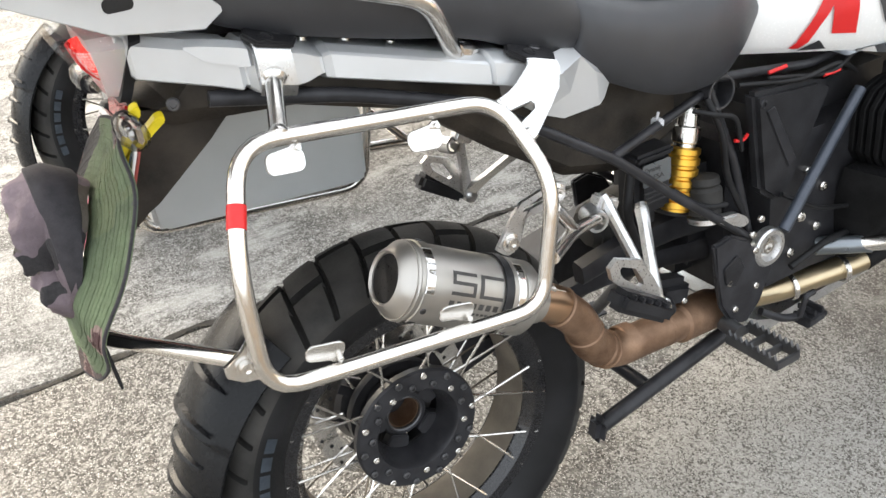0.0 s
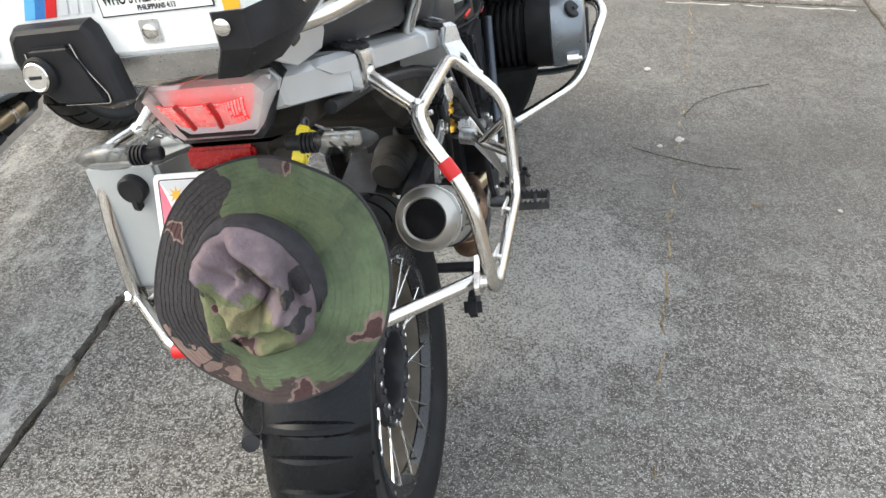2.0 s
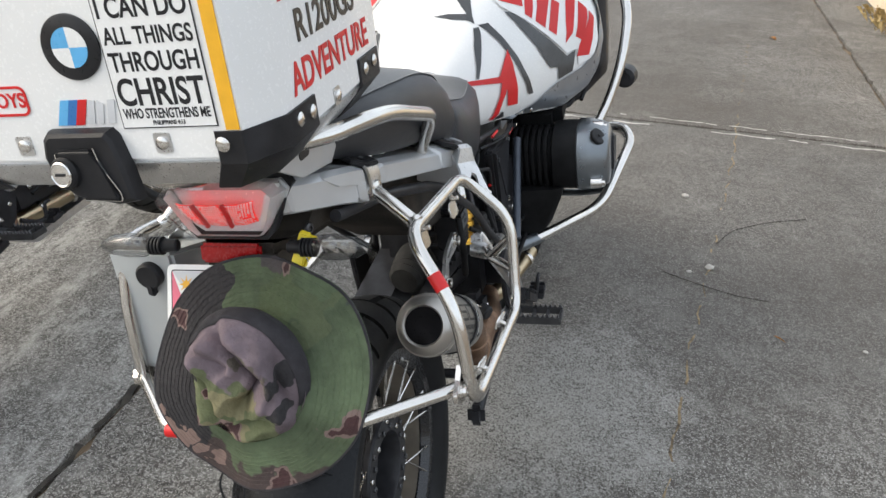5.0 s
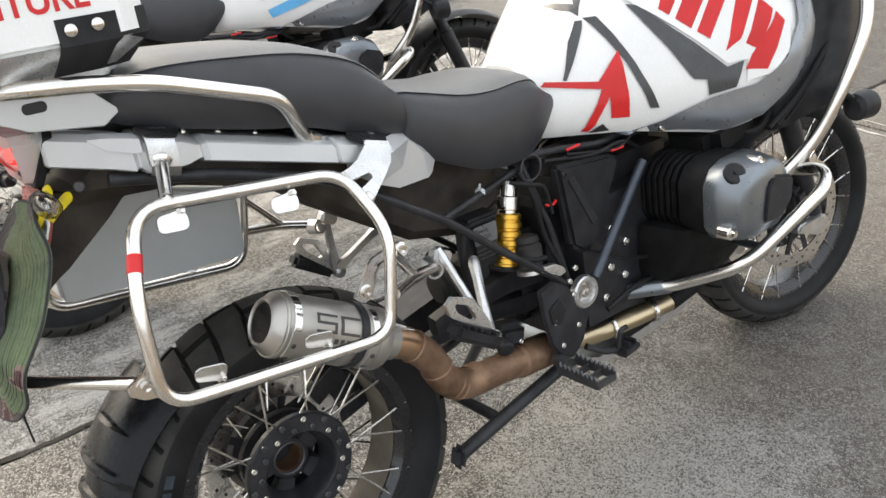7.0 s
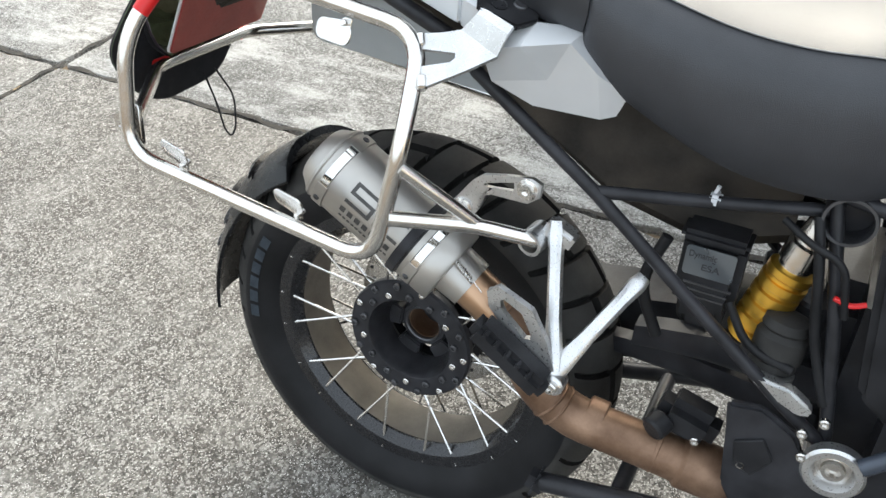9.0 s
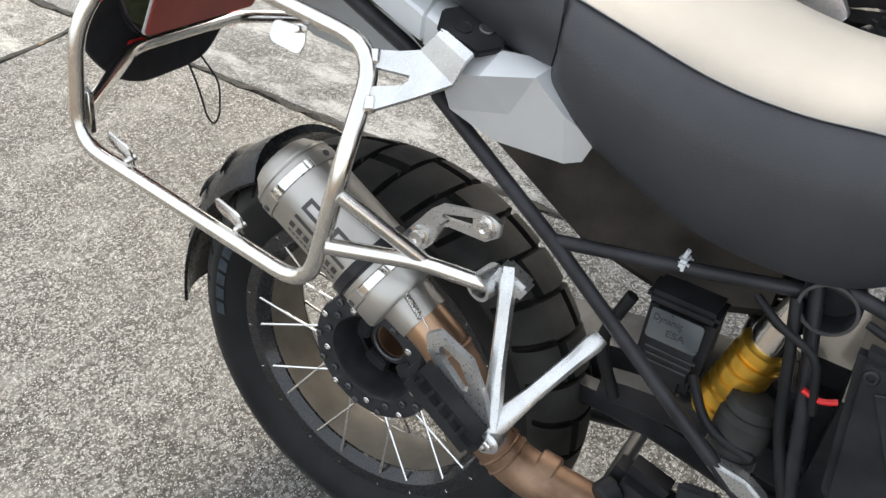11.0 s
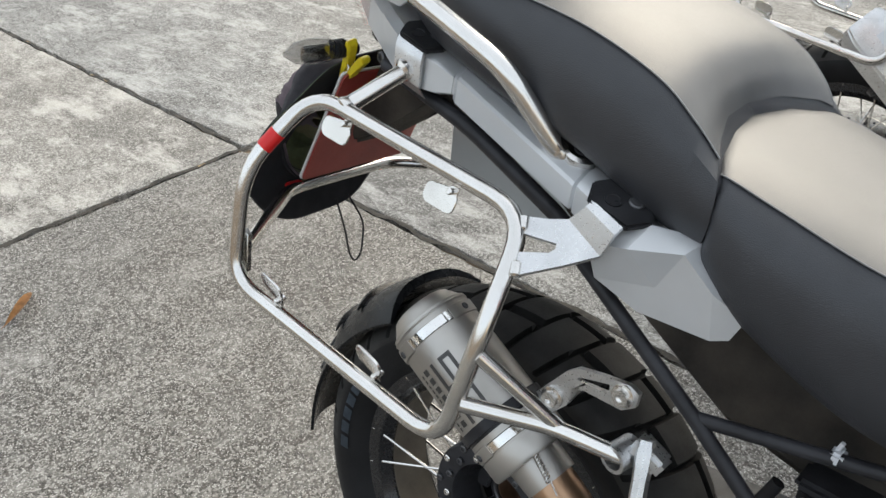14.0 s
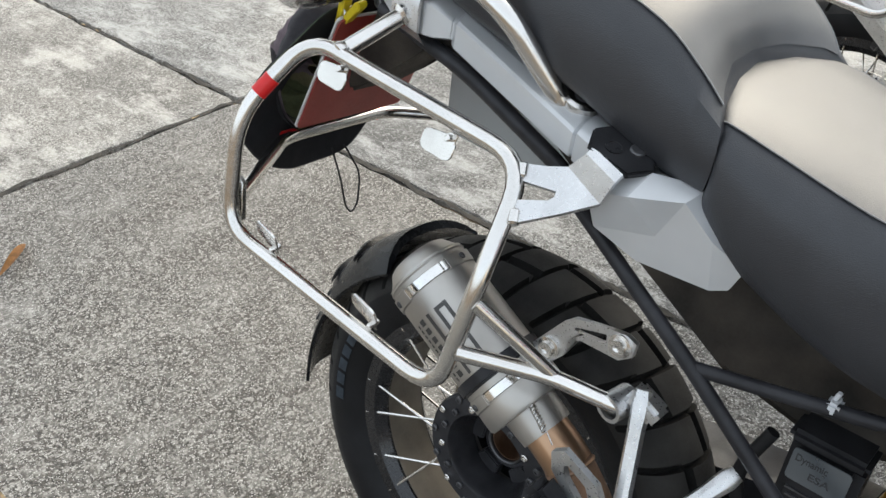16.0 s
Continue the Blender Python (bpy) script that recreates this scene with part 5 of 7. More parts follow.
    part("screw", b, STEEL, mc)
    b = BM()
    box(b, (0.12, 0.075, 0.40), (0.10, 0.05, 0.06), 0.012, pose(0, 0, 0, 0, -30, 0))
    part("brake_caliper", b, BLACK, M, "black rear brake caliper")

    # ---- frame ----
    fl = []
    for s in (1, -1):
        fl += [[(0.135, -s * 0.165, 0.815), (0.285, -s * 0.172, 0.716), (0.41, -s * 0.166, 0.612), (0.525, -s * 0.165, 0.522), (0.585, -s * 0.15, 0.47)],
               [(0.285, -s * 0.17, 0.716), (0.422, -s * 0.128, 0.722), (0.52, -s * 0.11, 0.735)],
               [(0.51, -s * 0.115, 0.75), (0.545, -s * 0.14, 0.62), (0.575, -s * 0.15, 0.48)],
               [(0.52, -s * 0.12, 0.755), (0.70, -s * 0.14, 0.735), (0.86, -s * 0.12, 0.74)]]
    frame_ob = tubes("subframe", fl[:1], 0.0075, BLACK, "black tubular steel frame", 0.02)
    for l in fl[1:]:
        b = BM()
        tube(b, l, 0.0072, 0.02)
        part("frame_tube", b, BLACK, frame_ob)
    for s in (1, -1):
        b = BM()
        tube(b, [(0.79, -s * 0.168, 0.678), (0.612, -s * 0.185, 0.495)], 0.0095, 0)
        part("frame_strut", b, STRUT, frame_ob, "slim blue-grey strut")
    for s in (1, -1):
        b = BM()
        lathe(b, [(-0.02, 0.0265), (0.012, 0.0265), (0.014, 0.0255), (0.014, 0.0225), (-0.015, 0.0225), (-0.015, 0.0), (-0.02, 0.0)], (0.527, -s * 0.115, 0.733), (0, -s, 0), 28)
        boss = part("frame_boss", b, BLACK, frame_ob)
        b = BM()
        lathe(b, [(0.0135, 0.0262), (0.0152, 0.0258), (0.0152, 0.0228), (0.0135, 0.0224)], (0.527, -s * 0.115, 0.733), (0, -s, 0), 32, True)
        part("boss_rim", b, DARKSTEEL, frame_ob, "worn steel rim")
        b = BM()
        prism(b, [(0.56, 0.728), (0.70, 0.715), (0.735, 0.70), (0.655, 0.555), (0.625, 0.53), (0.585, 0.56)], -s * 0.135, -s * 0.162, None, 0.008)
        panel = part("side_panel", b, PLASTIC, M, "black triangular side panel")
        b = BM()
        bolt(b, (0.578, -s * 0.160, 0.708), (0, -s, 0), 0.007)
        prism(b, [(0.585, 0.695), (0.60, 0.70), (0.655, 0.60), (0.64, 0.59)], -s * 0.160, -s * 0.165, None, 0.001, 1)
        part("panel_rib", b, BLACK, panel)
        b = BM()
        lathe(b, [(0, 0.033), (0.012, 0.033), (0.015, 0.030), (0.015, 0.023), (0.008, 0.020), (0.004, 0.019), (0, 0.019)], (0.589, -s * 0.168, 0.470), (0, -s, 0), 40, True)
        rg = part("pivot_ring", b, ALU, M, "bright turned swingarm pivot ring")
        b = BM()
        lathe(b, [(0, 0.020), (0.004, 0.019), (0.005, 0.013), (0.010, 0.012), (0.010, 0.008), (0.004, 0.006), (0.004, 0)], (0.589, -s * 0.168, 0.470), (0, -s, 0), 24)
        part("pivot_bolt", b, STEEL, rg)
        # heel plate with bolts
        b = BM()
        prism(b, [(0.468, 0.515), (0.505, 0.522), (0.545, 0.50), (0.56, 0.46), (0.60, 0.435), (0.575, 0.375), (0.545, 0.345), (0.51, 0.36), (0.485, 0.40), (0.478, 0.455)], -s * 0.168, -s * 0.180, None, 0.004)
        hp_ = part("footrest_plate", b, BLACK, M, "black cast footrest plate")
        for x, z in ((0.548, 0.508), (0.56, 0.412), (0.515, 0.385), (0.50, 0.44), (0.565, 0.53), (0.555, 0.478)):
            b = BM()
            bolt(b, (x, -s * 0.178, z), (0, -s, 0), 0.006, 0.006)
            part("screw", b, STEEL, hp_)
        b = BM()
        prism(b, [(0.487, 0.47), (0.515, 0.485), (0.53, 0.46), (0.512, 0.43), (0.492, 0.44)], -s * 0.1805, -s * 0.184, None, 0.001, 1)
        part("heel_pad", b, PLASTIC, hp_)
    # footrests with teeth
    for s in (1, -1):
        b = BM()
        y0, y1 = -s * 0.195, -s * 0.295
        for dx in (-0.024, 0.024):
            box(b, (0.507 + dx, (y0 + y1) / 2, 0.352), (0.006, 0.1, 0.018), 0.001)
            for i in range(9):
                y = y0 + (y1 - y0) * (i + 0.5) / 9
                prism(b, [(y - 0.004, 0.359), (y + 0.004, 0.359), (y, 0.369)], 0.507 + dx - 0.0025, 0.507 + dx + 0.0025, ((0, 0, 0), (0, 1, 0), (0, 0, 1), (1, 0, 0)))
        for q in (0.02, 0.36, 0.68, 0.98):
            box(b, (0.507, y0 + (y1 - y0) * q, 0.350), (0.05, 0.006, 0.014), 0.001)
        rod(b, (0.507, -s * 0.165, 0.356), (0.507, -s * 0.2, 0.352), 0.014, 12)
        part("rider_footrest", b, DARKSTEEL, M, "toothed dark metal rider footrest")
    b = BM()
    tube(b, [(0.57, -0.185, 0.36), (0.61, -0.20, 0.335), (0.64, -0.215, 0.338)], 0.007, 0.02)
    pedal = part("brake_pedal", b, BLACK, M, "black serrated brake pedal")
    for i in range(5):
        b = BM()
        box(b, (0.632 + 0.009 * i, -0.218, 0.338 + 0.012 * (i % 2)), (0.005, 0.035, 0.01), 0.001)
        part("pedal_tooth", b, BLACK, pedal)
    b = BM()
    prism(b, [(0.625, 0.325), (0.665, 0.33), (0.668, 0.345), (0.628, 0.34)], -0.20, -0.236, None, 0.002)
    part("pedal_pad", b, BLACK, pedal)
    b = BM()
    tube(b, [(0.622, -0.22, 0.345), (0.628, -0.225, 0.385), (0.645, -0.225, 0.385)], 0.005, 0.01)
    part("pedal_hoop", b, BLACK, pedal)
    # pillion footrest brackets
    for s in (1, -1):
        b = BM()
        low = V((0.290, -s * 0.250, 0.528))
        for a, w0 in ((V((0.254, -s * 0.190, 0.672)), 0.0075), (V((0.347, -s * 0.158, 0.617)), 0.0085)):
            q = (low - a).normalized()
            n_ = (V((0, -s, 0)) - q * q.dot(V((0, -s, 0)))).normalized()
            w_ = q.cross(n_)
            rows_ = []
            for f_, wd, th in ((-0.05, w0 * 0.9, 0.006), (0.03, w0 * 1.15, 0.0075), (0.2, w0 * 0.95, 0.0065), (0.6, w0 * 0.95, 0.0065), (0.9, w0 * 1.35, 0.007), (1.06, w0 * 1.2, 0.006)):
                c = a.lerp(low, f_)
                rows_.append([c + w_ * wd * i_ + n_ * th * k_ for i_, k_ in ((-1, -1), (1, -1), (1, 0.4), (0.45, 1), (-0.45, 1), (-1, 0.4))])
            loft(b, rows_)
        lathe(b, [(-0.012, 0.010), (-0.010, 0.013), (0.008, 0.013), (0.011, 0.010)], low + V((0.004, 0, -0.008)), (0, -s, 0), 16)
        br = part("pillion_bracket", b, ALU, M, "cast aluminium pillion footrest bracket", 40)
        b = BM()
        bolt(b, low + V((0.004, -s * 0.011, -0.008)), (0, -s, 0), 0.008, 0.005)
        part("bolt", b, STEEL, br)
        b = BM()
        lathe(b, [(-0.018, 0.015), (0.012, 0.015), (0.012, 0.011), (-0.018, 0.011)], (0.233, -s * 0.194, 0.653), (-0.2, -s, -0.1), 24, True)
        box(b, (0.258, -s * 0.184, 0.664), (0.036, 0.024, 0.022), 0.004, pose(0, 0, 0, 0, 25, 0))
        part("socket", b, ALU, br)
        b = BM()
        holed(b, [(0.207, 0.611), (0.220, 0.621), (0.260, 0.604), (0.281, 0.569), (0.294, 0.534), (0.280, 0.528), (0.222, 0.580), (0.211, 0.592)], [(0.2235, 0.604), (0.227, 0.607), (0.249, 0.5965), (0.262, 0.573), (0.262, 0.567), (0.255, 0.5655), (0.229, 0.589), (0.2245, 0.597)], -s * 0.246, -s * 0.254)
        part("heel_guard", b, ALU, br, "pierced aluminium heel guard")
        b = BM()
        box(b, (0.246, -s * 0.266, 0.548), (0.104, 0.036, 0.030), 0.008, pose(0, 0, 0, 0, 33, 0))
        for i in range(5):
            box(b, (0.222 + 0.013 * i, -s * 0.270, 0.5765 - 0.0084 * i), (0.005, 0.034, 0.006), 0.001, pose(0, 0, 0, 0, 32, 0))
        part("pillion_footrest", b, PLASTIC, br, "folded black rubber pillion footrest")
    # centre stand, folded up
    b = BM()
    for s in (1, -1):
        tube(b, [(0.535, -s * 0.145, 0.315), (0.40, -s * 0.145, 0.285), (0.270, -s * 0.14, 0.250)], 0.0135, 0.03)
        box(b, (0.262, -s * 0.14, 0.248), (0.024, 0.038, 0.046), 0.0105, pose(0, 0, 0, 0, 15, 0))
    tube(b, [(0.37, -0.14, 0.275), (0.37, 0.14, 0.275)], 0.0115, 0)
    part("centre_stand", b, BLACK, M, "folded black centre stand with foot pads")
    b = BM()
    tube(b, [(0.58, 0.14, 0.30), (0.62, 0.30, 0.12), (0.63, 0.36, 0.055)], 0.013, 0.03)
    box(b, (0.635, 0.366, 0.058), (0.08, 0.06, 0.012), 0.004, pose(0, 0, 0, 8, 0, 0))
    part("side_stand", b, BLACK, M, "black side stand")

    # ---- shock and small gear behind the side panel ----
    b = BM()
    g0, g1 = V((0.505, -0.088, 0.70)), V((0.463, -0.098, 0.545))
    gd = g1 - g0
    prof = [(0.052, 0.018), (0.055, 0.0255), (0.063, 0.0255), (0.065, 0.023), (0.069, 0.023)]
    for i in range(5):
        prof += [(0.07 + i * 0.017, 0.0265), (0.079 + i * 0.017, 0.0265), (0.081 + i * 0.017, 0.023), (0.085 + i * 0.017, 0.023)]
    lathe(b, prof, g0, gd, 28)
    sh = part("shock_reservoir", b, GOLD, M, "gold anodised shock absorber reservoir")
    b = BM()
    lathe(b, [(-0.012, 0.010), (-0.008, 0.016), (0.020, 0.017), (0.022, 0.0215), (0.045, 0.0215), (0.047, 0.0185), (0.053, 0.0185)], g0, gd, 24)
    part("reservoir_cap", b, STEEL, sh)
    b = BM()
    rod(b, (0.52, -0.05, 0.60), (0.50, -0.055, 0.52), 0.032, 20, None, 0.004)
    pts = [(0.47 + 0.028 * math.cos(i * 0.55) + 0.0004 * i, -0.01 + 0.028 * math.sin(i * 0.55), 0.75 - 0.0028 * i) for i in range(100)]
    tube(b, pts, 0.006, 0, 8)
    part("shock_spring", b, BLACK, sh, "black coil spring")
    b = BM()
    box(b, (0.410, -0.090, 0.618), (0.068, 0.056, 0.092), 0.010)
    box(b, (0.409, -0.090, 0.667), (0.074, 0.060, 0.014), 0.005)
    box(b, (0.41, -0.075, 0.56), (0.05, 0.04, 0.05), 0.01)
    cb = part("control_box", b, PLASTIC, M, "black ribbed control box")
    b = BM()
    prism(b, rounded(0.054, 0.036, 0.004, 3, 0.409, 0.640), 0, 0.0012, ((0, -0.1195, 0.0), (1, 0, 0), (0, 0, 1), (0, -1, 0)))
    part("box_label", b, GREY, cb, "satin grey label field")
    for txt, dx, dz, w_ in (("Dynamic", 0.386, 0.645, 0.030), ("ESA", 0.402, 0.631, 0.020)):
        lettering("box_print", txt, 0.011, (dx, -0.1208, dz), (1, 0, 0), (0, 0, 1), DARKGREY, cb, 0.0004, w_)
    for k_ in range(3):
        b = BM()
        box(b, (0.412, -0.1185, 0.611 - 0.008 * k_), (0.052 - 0.005 * k_, 0.003, 0.0022), 0.0, None)
        part("box_rib", b, DARKSTEEL, cb)
    b = BM()
    prism(b, [(0.485, 0.555), (0.525, 0.550), (0.548, 0.535), (0.552, 0.525), (0.538, 0.52), (0.50, 0.538), (0.484, 0.545)], -0.155, -0.172, None, 0.003)
    part("shift_link", b, ALU, M, "pale cast link")
    b = BM()
    lathe(b, [(0, 0.012), (0.004, 0.024), (0.014, 0.026), (0.018, 0.023), (0.024, 0.028), (0.050, 0.028), (0.054, 0.024), (0.062, 0.026), (0.066, 0.020)], (0.503, -0.118, 0.607), (-0.06, -0.15, -1), 24)
    rb = part("rubber_boot", b, RUBBER, M, "round black rubber boot")
    b = BM()
    lathe(b, [(0.066, 0.020), (0.068, 0.027), (0.076, 0.027), (0.078, 0.018)], (0.503, -0.118, 0.607), (-0.06, -0.15, -1), 24)
    part("boot_collar", b, ALU, rb, "pale cast collar")
    for pts, r_ in (([(0.50, -0.125, 0.73), (0.515, -0.145, 0.68), (0.53, -0.14, 0.60), (0.56, -0.15, 0.53)], 0.0055), ([(0.47, -0.13, 0.72), (0.50, -0.15, 0.71), (0.535, -0.152, 0.70), (0.55, -0.15, 0.64)], 0.004), ([(0.56, -0.13, 0.735), (0.66, -0.165, 0.725), (0.74, -0.165, 0.735), (0.80, -0.15, 0.70)], 0.004),
                    ([(0.44, -0.12, 0.60), (0.47, -0.15, 0.57), (0.52, -0.15, 0.56)], 0.005), ([(0.60, -0.15, 0.74), (0.72, -0.17, 0.72), (0.79, -0.16, 0.745), (0.9, -0.2, 0.72)], 0.003), ([(0.62, -0.17, 0.55), (0.70, -0.18, 0.50), (0.80, -0.17, 0.47)], 0.004),
                    ([(1.0, -0.2, 0.74), (1.1, -0.26, 0.78), (1.2, -0.28, 0.86), (1.24, -0.24, 0.98)], 0.006), ([(0.95, -0.22, 0.70), (1.02, -0.28, 0.69), (1.10, -0.26, 0.74)], 0.007), ([(0.66, -0.165, 0.40), (0.74, -0.175, 0.43), (0.82, -0.17, 0.42)], 0.006), ([(0.36, -0.12, 0.66), (0.34, -0.13, 0.60), (0.37, -0.12, 0.53)], 0.007)):
        b = BM()
        tube(b, pts, r_, 0.03)
        part("hose", b, HOSE, M, "black hose")
    for p in ([(0.535, -0.150, 0.66), (0.552, -0.150, 0.655), (0.565, -0.146, 0.66)], [(0.60, -0.150, 0.748), (0.63, -0.156, 0.752)], [(0.70, -0.168, 0.722), (0.735, -0.168, 0.722)]):
        b = BM()
        tube(b, p, 0.003, 0.01, 8)
        part("wire", b, RED, M, "red wire")
    b = BM()
    box(b, (0.40, -0.132, 0.724), (0.012, 0.02, 0.013), 0.003)
    tube(b, [(0.398, -0.132, 0.728), (0.401, -0.133, 0.739)], 0.0022, 0)
    part("cable_tie", b, SOFTGREY, M, "pale cable clip")

    # ---- engine ----
    b = BM()
    box(b, (0.78, 0, 0.50), (0.42, 0.30, 0.36), 0.05)
    eng = part("engine", b, BLACK, M, "black flat-twin engine block")
    for nm, c_, d_, r_ in (("gearbox", (0.575, 0.03, 0.50), (0.15, 0.18, 0.24), 0.03), ("front_case", (0.98, 0, 0.56), (0.16, 0.20, 0.26), 0.04)):
        b = BM()
        box(b, c_, d_, r_)
        part(nm, b, BLACK, eng)
    for i in range(6):
        b = BM()
        bolt(b, ((0.66, 0.70, 0.74, 0.69, 0.73, 0.67)[i], -0.150, (0.60, 0.56, 0.52, 0.48, 0.45, 0.42)[i]), (0, -1, 0), 0.009, 0.008)
        part("screw", b, STEEL, eng)
    for s in (1, -1):
        cx, cz = 0.876, 0.605
        hexa = [(-0.088, 0.040), (-0.066, 0.068), (-0.03, 0.080), (0.04, 0.080), (0.075, 0.064), (0.094, 0.036), (0.098, -0.03), (0.082, -0.06), (0.055, -0.076), (-0.04, -0.080), (-0.072, -0.066), (-0.088, -0.042)]
        for i in range(6):
            b = BM()
            y = 0.150 + 0.0155 * i
            prism(b, [(cx + 0.004 + x * 0.93, cz + z * 0.93) for x, z in hexa], -s * y, -s * (y + 0.009), None, 0.001, 1)
            part("cooling_fin", b, MATTBLACK, eng)
        b = BM()
        lathe(b, [(0.14, 0.068), (0.31, 0.068)], (cx, 0, cz), (0, -s, 0), 24)
        part("cylinder", b, MATTBLACK, eng)
        b = BM()
        loft(b, [[(cx + x * k, -s * y, cz + z * k) for x, z in hexa] for k, y in ((0.90, 0.246), (0.96, 0.250), (0.97, 0.305), (0.95, 0.309))])
        part("cylinder_head", b, MATTBLACK, eng, "matt black cylinder head casting", 40)
        b = BM()
        loft(b, [[(cx + x * k, -s * y, cz + z * k) for x, z in hexa] for k, y in ((0.96, 0.306), (1.0, 0.310), (1.0, 0.332), (0.985, 0.340), (0.90, 0.368), (0.85, 0.378), (0.78, 0.383), (0.5, 0.386))])
        head = part("valve_cover", b, GREY, M, "grey ribbed cylinder head cover", 40)
        b = BM()
        prism(b, [(cx - 0.015, cz - 0.045), (cx + 0.0, cz + 0.03), (cx + 0.025, cz + 0.042), (cx + 0.085, cz + 0.025), (cx + 0.08, cz - 0.02), (cx + 0.045, cz - 0.05)], -s * 0.372, -s * 0.392, None, 0.006)
        part("plug_cover", b, PLASTIC, head, "black plug cover")
        b = BM()
        lathe(b, [(0, 0.021), (0.006, 0.021), (0.008, 0.018), (0.008, 0.004), (0.012, 0.003), (0.012, 0)], (0.818, -s * 0.357, 0.667), (-0.40, -s * 0.70, 0.60), 24)
        part("filler_cap", b, PLASTIC, head, "black oil filler cap")
        for x, z in ((0.792, 0.56), (0.885, 0.672), (0.95, 0.56)):
            b = BM()
            lathe(b, [(-0.02, 0.013), (0.004, 0.013), (0.006, 0.011), (0.006, 0.007), (0.014, 0.007), (0.014, 0.0)], (x, -s * 0.362, z), (0, -s, 0), 18)
            part("cover_bolt", b, STEEL, head)
        # header pipe
        # upper bend coloured black for the dark below the head
        b = BM()
        tube(b, [(0.96, -s * 0.20, 0.55), (0.99, -s * 0.20, 0.46), (0.94, -s * 0.18, 0.37), (0.84, -s * 0.17, 0.348)], 0.022, 0.07, 18)
        part("header_bend", b, MATTBLACK, M, "header bend, coloured black for the dark under the cylinder")
        b = BM()
        loft(b, [[(x, -s * y * k, z) for x, k in ((0.775 + q, 0.6), (0.785 + q, 0.94), (0.80 + q, 1.0), (1.035 - q, 1.0), (1.055 - q, 0.94), (1.06 - q, 0.6))] for y, z, q in ((0.272, 0.545, 0.0), (0.265, 0.515, 0.0), (0.240, 0.455, 0.003), (0.205, 0.405, 0.006), (0.175, 0.365, 0.012))])
        part("lower_casing", b, MATTBLACK, eng, "matt black lower casing", 40)
        b = BM()
        tube(b, [(0.84, -s * 0.17, 0.348), (0.82, -s * 0.167, 0.346), (0.66, -s * 0.13, 0.335), (0.58, -s * 0.09, 0.33)], 0.021, 0.07, 18)
        hdr = part("header_pipe", b, HEADER, M, "straw-tinted header pipe")
        b = BM()
        rod(b, (0.80, -s * 0.166, 0.3445), (0.79, -s * 0.163, 0.344), 0.025, 18, None, 0.002)
        part("pipe_joint", b, STEEL, hdr)
        b = BM()
        rod(b, (0.70, -s * 0.141, 0.338), (0.69, -s * 0.138, 0.337), 0.025, 18, None, 0.002)
        part("pipe_joint", b, STEEL, hdr)
        # crash bars
        b = BM()
        tube(b, [(0.745, -s * 0.15, 0.405), (0.80, -s * 0.215, 0.412), (0.845, -s * 0.36, 0.475), (1.005, -s * 0.428, 0.594), (1.055, -s * 0.40, 0.615), (1.07, -s * 0.30, 0.60), (1.06, -s * 0.16, 0.58)], 0.0135, 0.05, 16)
        cbr = part("cylinder_guard", b, STEEL, M, "bent stainless steel cylinder guard")
        b = BM()
        rod(b, (0.74, -s * 0.145, 0.403), (0.80, -s * 0.215, 0.412), 0.017, 16, 0.015, 0.003)
        tube(b, [(0.90, -s * 0.38, 0.50), (0.97, -s * 0.30, 0.46), (1.02, -s * 0.18, 0.44)], 0.009, 0.03)
        part("guard_socket", b, GREY, cbr)
        b = BM()
        tube(b, [(1.03, -s * 0.31, 0.585), (1.09, -s * 0.36, 0.66), (1.125, -s * 0.40, 0.77), (1.18, -s * 0.415, 0.89), (1.20, -s * 0.385, 0.99), (1.16, -s * 0.24, 1.05)], 0.013, 0.06, 16)
        up = part("tank_guard", b, STEEL, M, "bent stainless steel tank guard")
        b = BM()
        lathe(b, [(-0.025, 0.017), (-0.018, 0.027), (0.02, 0.030), (0.026, 0.028), (0.026, 0.0)], (1.175, -s * 0.405, 0.715), (1, -s * 0.1, 0), 20)
        tube(b, [(1.12, -s * 0.396, 0.755), (1.165, -s * 0.404, 0.725)], 0.006, 0)
        part("fog_lamp", b, PLASTIC, up, "small black auxiliary lamp")
        b = BM()
        rod(b, (1.199, -s * 0.400, 0.962), (1.200, -s * 0.380, 0.998), 0.0175, 16, None, 0.003)
        tube(b, [(1.200, -s * 0.390, 0.985), (1.212, -s * 0.392, 1.010)], 0.008, 0, 10)
        part("lamp_clamp", b, PLASTIC, up, "black clamp on the tube")
        b = BM()
        lathe(b, [(-0.045, 0.0), (-0.045, 0.020), (-0.038, 0.034), (-0.015, 0.043), (0.012, 0.047), (0.022, 0.047), (0.024, 0.043), (0.020, 0.040), (0.020, 0.0)], (1.222, -s * 0.390, 1.056), (1, -s * 0.05, 0), 32)
        for k_ in range(5):
            box(b, (1.190, -s * (0.366 + 0.012 * k_), 1.056), (0.036, 0.003, 0.062 - 0.008 * abs(k_ - 2)), 0.001)
        spot = part("spot_lamp", b, PLASTIC, up, "round black finned auxiliary lamp")
        for y_ in (0.354, 0.424):
            b = BM()
            prism(b, [(1.205, 1.000), (1.218, 1.000), (1.222, 1.036), (1.208, 1.036)], -s * y_, -s * (y_ + 0.003))
            part("lamp_bracket", b, STEEL, spot)
    b = BM()
    prism(b, [(0.60, 0.285), (0.66, 0.255), (0.95, 0.275), (1.06, 0.40), (1.05, 0.41), (0.94, 0.295), (0.66, 0.275), (0.60, 0.305)], -0.13, 0.13, None, 0.003)
    part("skid_plate", b, ALU, M, "aluminium engine skid plate")

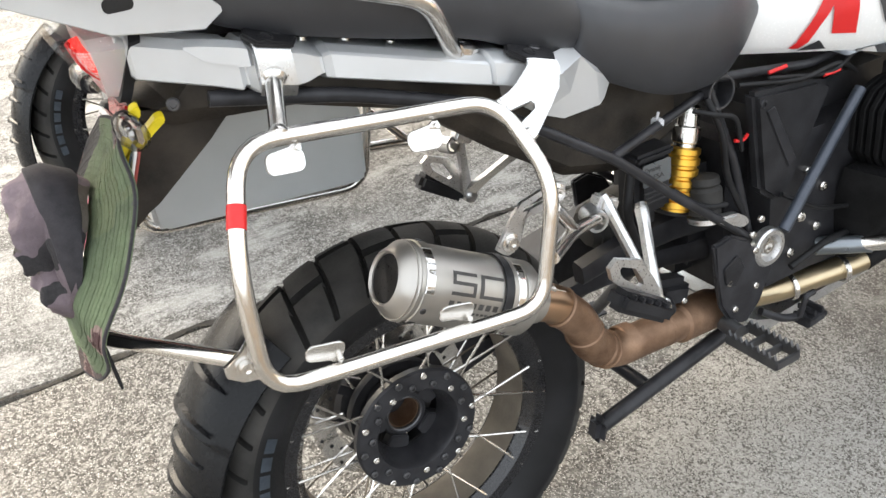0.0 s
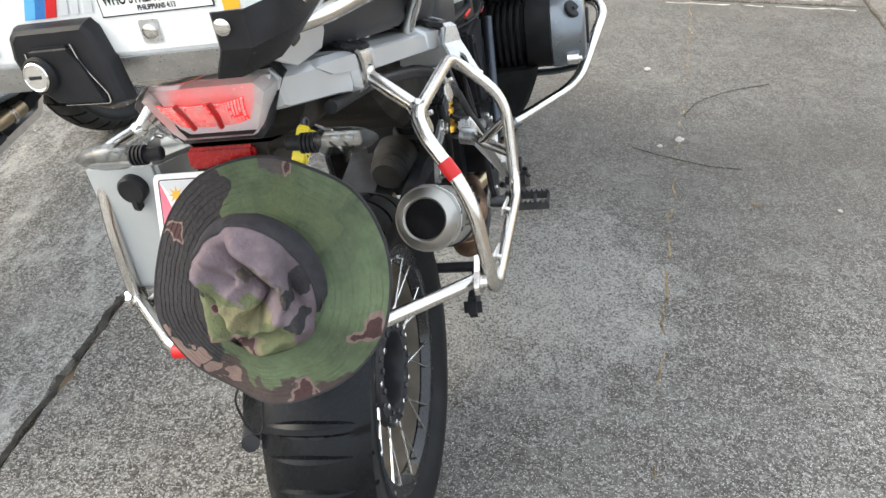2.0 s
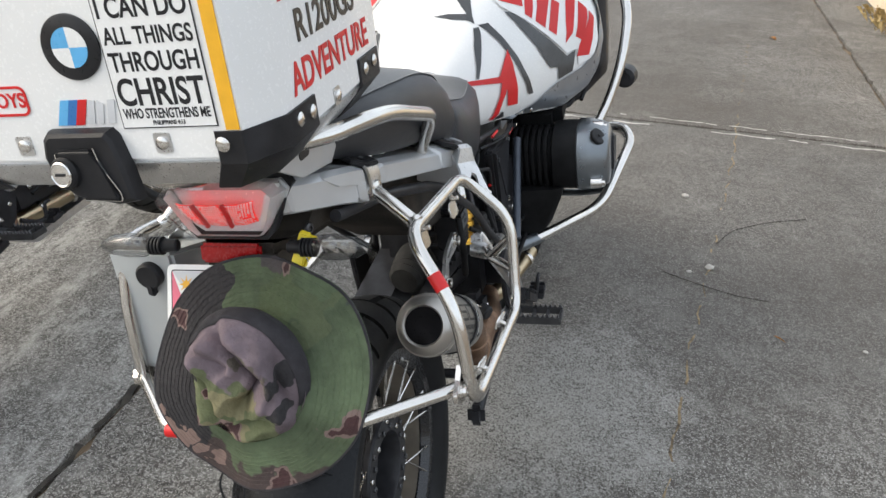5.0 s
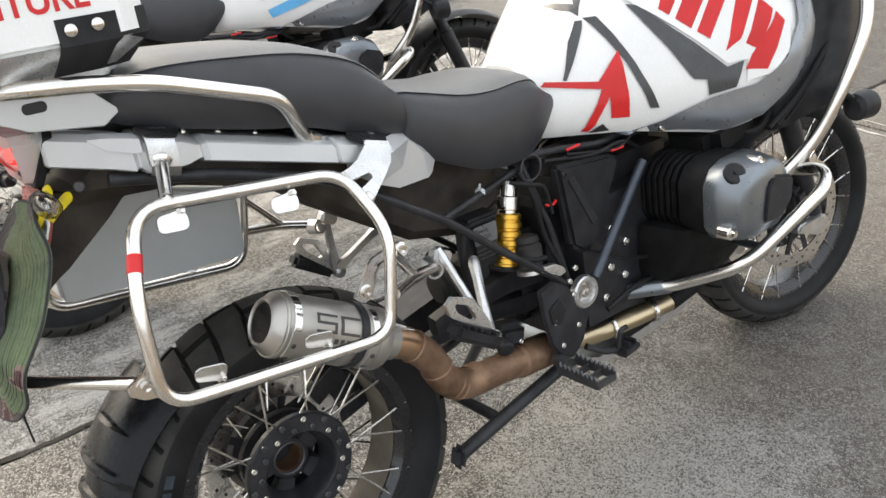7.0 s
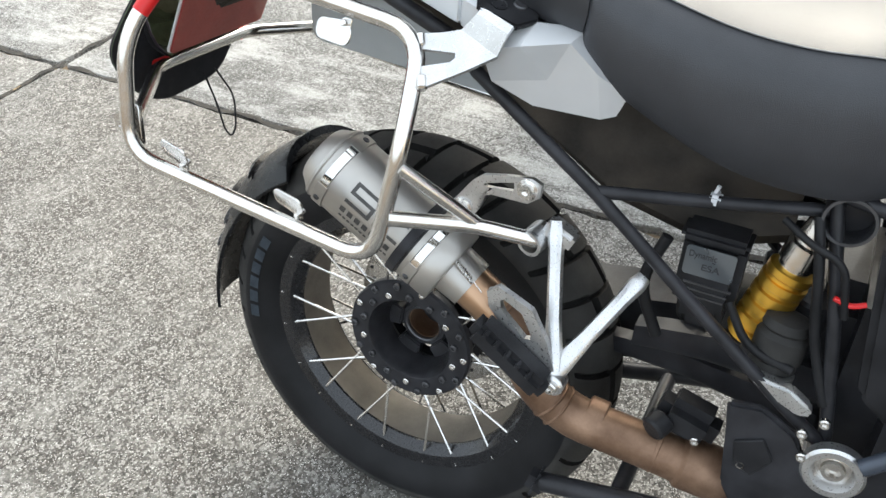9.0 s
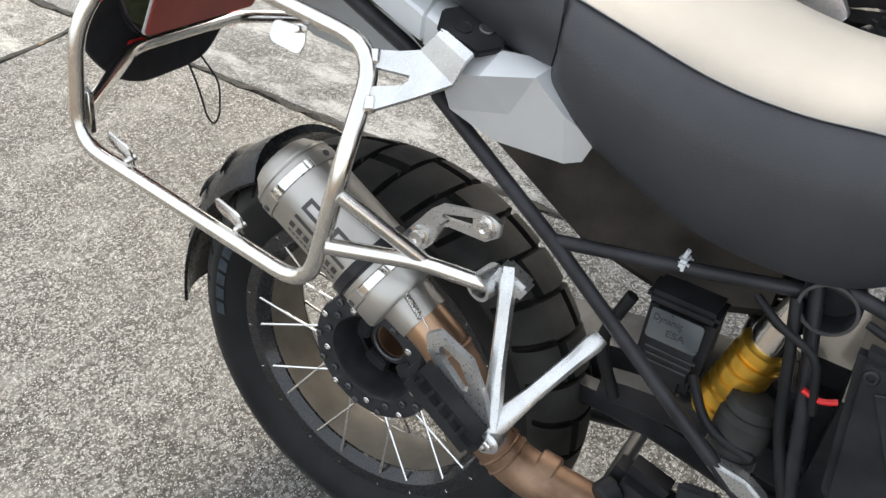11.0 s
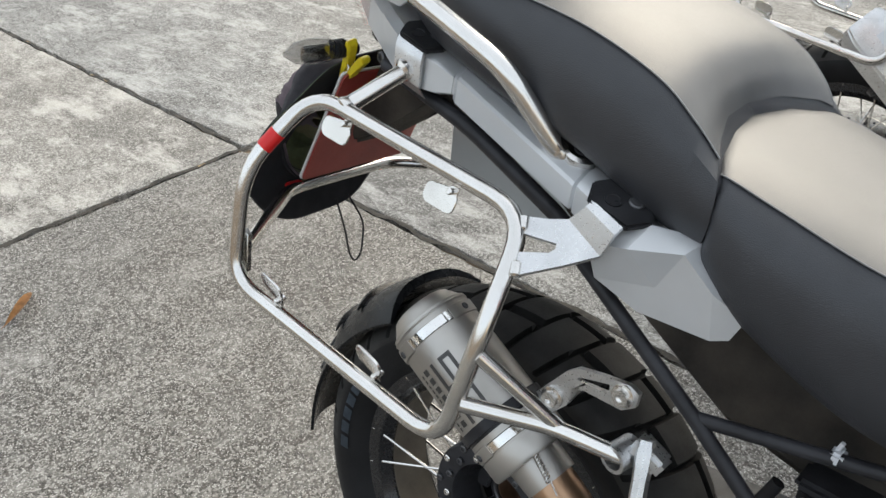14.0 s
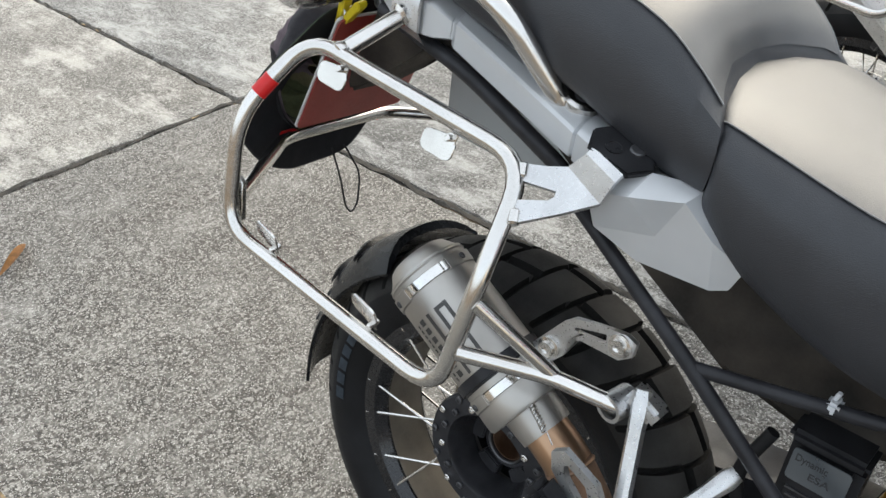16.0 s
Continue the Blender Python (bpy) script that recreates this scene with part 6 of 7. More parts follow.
    # ---- seats ----
    def seat(name, secs, label, material, top, tlab):
        outer, cap = [], []
        for x, zt, zb, w, wt, bow in secs:
            prof = [(-0.90, 0.0), (-0.955, 0.10), (-0.995, 0.34), (-1.0, 0.62), (-0.97, 0.84)]
            h = zt - 0.016 - zb

            def bowed(p):
                return (p[0] - bow * max(0.0, 1 - (p[1] / w) ** 2), p[1], p[2])

            left = [bowed((x, y * w, zb + z * h)) for y, z in prof]
            tp = [bowed(p) for p in ((x, -wt, zt - 0.016), (x, -wt * 0.85, zt - 0.008), (x, -wt * 0.45, zt - 0.001), (x, 0, zt), (x, wt * 0.45, zt - 0.001), (x, wt * 0.85, zt - 0.008), (x, wt, zt - 0.016))]
            outer.append(left + tp + [(p[0], -p[1], p[2]) for p in reversed(left)])
            cap.append([(p[0], p[1] * 1.0, p[2] + 0.0022) for p in tp])
        q = BM()
        loft(q, outer)
        ob = part(name, q, material, M, label, 40)
        q = BM()
        loft(q, cap, False, False)
        part("seat_top", q, top, ob, tlab, 180)
        q = BM()
        for sgn in (0, 6):
            tube(q, [c[sgn] for c in cap], 0.0008, 0, 6)
        part("seam", q, SEAM, ob, "stitched seam, pale for the highlight along it")
        return ob

    def smooth(keys, n=48):
        xs = [k[0] for k in keys]
        out = []
        for i in range(n):
            u = i / (n - 1) * (len(keys) - 1)
            j = min(int(u), len(keys) - 2)
            f = u - j
            k0, k1, k2, k3 = keys[max(0, j - 1)], keys[j], keys[j + 1], keys[min(len(keys) - 1, j + 2)]
            out.append([0.5 * (2 * b_ + (c - a) * f + (2 * a - 5 * b_ + 4 * c - d) * f * f + (3 * b_ - a - 3 * c + d) * f ** 3) for a, b_, c, d in zip(k0, k1, k2, k3)])
        return out

    seat("pillion_seat", smooth([(-0.185, 1.012, 1.0, 0.085, 0.07, 0), (-0.165, 1.052, 0.985, 0.112, 0.098, 0), (-0.10, 1.063, 0.965, 0.145, 0.130, 0), (0.0, 1.056, 0.94, 0.163, 0.148, 0), (0.09, 1.043, 0.92, 0.170, 0.154, 0), (0.17, 1.018, 0.89, 0.174, 0.156, 0.01), (0.215, 0.99, 0.875, 0.172, 0.153, 0.03), (0.248, 0.962, 0.868, 0.166, 0.144, 0.055)]),
         "dark grey vinyl pillion seat with a seamed grained top", VINYL, VINYL_SHEEN, "grained top panel, lighter for the sheen on the same vinyl")
    seat("rider_seat", smooth([(0.246, 0.935, 0.865, 0.160, 0.12, 0.055), (0.256, 0.951, 0.845, 0.170, 0.150, 0.052), (0.30, 0.940, 0.815, 0.174, 0.152, 0.025), (0.38, 0.917, 0.775, 0.168, 0.147, 0), (0.45, 0.908, 0.757, 0.158, 0.138, 0), (0.52, 0.908, 0.756, 0.146, 0.126, 0), (0.57, 0.898, 0.776, 0.132, 0.108, 0), (0.62, 0.865, 0.815, 0.108, 0.07, 0), (0.632, 0.845, 0.825, 0.09, 0.05, 0)]),
         "dark grey vinyl rider seat with a seamed grained top", VINYL, VINYL_SHEEN, "grained top panel, lighter for the sheen on the same vinyl")

    # ---- tank ----
    TS = [(0.585, 0.765, 0.905, 0.085), (0.62, 0.762, 0.93, 0.112), (0.68, 0.756, 0.985, 0.152), (0.75, 0.748, 1.045, 0.192), (0.84, 0.728, 1.10, 0.240), (0.93, 0.708, 1.13, 0.292), (0.99, 0.725, 1.14, 0.338), (1.04, 0.765, 1.13, 0.355), (1.10, 0.81, 1.11, 0.345), (1.17, 0.87, 1.09, 0.30), (1.23, 0.93, 1.07, 0.22)]
    SH = [(0.0, 1.0, 0), (0.34, 0.985, 0), (0.58, 0.93, 0), (0.74, 0.83, 0), (0.87, 0.66, 0), (0.965, 0.45, 0), (1.0, 0.25, 0), (0.97, 0.08, 0), (0.86, 0.0, 0), (0.4, -0.02, 0)]

    def tank_ring(x):
        for a, c in zip(TS, TS[1:]):
            if a[0] <= x <= c[0]:
                f = (x - a[0]) / (c[0] - a[0])
                _, zb, zt, w = [p + (q - p) * f for p, q in zip(a, c)]
                return zb, zt, w
        return TS[-1][1:] if x > 1 else TS[0][1:]

    def tank_y(x, z):
        zb, zt, w = tank_ring(min(max(x, 0.586), 1.229))
        h = (z - zb) / (zt - zb)
        for (y0, h0, _), (y1, h1, _) in zip(SH, SH[1:]):
            if h1 <= h <= h0:
                return w * (y0 + (y1 - y0) * (h - h0) / (h1 - h0))
        return w * (0.86 if h < 0 else 0.0)

    rings = []
    for i in range(40):
        x = 0.585 + (1.23 - 0.585) * i / 39
        zb, zt, w = tank_ring(x)
        half = [(y * w, zb + h * (zt - zb)) for y, h, _ in SH]
        rings.append([(x, y, z) for y, z in half] + [(x, -y, z) for y, z in reversed(half[1:])])
    b = BM()
    loft(b, rings)
    tank = part("fuel_tank", b, WHITE, M, "large white fuel tank with black and red graphics", 40)

    def decal(name, poly, material, lift=0.0015, label="", sides=(-1, 1)):
        for s in sides:
            q = BM()
            f = q.faces.new([q.verts.new((x, 0, z)) for x, z in poly])
            for i in range(1, 39):
                x = 0.585 + (1.23 - 0.585) * i / 39
                bmesh.ops.bisect_plane(q, geom=q.verts[:] + q.edges[:] + q.faces[:], plane_co=(x, 0, 0), plane_no=(1, 0, 0))
            z0, z1 = min(p[1] for p in poly), max(p[1] for p in poly)
            for i in range(1, 14):
                bmesh.ops.bisect_plane(q, geom=q.verts[:] + q.edges[:] + q.faces[:], plane_co=(0, 0, z0 + (z1 - z0) * i / 14), plane_no=(0, 0, 1))
            for v in q.verts:
                v.co.y = s * (tank_y(v.co.x, v.co.z) + lift)
            part(name, q, material, tank, label, 180)

    decal("tank_trim", [(0.745, 0.742), (0.80, 0.762), (0.88, 0.790), (0.955, 0.803), (1.005, 0.842), (1.038, 0.905), (1.044, 0.955), (1.035, 0.99), (1.085, 0.995), (1.118, 0.93), (1.105, 0.85), (1.055, 0.782), (1.0, 0.738), (0.93, 0.714), (0.84, 0.734)], TRIM, 0.0065, "silver-grey metallic trim along the lower edge")
    if first:
        decal("tank_red_stroke", [(0.605, 0.862), (0.612, 0.870), (0.692, 0.857), (0.735, 0.908), (0.740, 0.780), (0.708, 0.784), (0.706, 0.826), (0.674, 0.764), (0.660, 0.766), (0.696, 0.842)], RED, 0.0045, "red angular stroke")
        for pl in ([(0.693, 0.968), (0.702, 0.968), (0.690, 0.945), (0.645, 0.866), (0.640, 0.868), (0.668, 0.935)], [(0.704, 0.972), (0.722, 0.972), (0.793, 0.788), (0.777, 0.790), (0.740, 0.89)], [(0.772, 0.985), (0.790, 0.979), (0.828, 0.936), (0.913, 0.843), (0.941, 0.850), (0.926, 0.802), (0.879, 0.795), (0.876, 0.826), (0.853, 0.831), (0.789, 0.948)], [(0.675, 0.760), (0.693, 0.776), (0.713, 0.758)]):
            decal("tank_stroke", pl, DARKGREY, 0.004, "dark angular stroke")
        for pl in ([(0.694, 0.020), (0.700, 0.055), (0.712, 0.104), (0.702, 0.110), (0.690, 0.060)], [(0.744, 0.053), (0.770, 0.088), (0.712, 0.104), (0.704, 0.098)]):
            q = BM()
            q.faces.new([q.verts.new((x, -y, 0)) for x, y in pl])
            for i in range(1, 12):
                bmesh.ops.bisect_plane(q, geom=q.verts[:] + q.edges[:] + q.faces[:], plane_co=(0.68 + 0.008 * i, 0, 0), plane_no=(1, 0, 0))
                bmesh.ops.bisect_plane(q, geom=q.verts[:] + q.edges[:] + q.faces[:], plane_co=(0, -0.01 * i, 0), plane_no=(0, 1, 0))
            for v in q.verts:
                zb, zt, w = tank_ring(v.co.x)
                r_ = -v.co.y / w
                h = next(h0 + (h1 - h0) * (r_ - y0) / (y1 - y0) for (y0, h0, _), (y1, h1, _) in zip(SH, SH[1:]) if y0 <= r_ <= y1)
                v.co.z = zb + h * (zt - zb) + 0.0025
            part("tank_stroke", q, DARKGREY, tank, "dark angular stroke", 180)
        decal("tank_outline", [(0.766, 1.033), (0.80, 1.06), (0.866, 1.037), (0.902, 0.998), (0.97, 0.998), (1.023, 0.911), (1.016, 0.858), (0.976, 0.818), (0.942, 0.812), (0.945, 0.852), (0.913, 0.850), (0.841, 0.928), (0.768, 0.998)], WHITE, 0.005)
        for pl in ([(0.772, 1.028), (0.80, 1.052), (0.846, 1.032), (0.822, 0.984), (0.776, 1.008)], [(0.853, 1.025), (0.872, 1.012), (0.832, 0.954), (0.817, 0.968)], [(0.880, 1.005), (0.906, 0.986), (0.862, 0.924), (0.840, 0.946)], [(0.912, 0.981), (0.932, 0.966), (0.888, 0.900), (0.870, 0.917)],
                   [(0.957, 0.990), (0.975, 0.968), (0.938, 0.890), (0.912, 0.873)], [(0.980, 0.96), (0.996, 0.937), (0.962, 0.868), (0.945, 0.882)], [(1.000, 0.932), (1.012, 0.912), (0.972, 0.829), (0.940, 0.834), (0.952, 0.86)]):
            decal("tank_red_mark", pl, RED, 0.006, "bold red block mark")
    else:
        for pl, m_ in (([(0.70, 0.92), (0.98, 0.995), (0.99, 0.97), (0.71, 0.89)], LIGHTBLUE), ([(0.70, 0.86), (1.0, 0.945), (1.0, 0.915), (0.71, 0.83)], BLUE), ([(0.72, 0.80), (0.99, 0.885), (0.98, 0.85), (0.73, 0.775)], LIGHTBLUE), ([(0.80, 1.03), (0.86, 1.035), (0.87, 1.0), (0.81, 0.99)], RED), ([(0.90, 1.03), (0.96, 1.03), (0.97, 1.0), (0.91, 1.0)], RED)):
            decal("tank_stripe", pl, m_, 0.004, "blue stripe")
    decal("tank_pad", [(0.800, 1.062), (0.86, 1.044), (0.91, 1.020), (0.945, 0.995), (0.975, 0.972), (1.005, 0.985), (1.05, 0.975), (1.085, 0.945), (1.11, 0.93), (1.125, 1.0), (1.10, 1.055), (1.02, 1.105), (0.93, 1.112), (0.85, 1.088)], PLASTIC, 0.007, "black tank top panel")
    for s in (1, -1):
        b = BM()
        lathe(b, [(0, 0.032), (0.004, 0.032), (0.006, 0.029), (0.006, 0)], (1.075, -s * 0.335, 0.985), (-0.45, -s, 0.3), 28)
        rd = part("roundel", b, INK, tank, "round black badge with a blue and white middle")
        b = BM()
        lathe(b, [(0.0061, 0.021), (0.007, 0.021), (0.007, 0)], (1.075, -s * 0.335, 0.985), (-0.45, -s, 0.3), 24)
        part("badge_middle", b, LIGHTBLUE, rd)
        b = BM()
        bolt(b, (0.808, -s * (tank_y(0.808, 0.745) + 0.002), 0.745), (0, -s, 0), 0.008)
        part("screw", b, STEEL, tank)
        b = BM()
        face_ = [(1.06, 0.74), (1.10, 0.80), (1.11, 0.90), (1.10, 1.0), (1.16, 1.07), (1.26, 1.06), (1.325, 0.90), (1.315, 0.83), (1.27, 0.765), (1.17, 0.69), (1.08, 0.675)]
        loft(b, [[(1.25 + (x - 1.25) * k, -s * y, 0.90 + (z - 0.90) * k2) for x, z in face_] for y, k, k2 in ((0.14, 1.0, 1.0), (0.27, 1.0, 1.0), (0.29, 0.92, 0.97), (0.352, 0.34, 0.78), (0.356, 0.24, 0.70))])
        part("radiator_shroud", b, BLACK, M, "black plastic radiator shroud", 40)
        b = BM()
        box(b, (0.965, -s * 0.20, 0.705), (0.16, 0.13, 0.085), 0.025, pose(0, 0, 0, 0, -12, 0))
        part("throttle_body", b, MATTBLACK, M, "black throttle body under the tank")
        for k_ in range(3):
            b = BM()
            tube(b, [(1.02 + 0.03 * k_, -s * 0.30, 0.70), (1.10 + 0.03 * k_, -s * 0.325, 0.76 + 0.01 * k_), (1.20 + 0.02 * k_, -s * 0.335, 0.86), (1.25 + 0.015 * k_, -s * 0.31, 0.98), (1.24, -s * 0.26, 1.08)], 0.0055 - 0.001 * k_, 0.05, 8)
            part("cable", b, HOSE, M, "black control cable")

    # ---- fork, front mudguard, handlebar ----
    for s in (1, -1):
        b = BM()
        tube(b, [(1.52, -s * 0.105, 0.31), (1.40, -s * 0.105, 0.62)], 0.026, 0, 18)
        fk = part("fork_leg", b, BLACK, M, "black telescopic fork leg")
        b = BM()
        tube(b, [(1.40, -s * 0.105, 0.62), (1.27, -s * 0.105, 0.98)], 0.021, 0, 18)
        part("stanchion", b, BLACK, fk)
        b = BM()
        box(b, (1.45, -s * 0.10, 0.37), (0.05, 0.05, 0.10), 0.012, pose(0, 0, 0, 0, -20, 0))
        part("brake_caliper", b, BLACK, fk)
        b = BM()
        prism(b, [(1.52, 0.33), (1.545, 0.30), (1.50, 0.275), (1.39, 0.315), (1.40, 0.335), (1.48, 0.325)], -s * 0.11, -s * 0.145, None, 0.006)
        part("axle_clamp", b, ALU, fk, "pale cast axle clamp")
        b = BM()
        tube(b, [(1.17, -s * 0.03, 1.16), (1.15, -s * 0.14, 1.20), (1.07, -s * 0.34, 1.24), (1.03, -s * 0.46, 1.235)], 0.011, 0.05, 12)
        hb = part("handlebar", b, STEEL, M, "steel handlebar")
        b = BM()
        rod(b, (1.055, -s * 0.37, 1.239), (1.03, -s * 0.49, 1.233), 0.017, 16, None, 0.003)
        part("grip", b, RUBBER, hb, "black rubber grip")
        b = BM()
        prism(b, [(-0.06, -0.05), (0.05, -0.05), (0.07, 0.02), (0.03, 0.05), (-0.06, 0.04)], 0, 0.004, ((1.11, -s * 0.40, 1.22), (0.35, -s * 0.9, 0), (0, 0, 1), (1, 0, 0)), 0.001, 1)
        part("hand_guard", b, PLASTIC, hb, "black hand guard")
    b = BM()
    rings = []
    for i in range(13):
        a = radians(40 + 110 * i / 12)
        rings.append([(1.515 + r * math.cos(a), y, 0.323 + r * math.sin(a)) for y, r in ((-0.075, 0.335), (-0.05, 0.352), (0, 0.358), (0.05, 0.352), (0.075, 0.335), (0.05, 0.347), (0, 0.353), (-0.05, 0.347))])
    loft(b, rings)
    part("front_mudguard", b, PLASTIC, M, "black front mudguard")
    b = BM()
    box(b, (1.36, 0, 0.98), (0.16, 0.30, 0.20), 0.05)
    box(b, (1.24, 0, 0.88), (0.20, 0.34, 0.22), 0.04)
    part("front_fairing", b, PLASTIC, M, "black front fairing")
    return M




bike = build_motorcycle(BIKE, "white adventure motorcycle with steel pannier racks leaning on its side stand")
other = build_motorcycle(pose(-0.023, 1.32, 0.0, 0, 0, -1.4) @ pose(0, 0, 0, -11.0, 0, 0), "second adventure motorcycle with blue tank stripes parked alongside", False)

# ---- top case on the tail ----
def build_top_case():
    C = thing("top_case", "white boxy aluminium top case with black corners and printed stickers", "top case", BIKE)
    plan = [(-0.478, -0.160), (-0.432, -0.184), (-0.150, -0.184), (-0.115, -0.16), (-0.115, 0.19), (-0.150, 0.214), (-0.432, 0.214), (-0.478, 0.19)]
    cx, cy = -0.30, 0.015
    b = BM()
    loft(b, [[(x, y, z) for x, y in plan] for z in (1.098, 1.365)])
    bmesh.ops.bevel(b, geom=[e for e in b.edges if abs(e.verts[0].co.z - e.verts[1].co.z) < 0.01], offset=0.006, segments=2, affect="EDGES")
    part("shell", b, WHITE, C, "white painted shell")
    b = BM()
    loft(b, [[(cx + (x - cx) * k, cy + (y - cy) * k, z) for x, y in plan] for k, z in ((0.86, 1.068), (0.97, 1.090), (0.995, 1.099))])
    part("base_pan", b, ALU, C, "bare aluminium base pan")
    b = BM()
    loft(b, [[(cx + (x - cx) * k, cy + (y - cy) * k, z) for x, y in plan] for k, z in ((1.012, 1.352), (1.012, 1.378), (0.98, 1.392))])
    part("lid", b, WHITE, C, "white lid")
    # black corner pieces with bolts
    for sx, sy in ((-1, -1), (1, -1), (-1, 1), (1, 1)):
        X = -0.478 if sx < 0 else -0.115
        Yc = -0.184 if sy < 0 else 0.214
        xs = (X, X - sx * 0.046, X - sx * 0.112)
        b = BM()
        pts = [(X + sx * 0.003, Yc - sy * 0.052), (X + sx * 0.003, Yc - sy * 0.024), (xs[1], Yc + sy * 0.003), (xs[2], Yc + sy * 0.003)]
        low = [(x + (cx - x) * 0.14, y + (cy - y) * 0.16) for x, y in pts]
        outer = [[(x, y, z) for x, y in pts] for z in (1.130, 1.098)] + [[(x, y, 1.064) for x, y in low]]
        ring = [r + [(p[0] + (cx - p[0]) * 0.02, p[1] + (cy - p[1]) * 0.02, p[2]) for p in reversed(r)] for r in outer]
        loft(b, ring)
        cp = part("corner_guard", b, PLASTIC, C, "black corner guard")
        for o, ax in (((X + sx * 0.003, Yc - sy * 0.045, 1.118), (sx, 0, 0)), ((xs[1] - sx * 0.02, Yc + sy * 0.003, 1.118), (0, sy, 0)), ((xs[1] - sx * 0.052, Yc + sy * 0.003, 1.116), (0, sy, 0))):
            b = BM()
            lathe(b, [(0, 0.0075), (0.002, 0.0075), (0.004, 0.004), (0.004, 0)], o, ax, 14)
            part("rivet", b, STEEL, cp)
    for o, ax in (((-0.478, -0.074, 1.120), (-1, 0, 0)), ((-0.478, 0.083, 1.120), (-1, 0, 0)), ((-0.303, -0.184, 1.110), (0, -1, 0))):
        b = BM()
        f3 = (V(o), V((0, 1, 0)) if ax[0] else V((1, 0, 0)), V((0, 0, 1)), V(ax))
        prism(b, rounded(0.018, 0.020, 0.002, 2), 0, 0.001, f3)
        cl = part("rivet_plate", b, ALU, C)
        b = BM()
        lathe(b, [(0.001, 0.0065), (0.003, 0.0065), (0.0045, 0.004), (0.0045, 0)], o, ax, 14)
        part("rivet", b, STEEL, cl)
    # lock
    f4 = ((-0.478, 0, 0), (0, 1, 0), (0, 0, 1), (-1, 0, 0))
    b = BM()
    body_ = [(-0.040, 1.064), (-0.018, 1.060), (0.030, 1.068), (0.050, 1.088), (0.055, 1.112), (0.051, 1.131), (0.045, 1.137), (-0.024, 1.137), (-0.030, 1.130), (-0.036, 1.100)]
    mid_ = V((0.008, 1.102))
    loft(b, [[(-0.477 - d, *(mid_ + (V(p) - mid_) * k)) for p in body_] for d, k in ((0, 1.0), (0.008, 1.0), (0.014, 0.95), (0.017, 0.86))])
    lk = part("lock_body", b, PLASTIC, C, "chunky black lock housing", 30)
    b = BM()
    flap_ = [(0.034, 1.121), (-0.006, 1.121), (-0.009, 1.104), (-0.024, 1.074), (-0.023, 1.068), (0.020, 1.070), (0.028, 1.084), (0.037, 1.096)]
    prism(b, flap_, 0.014, 0.0215, f4, 0.004, 3)
    part("lock_flap", b, PLASTIC, lk, "black key flap")
    b = BM()
    tube(b, [(-0.4955, 0.037, 1.117), (-0.4955, 0.0385, 1.100), (-0.4955, 0.034, 1.088)], 0.0008, 0.004, 6)
    tube(b, [(-0.4955, -0.0075, 1.122), (-0.4955, -0.0105, 1.104), (-0.4955, -0.0255, 1.075), (-0.4955, -0.0245, 1.067), (-0.4955, 0.018, 1.0685)], 0.0009, 0.003, 6)
    part("flap_edge", b, CHROME, lk, "thin bright edge of the flap")
    b = BM()
    lathe(b, [(0, 0.0165), (0.006, 0.0165), (0.009, 0.0145), (0.009, 0)], (-0.496, 0.027, 1.098), (-1, 0.1, 0.1), 28)
    part("barrel_socket", b, PLASTIC, lk)
    b = BM()
    lathe(b, [(0.008, 0.0128), (0.0105, 0.0128), (0.0115, 0.0115), (0.0107, 0.0105), (0.0107, 0)], (-0.496, 0.027, 1.098), (-1, 0.1, 0.1), 28)
    part("lock_barrel", b, CHROME, lk, "bright lock barrel")
    b = BM()
    box(b, (-0.5068, 0.028, 1.0992), (0.001, 0.012, 0.003), 0)
    part("keyhole", b, INK, lk)
    # rack plate between case and tail
    b = BM()
    prism(b, [(-0.37, -0.06), (-0.34, -0.085), (-0.16, -0.10), (-0.12, -0.06), (-0.12, 0.06), (-0.16, 0.10), (-0.34, 0.085), (-0.37, 0.06)], 1.050, 1.066, ((0, 0, 0), (1, 0, 0), (0, 1, 0), (0, 0, 1)), 0.004)
    prism(b, [(-0.25, -0.045), (-0.20, -0.06), (-0.16, -0.045), (-0.16, 0.045), (-0.20, 0.06), (-0.25, 0.045)], 1.012, 1.07, ((0, 0, 0), (1, 0, 0), (0, 1, 0), (0, 0, 1)), 0.004)
    part("rack_plate", b, ALU, C, "pale aluminium carrier plate")
    b = BM()
    lathe(b, [(0, 0.062), (0.010, 0.060), (0.020, 0.052), (0.027, 0.036), (0.030, 0.016), (0.030, 0)], (-0.372, -0.028, 1.070), (0, 0, -1), 40)
    part("turntable", b, STEEL, C, "round polished boss under the base")
    # prints: rear face
    R_ = ((-0.4785, 0, 0), (0, -1, 0), (0, 0, 1), (-1, 0, 0))

    def rear_print(name, poly, material, lift=0.0006, label=""):
        b = BM()
        prism(b, [(-y, z) for y, z in poly], 0.0, lift, R_)
        return part(name, b, material, C, label)

    rear_print("reflective_strip", [(-0.144, 1.131), (-0.158, 1.131), (-0.158, 1.35), (-0.144, 1.35)], YELLOW, 0.0008, "amber yellow reflective strip")
    for y0, m_ in ((0.036, LIGHTBLUE), (0.026, BLUE), (0.016, RED)):
        rear_print("stripe_mark", [(y0, 1.140), (y0 - 0.010, 1.140), (y0 - 0.020, 1.165), (y0 - 0.010, 1.165)], m_, 0.0008, "slanted colour stripe")
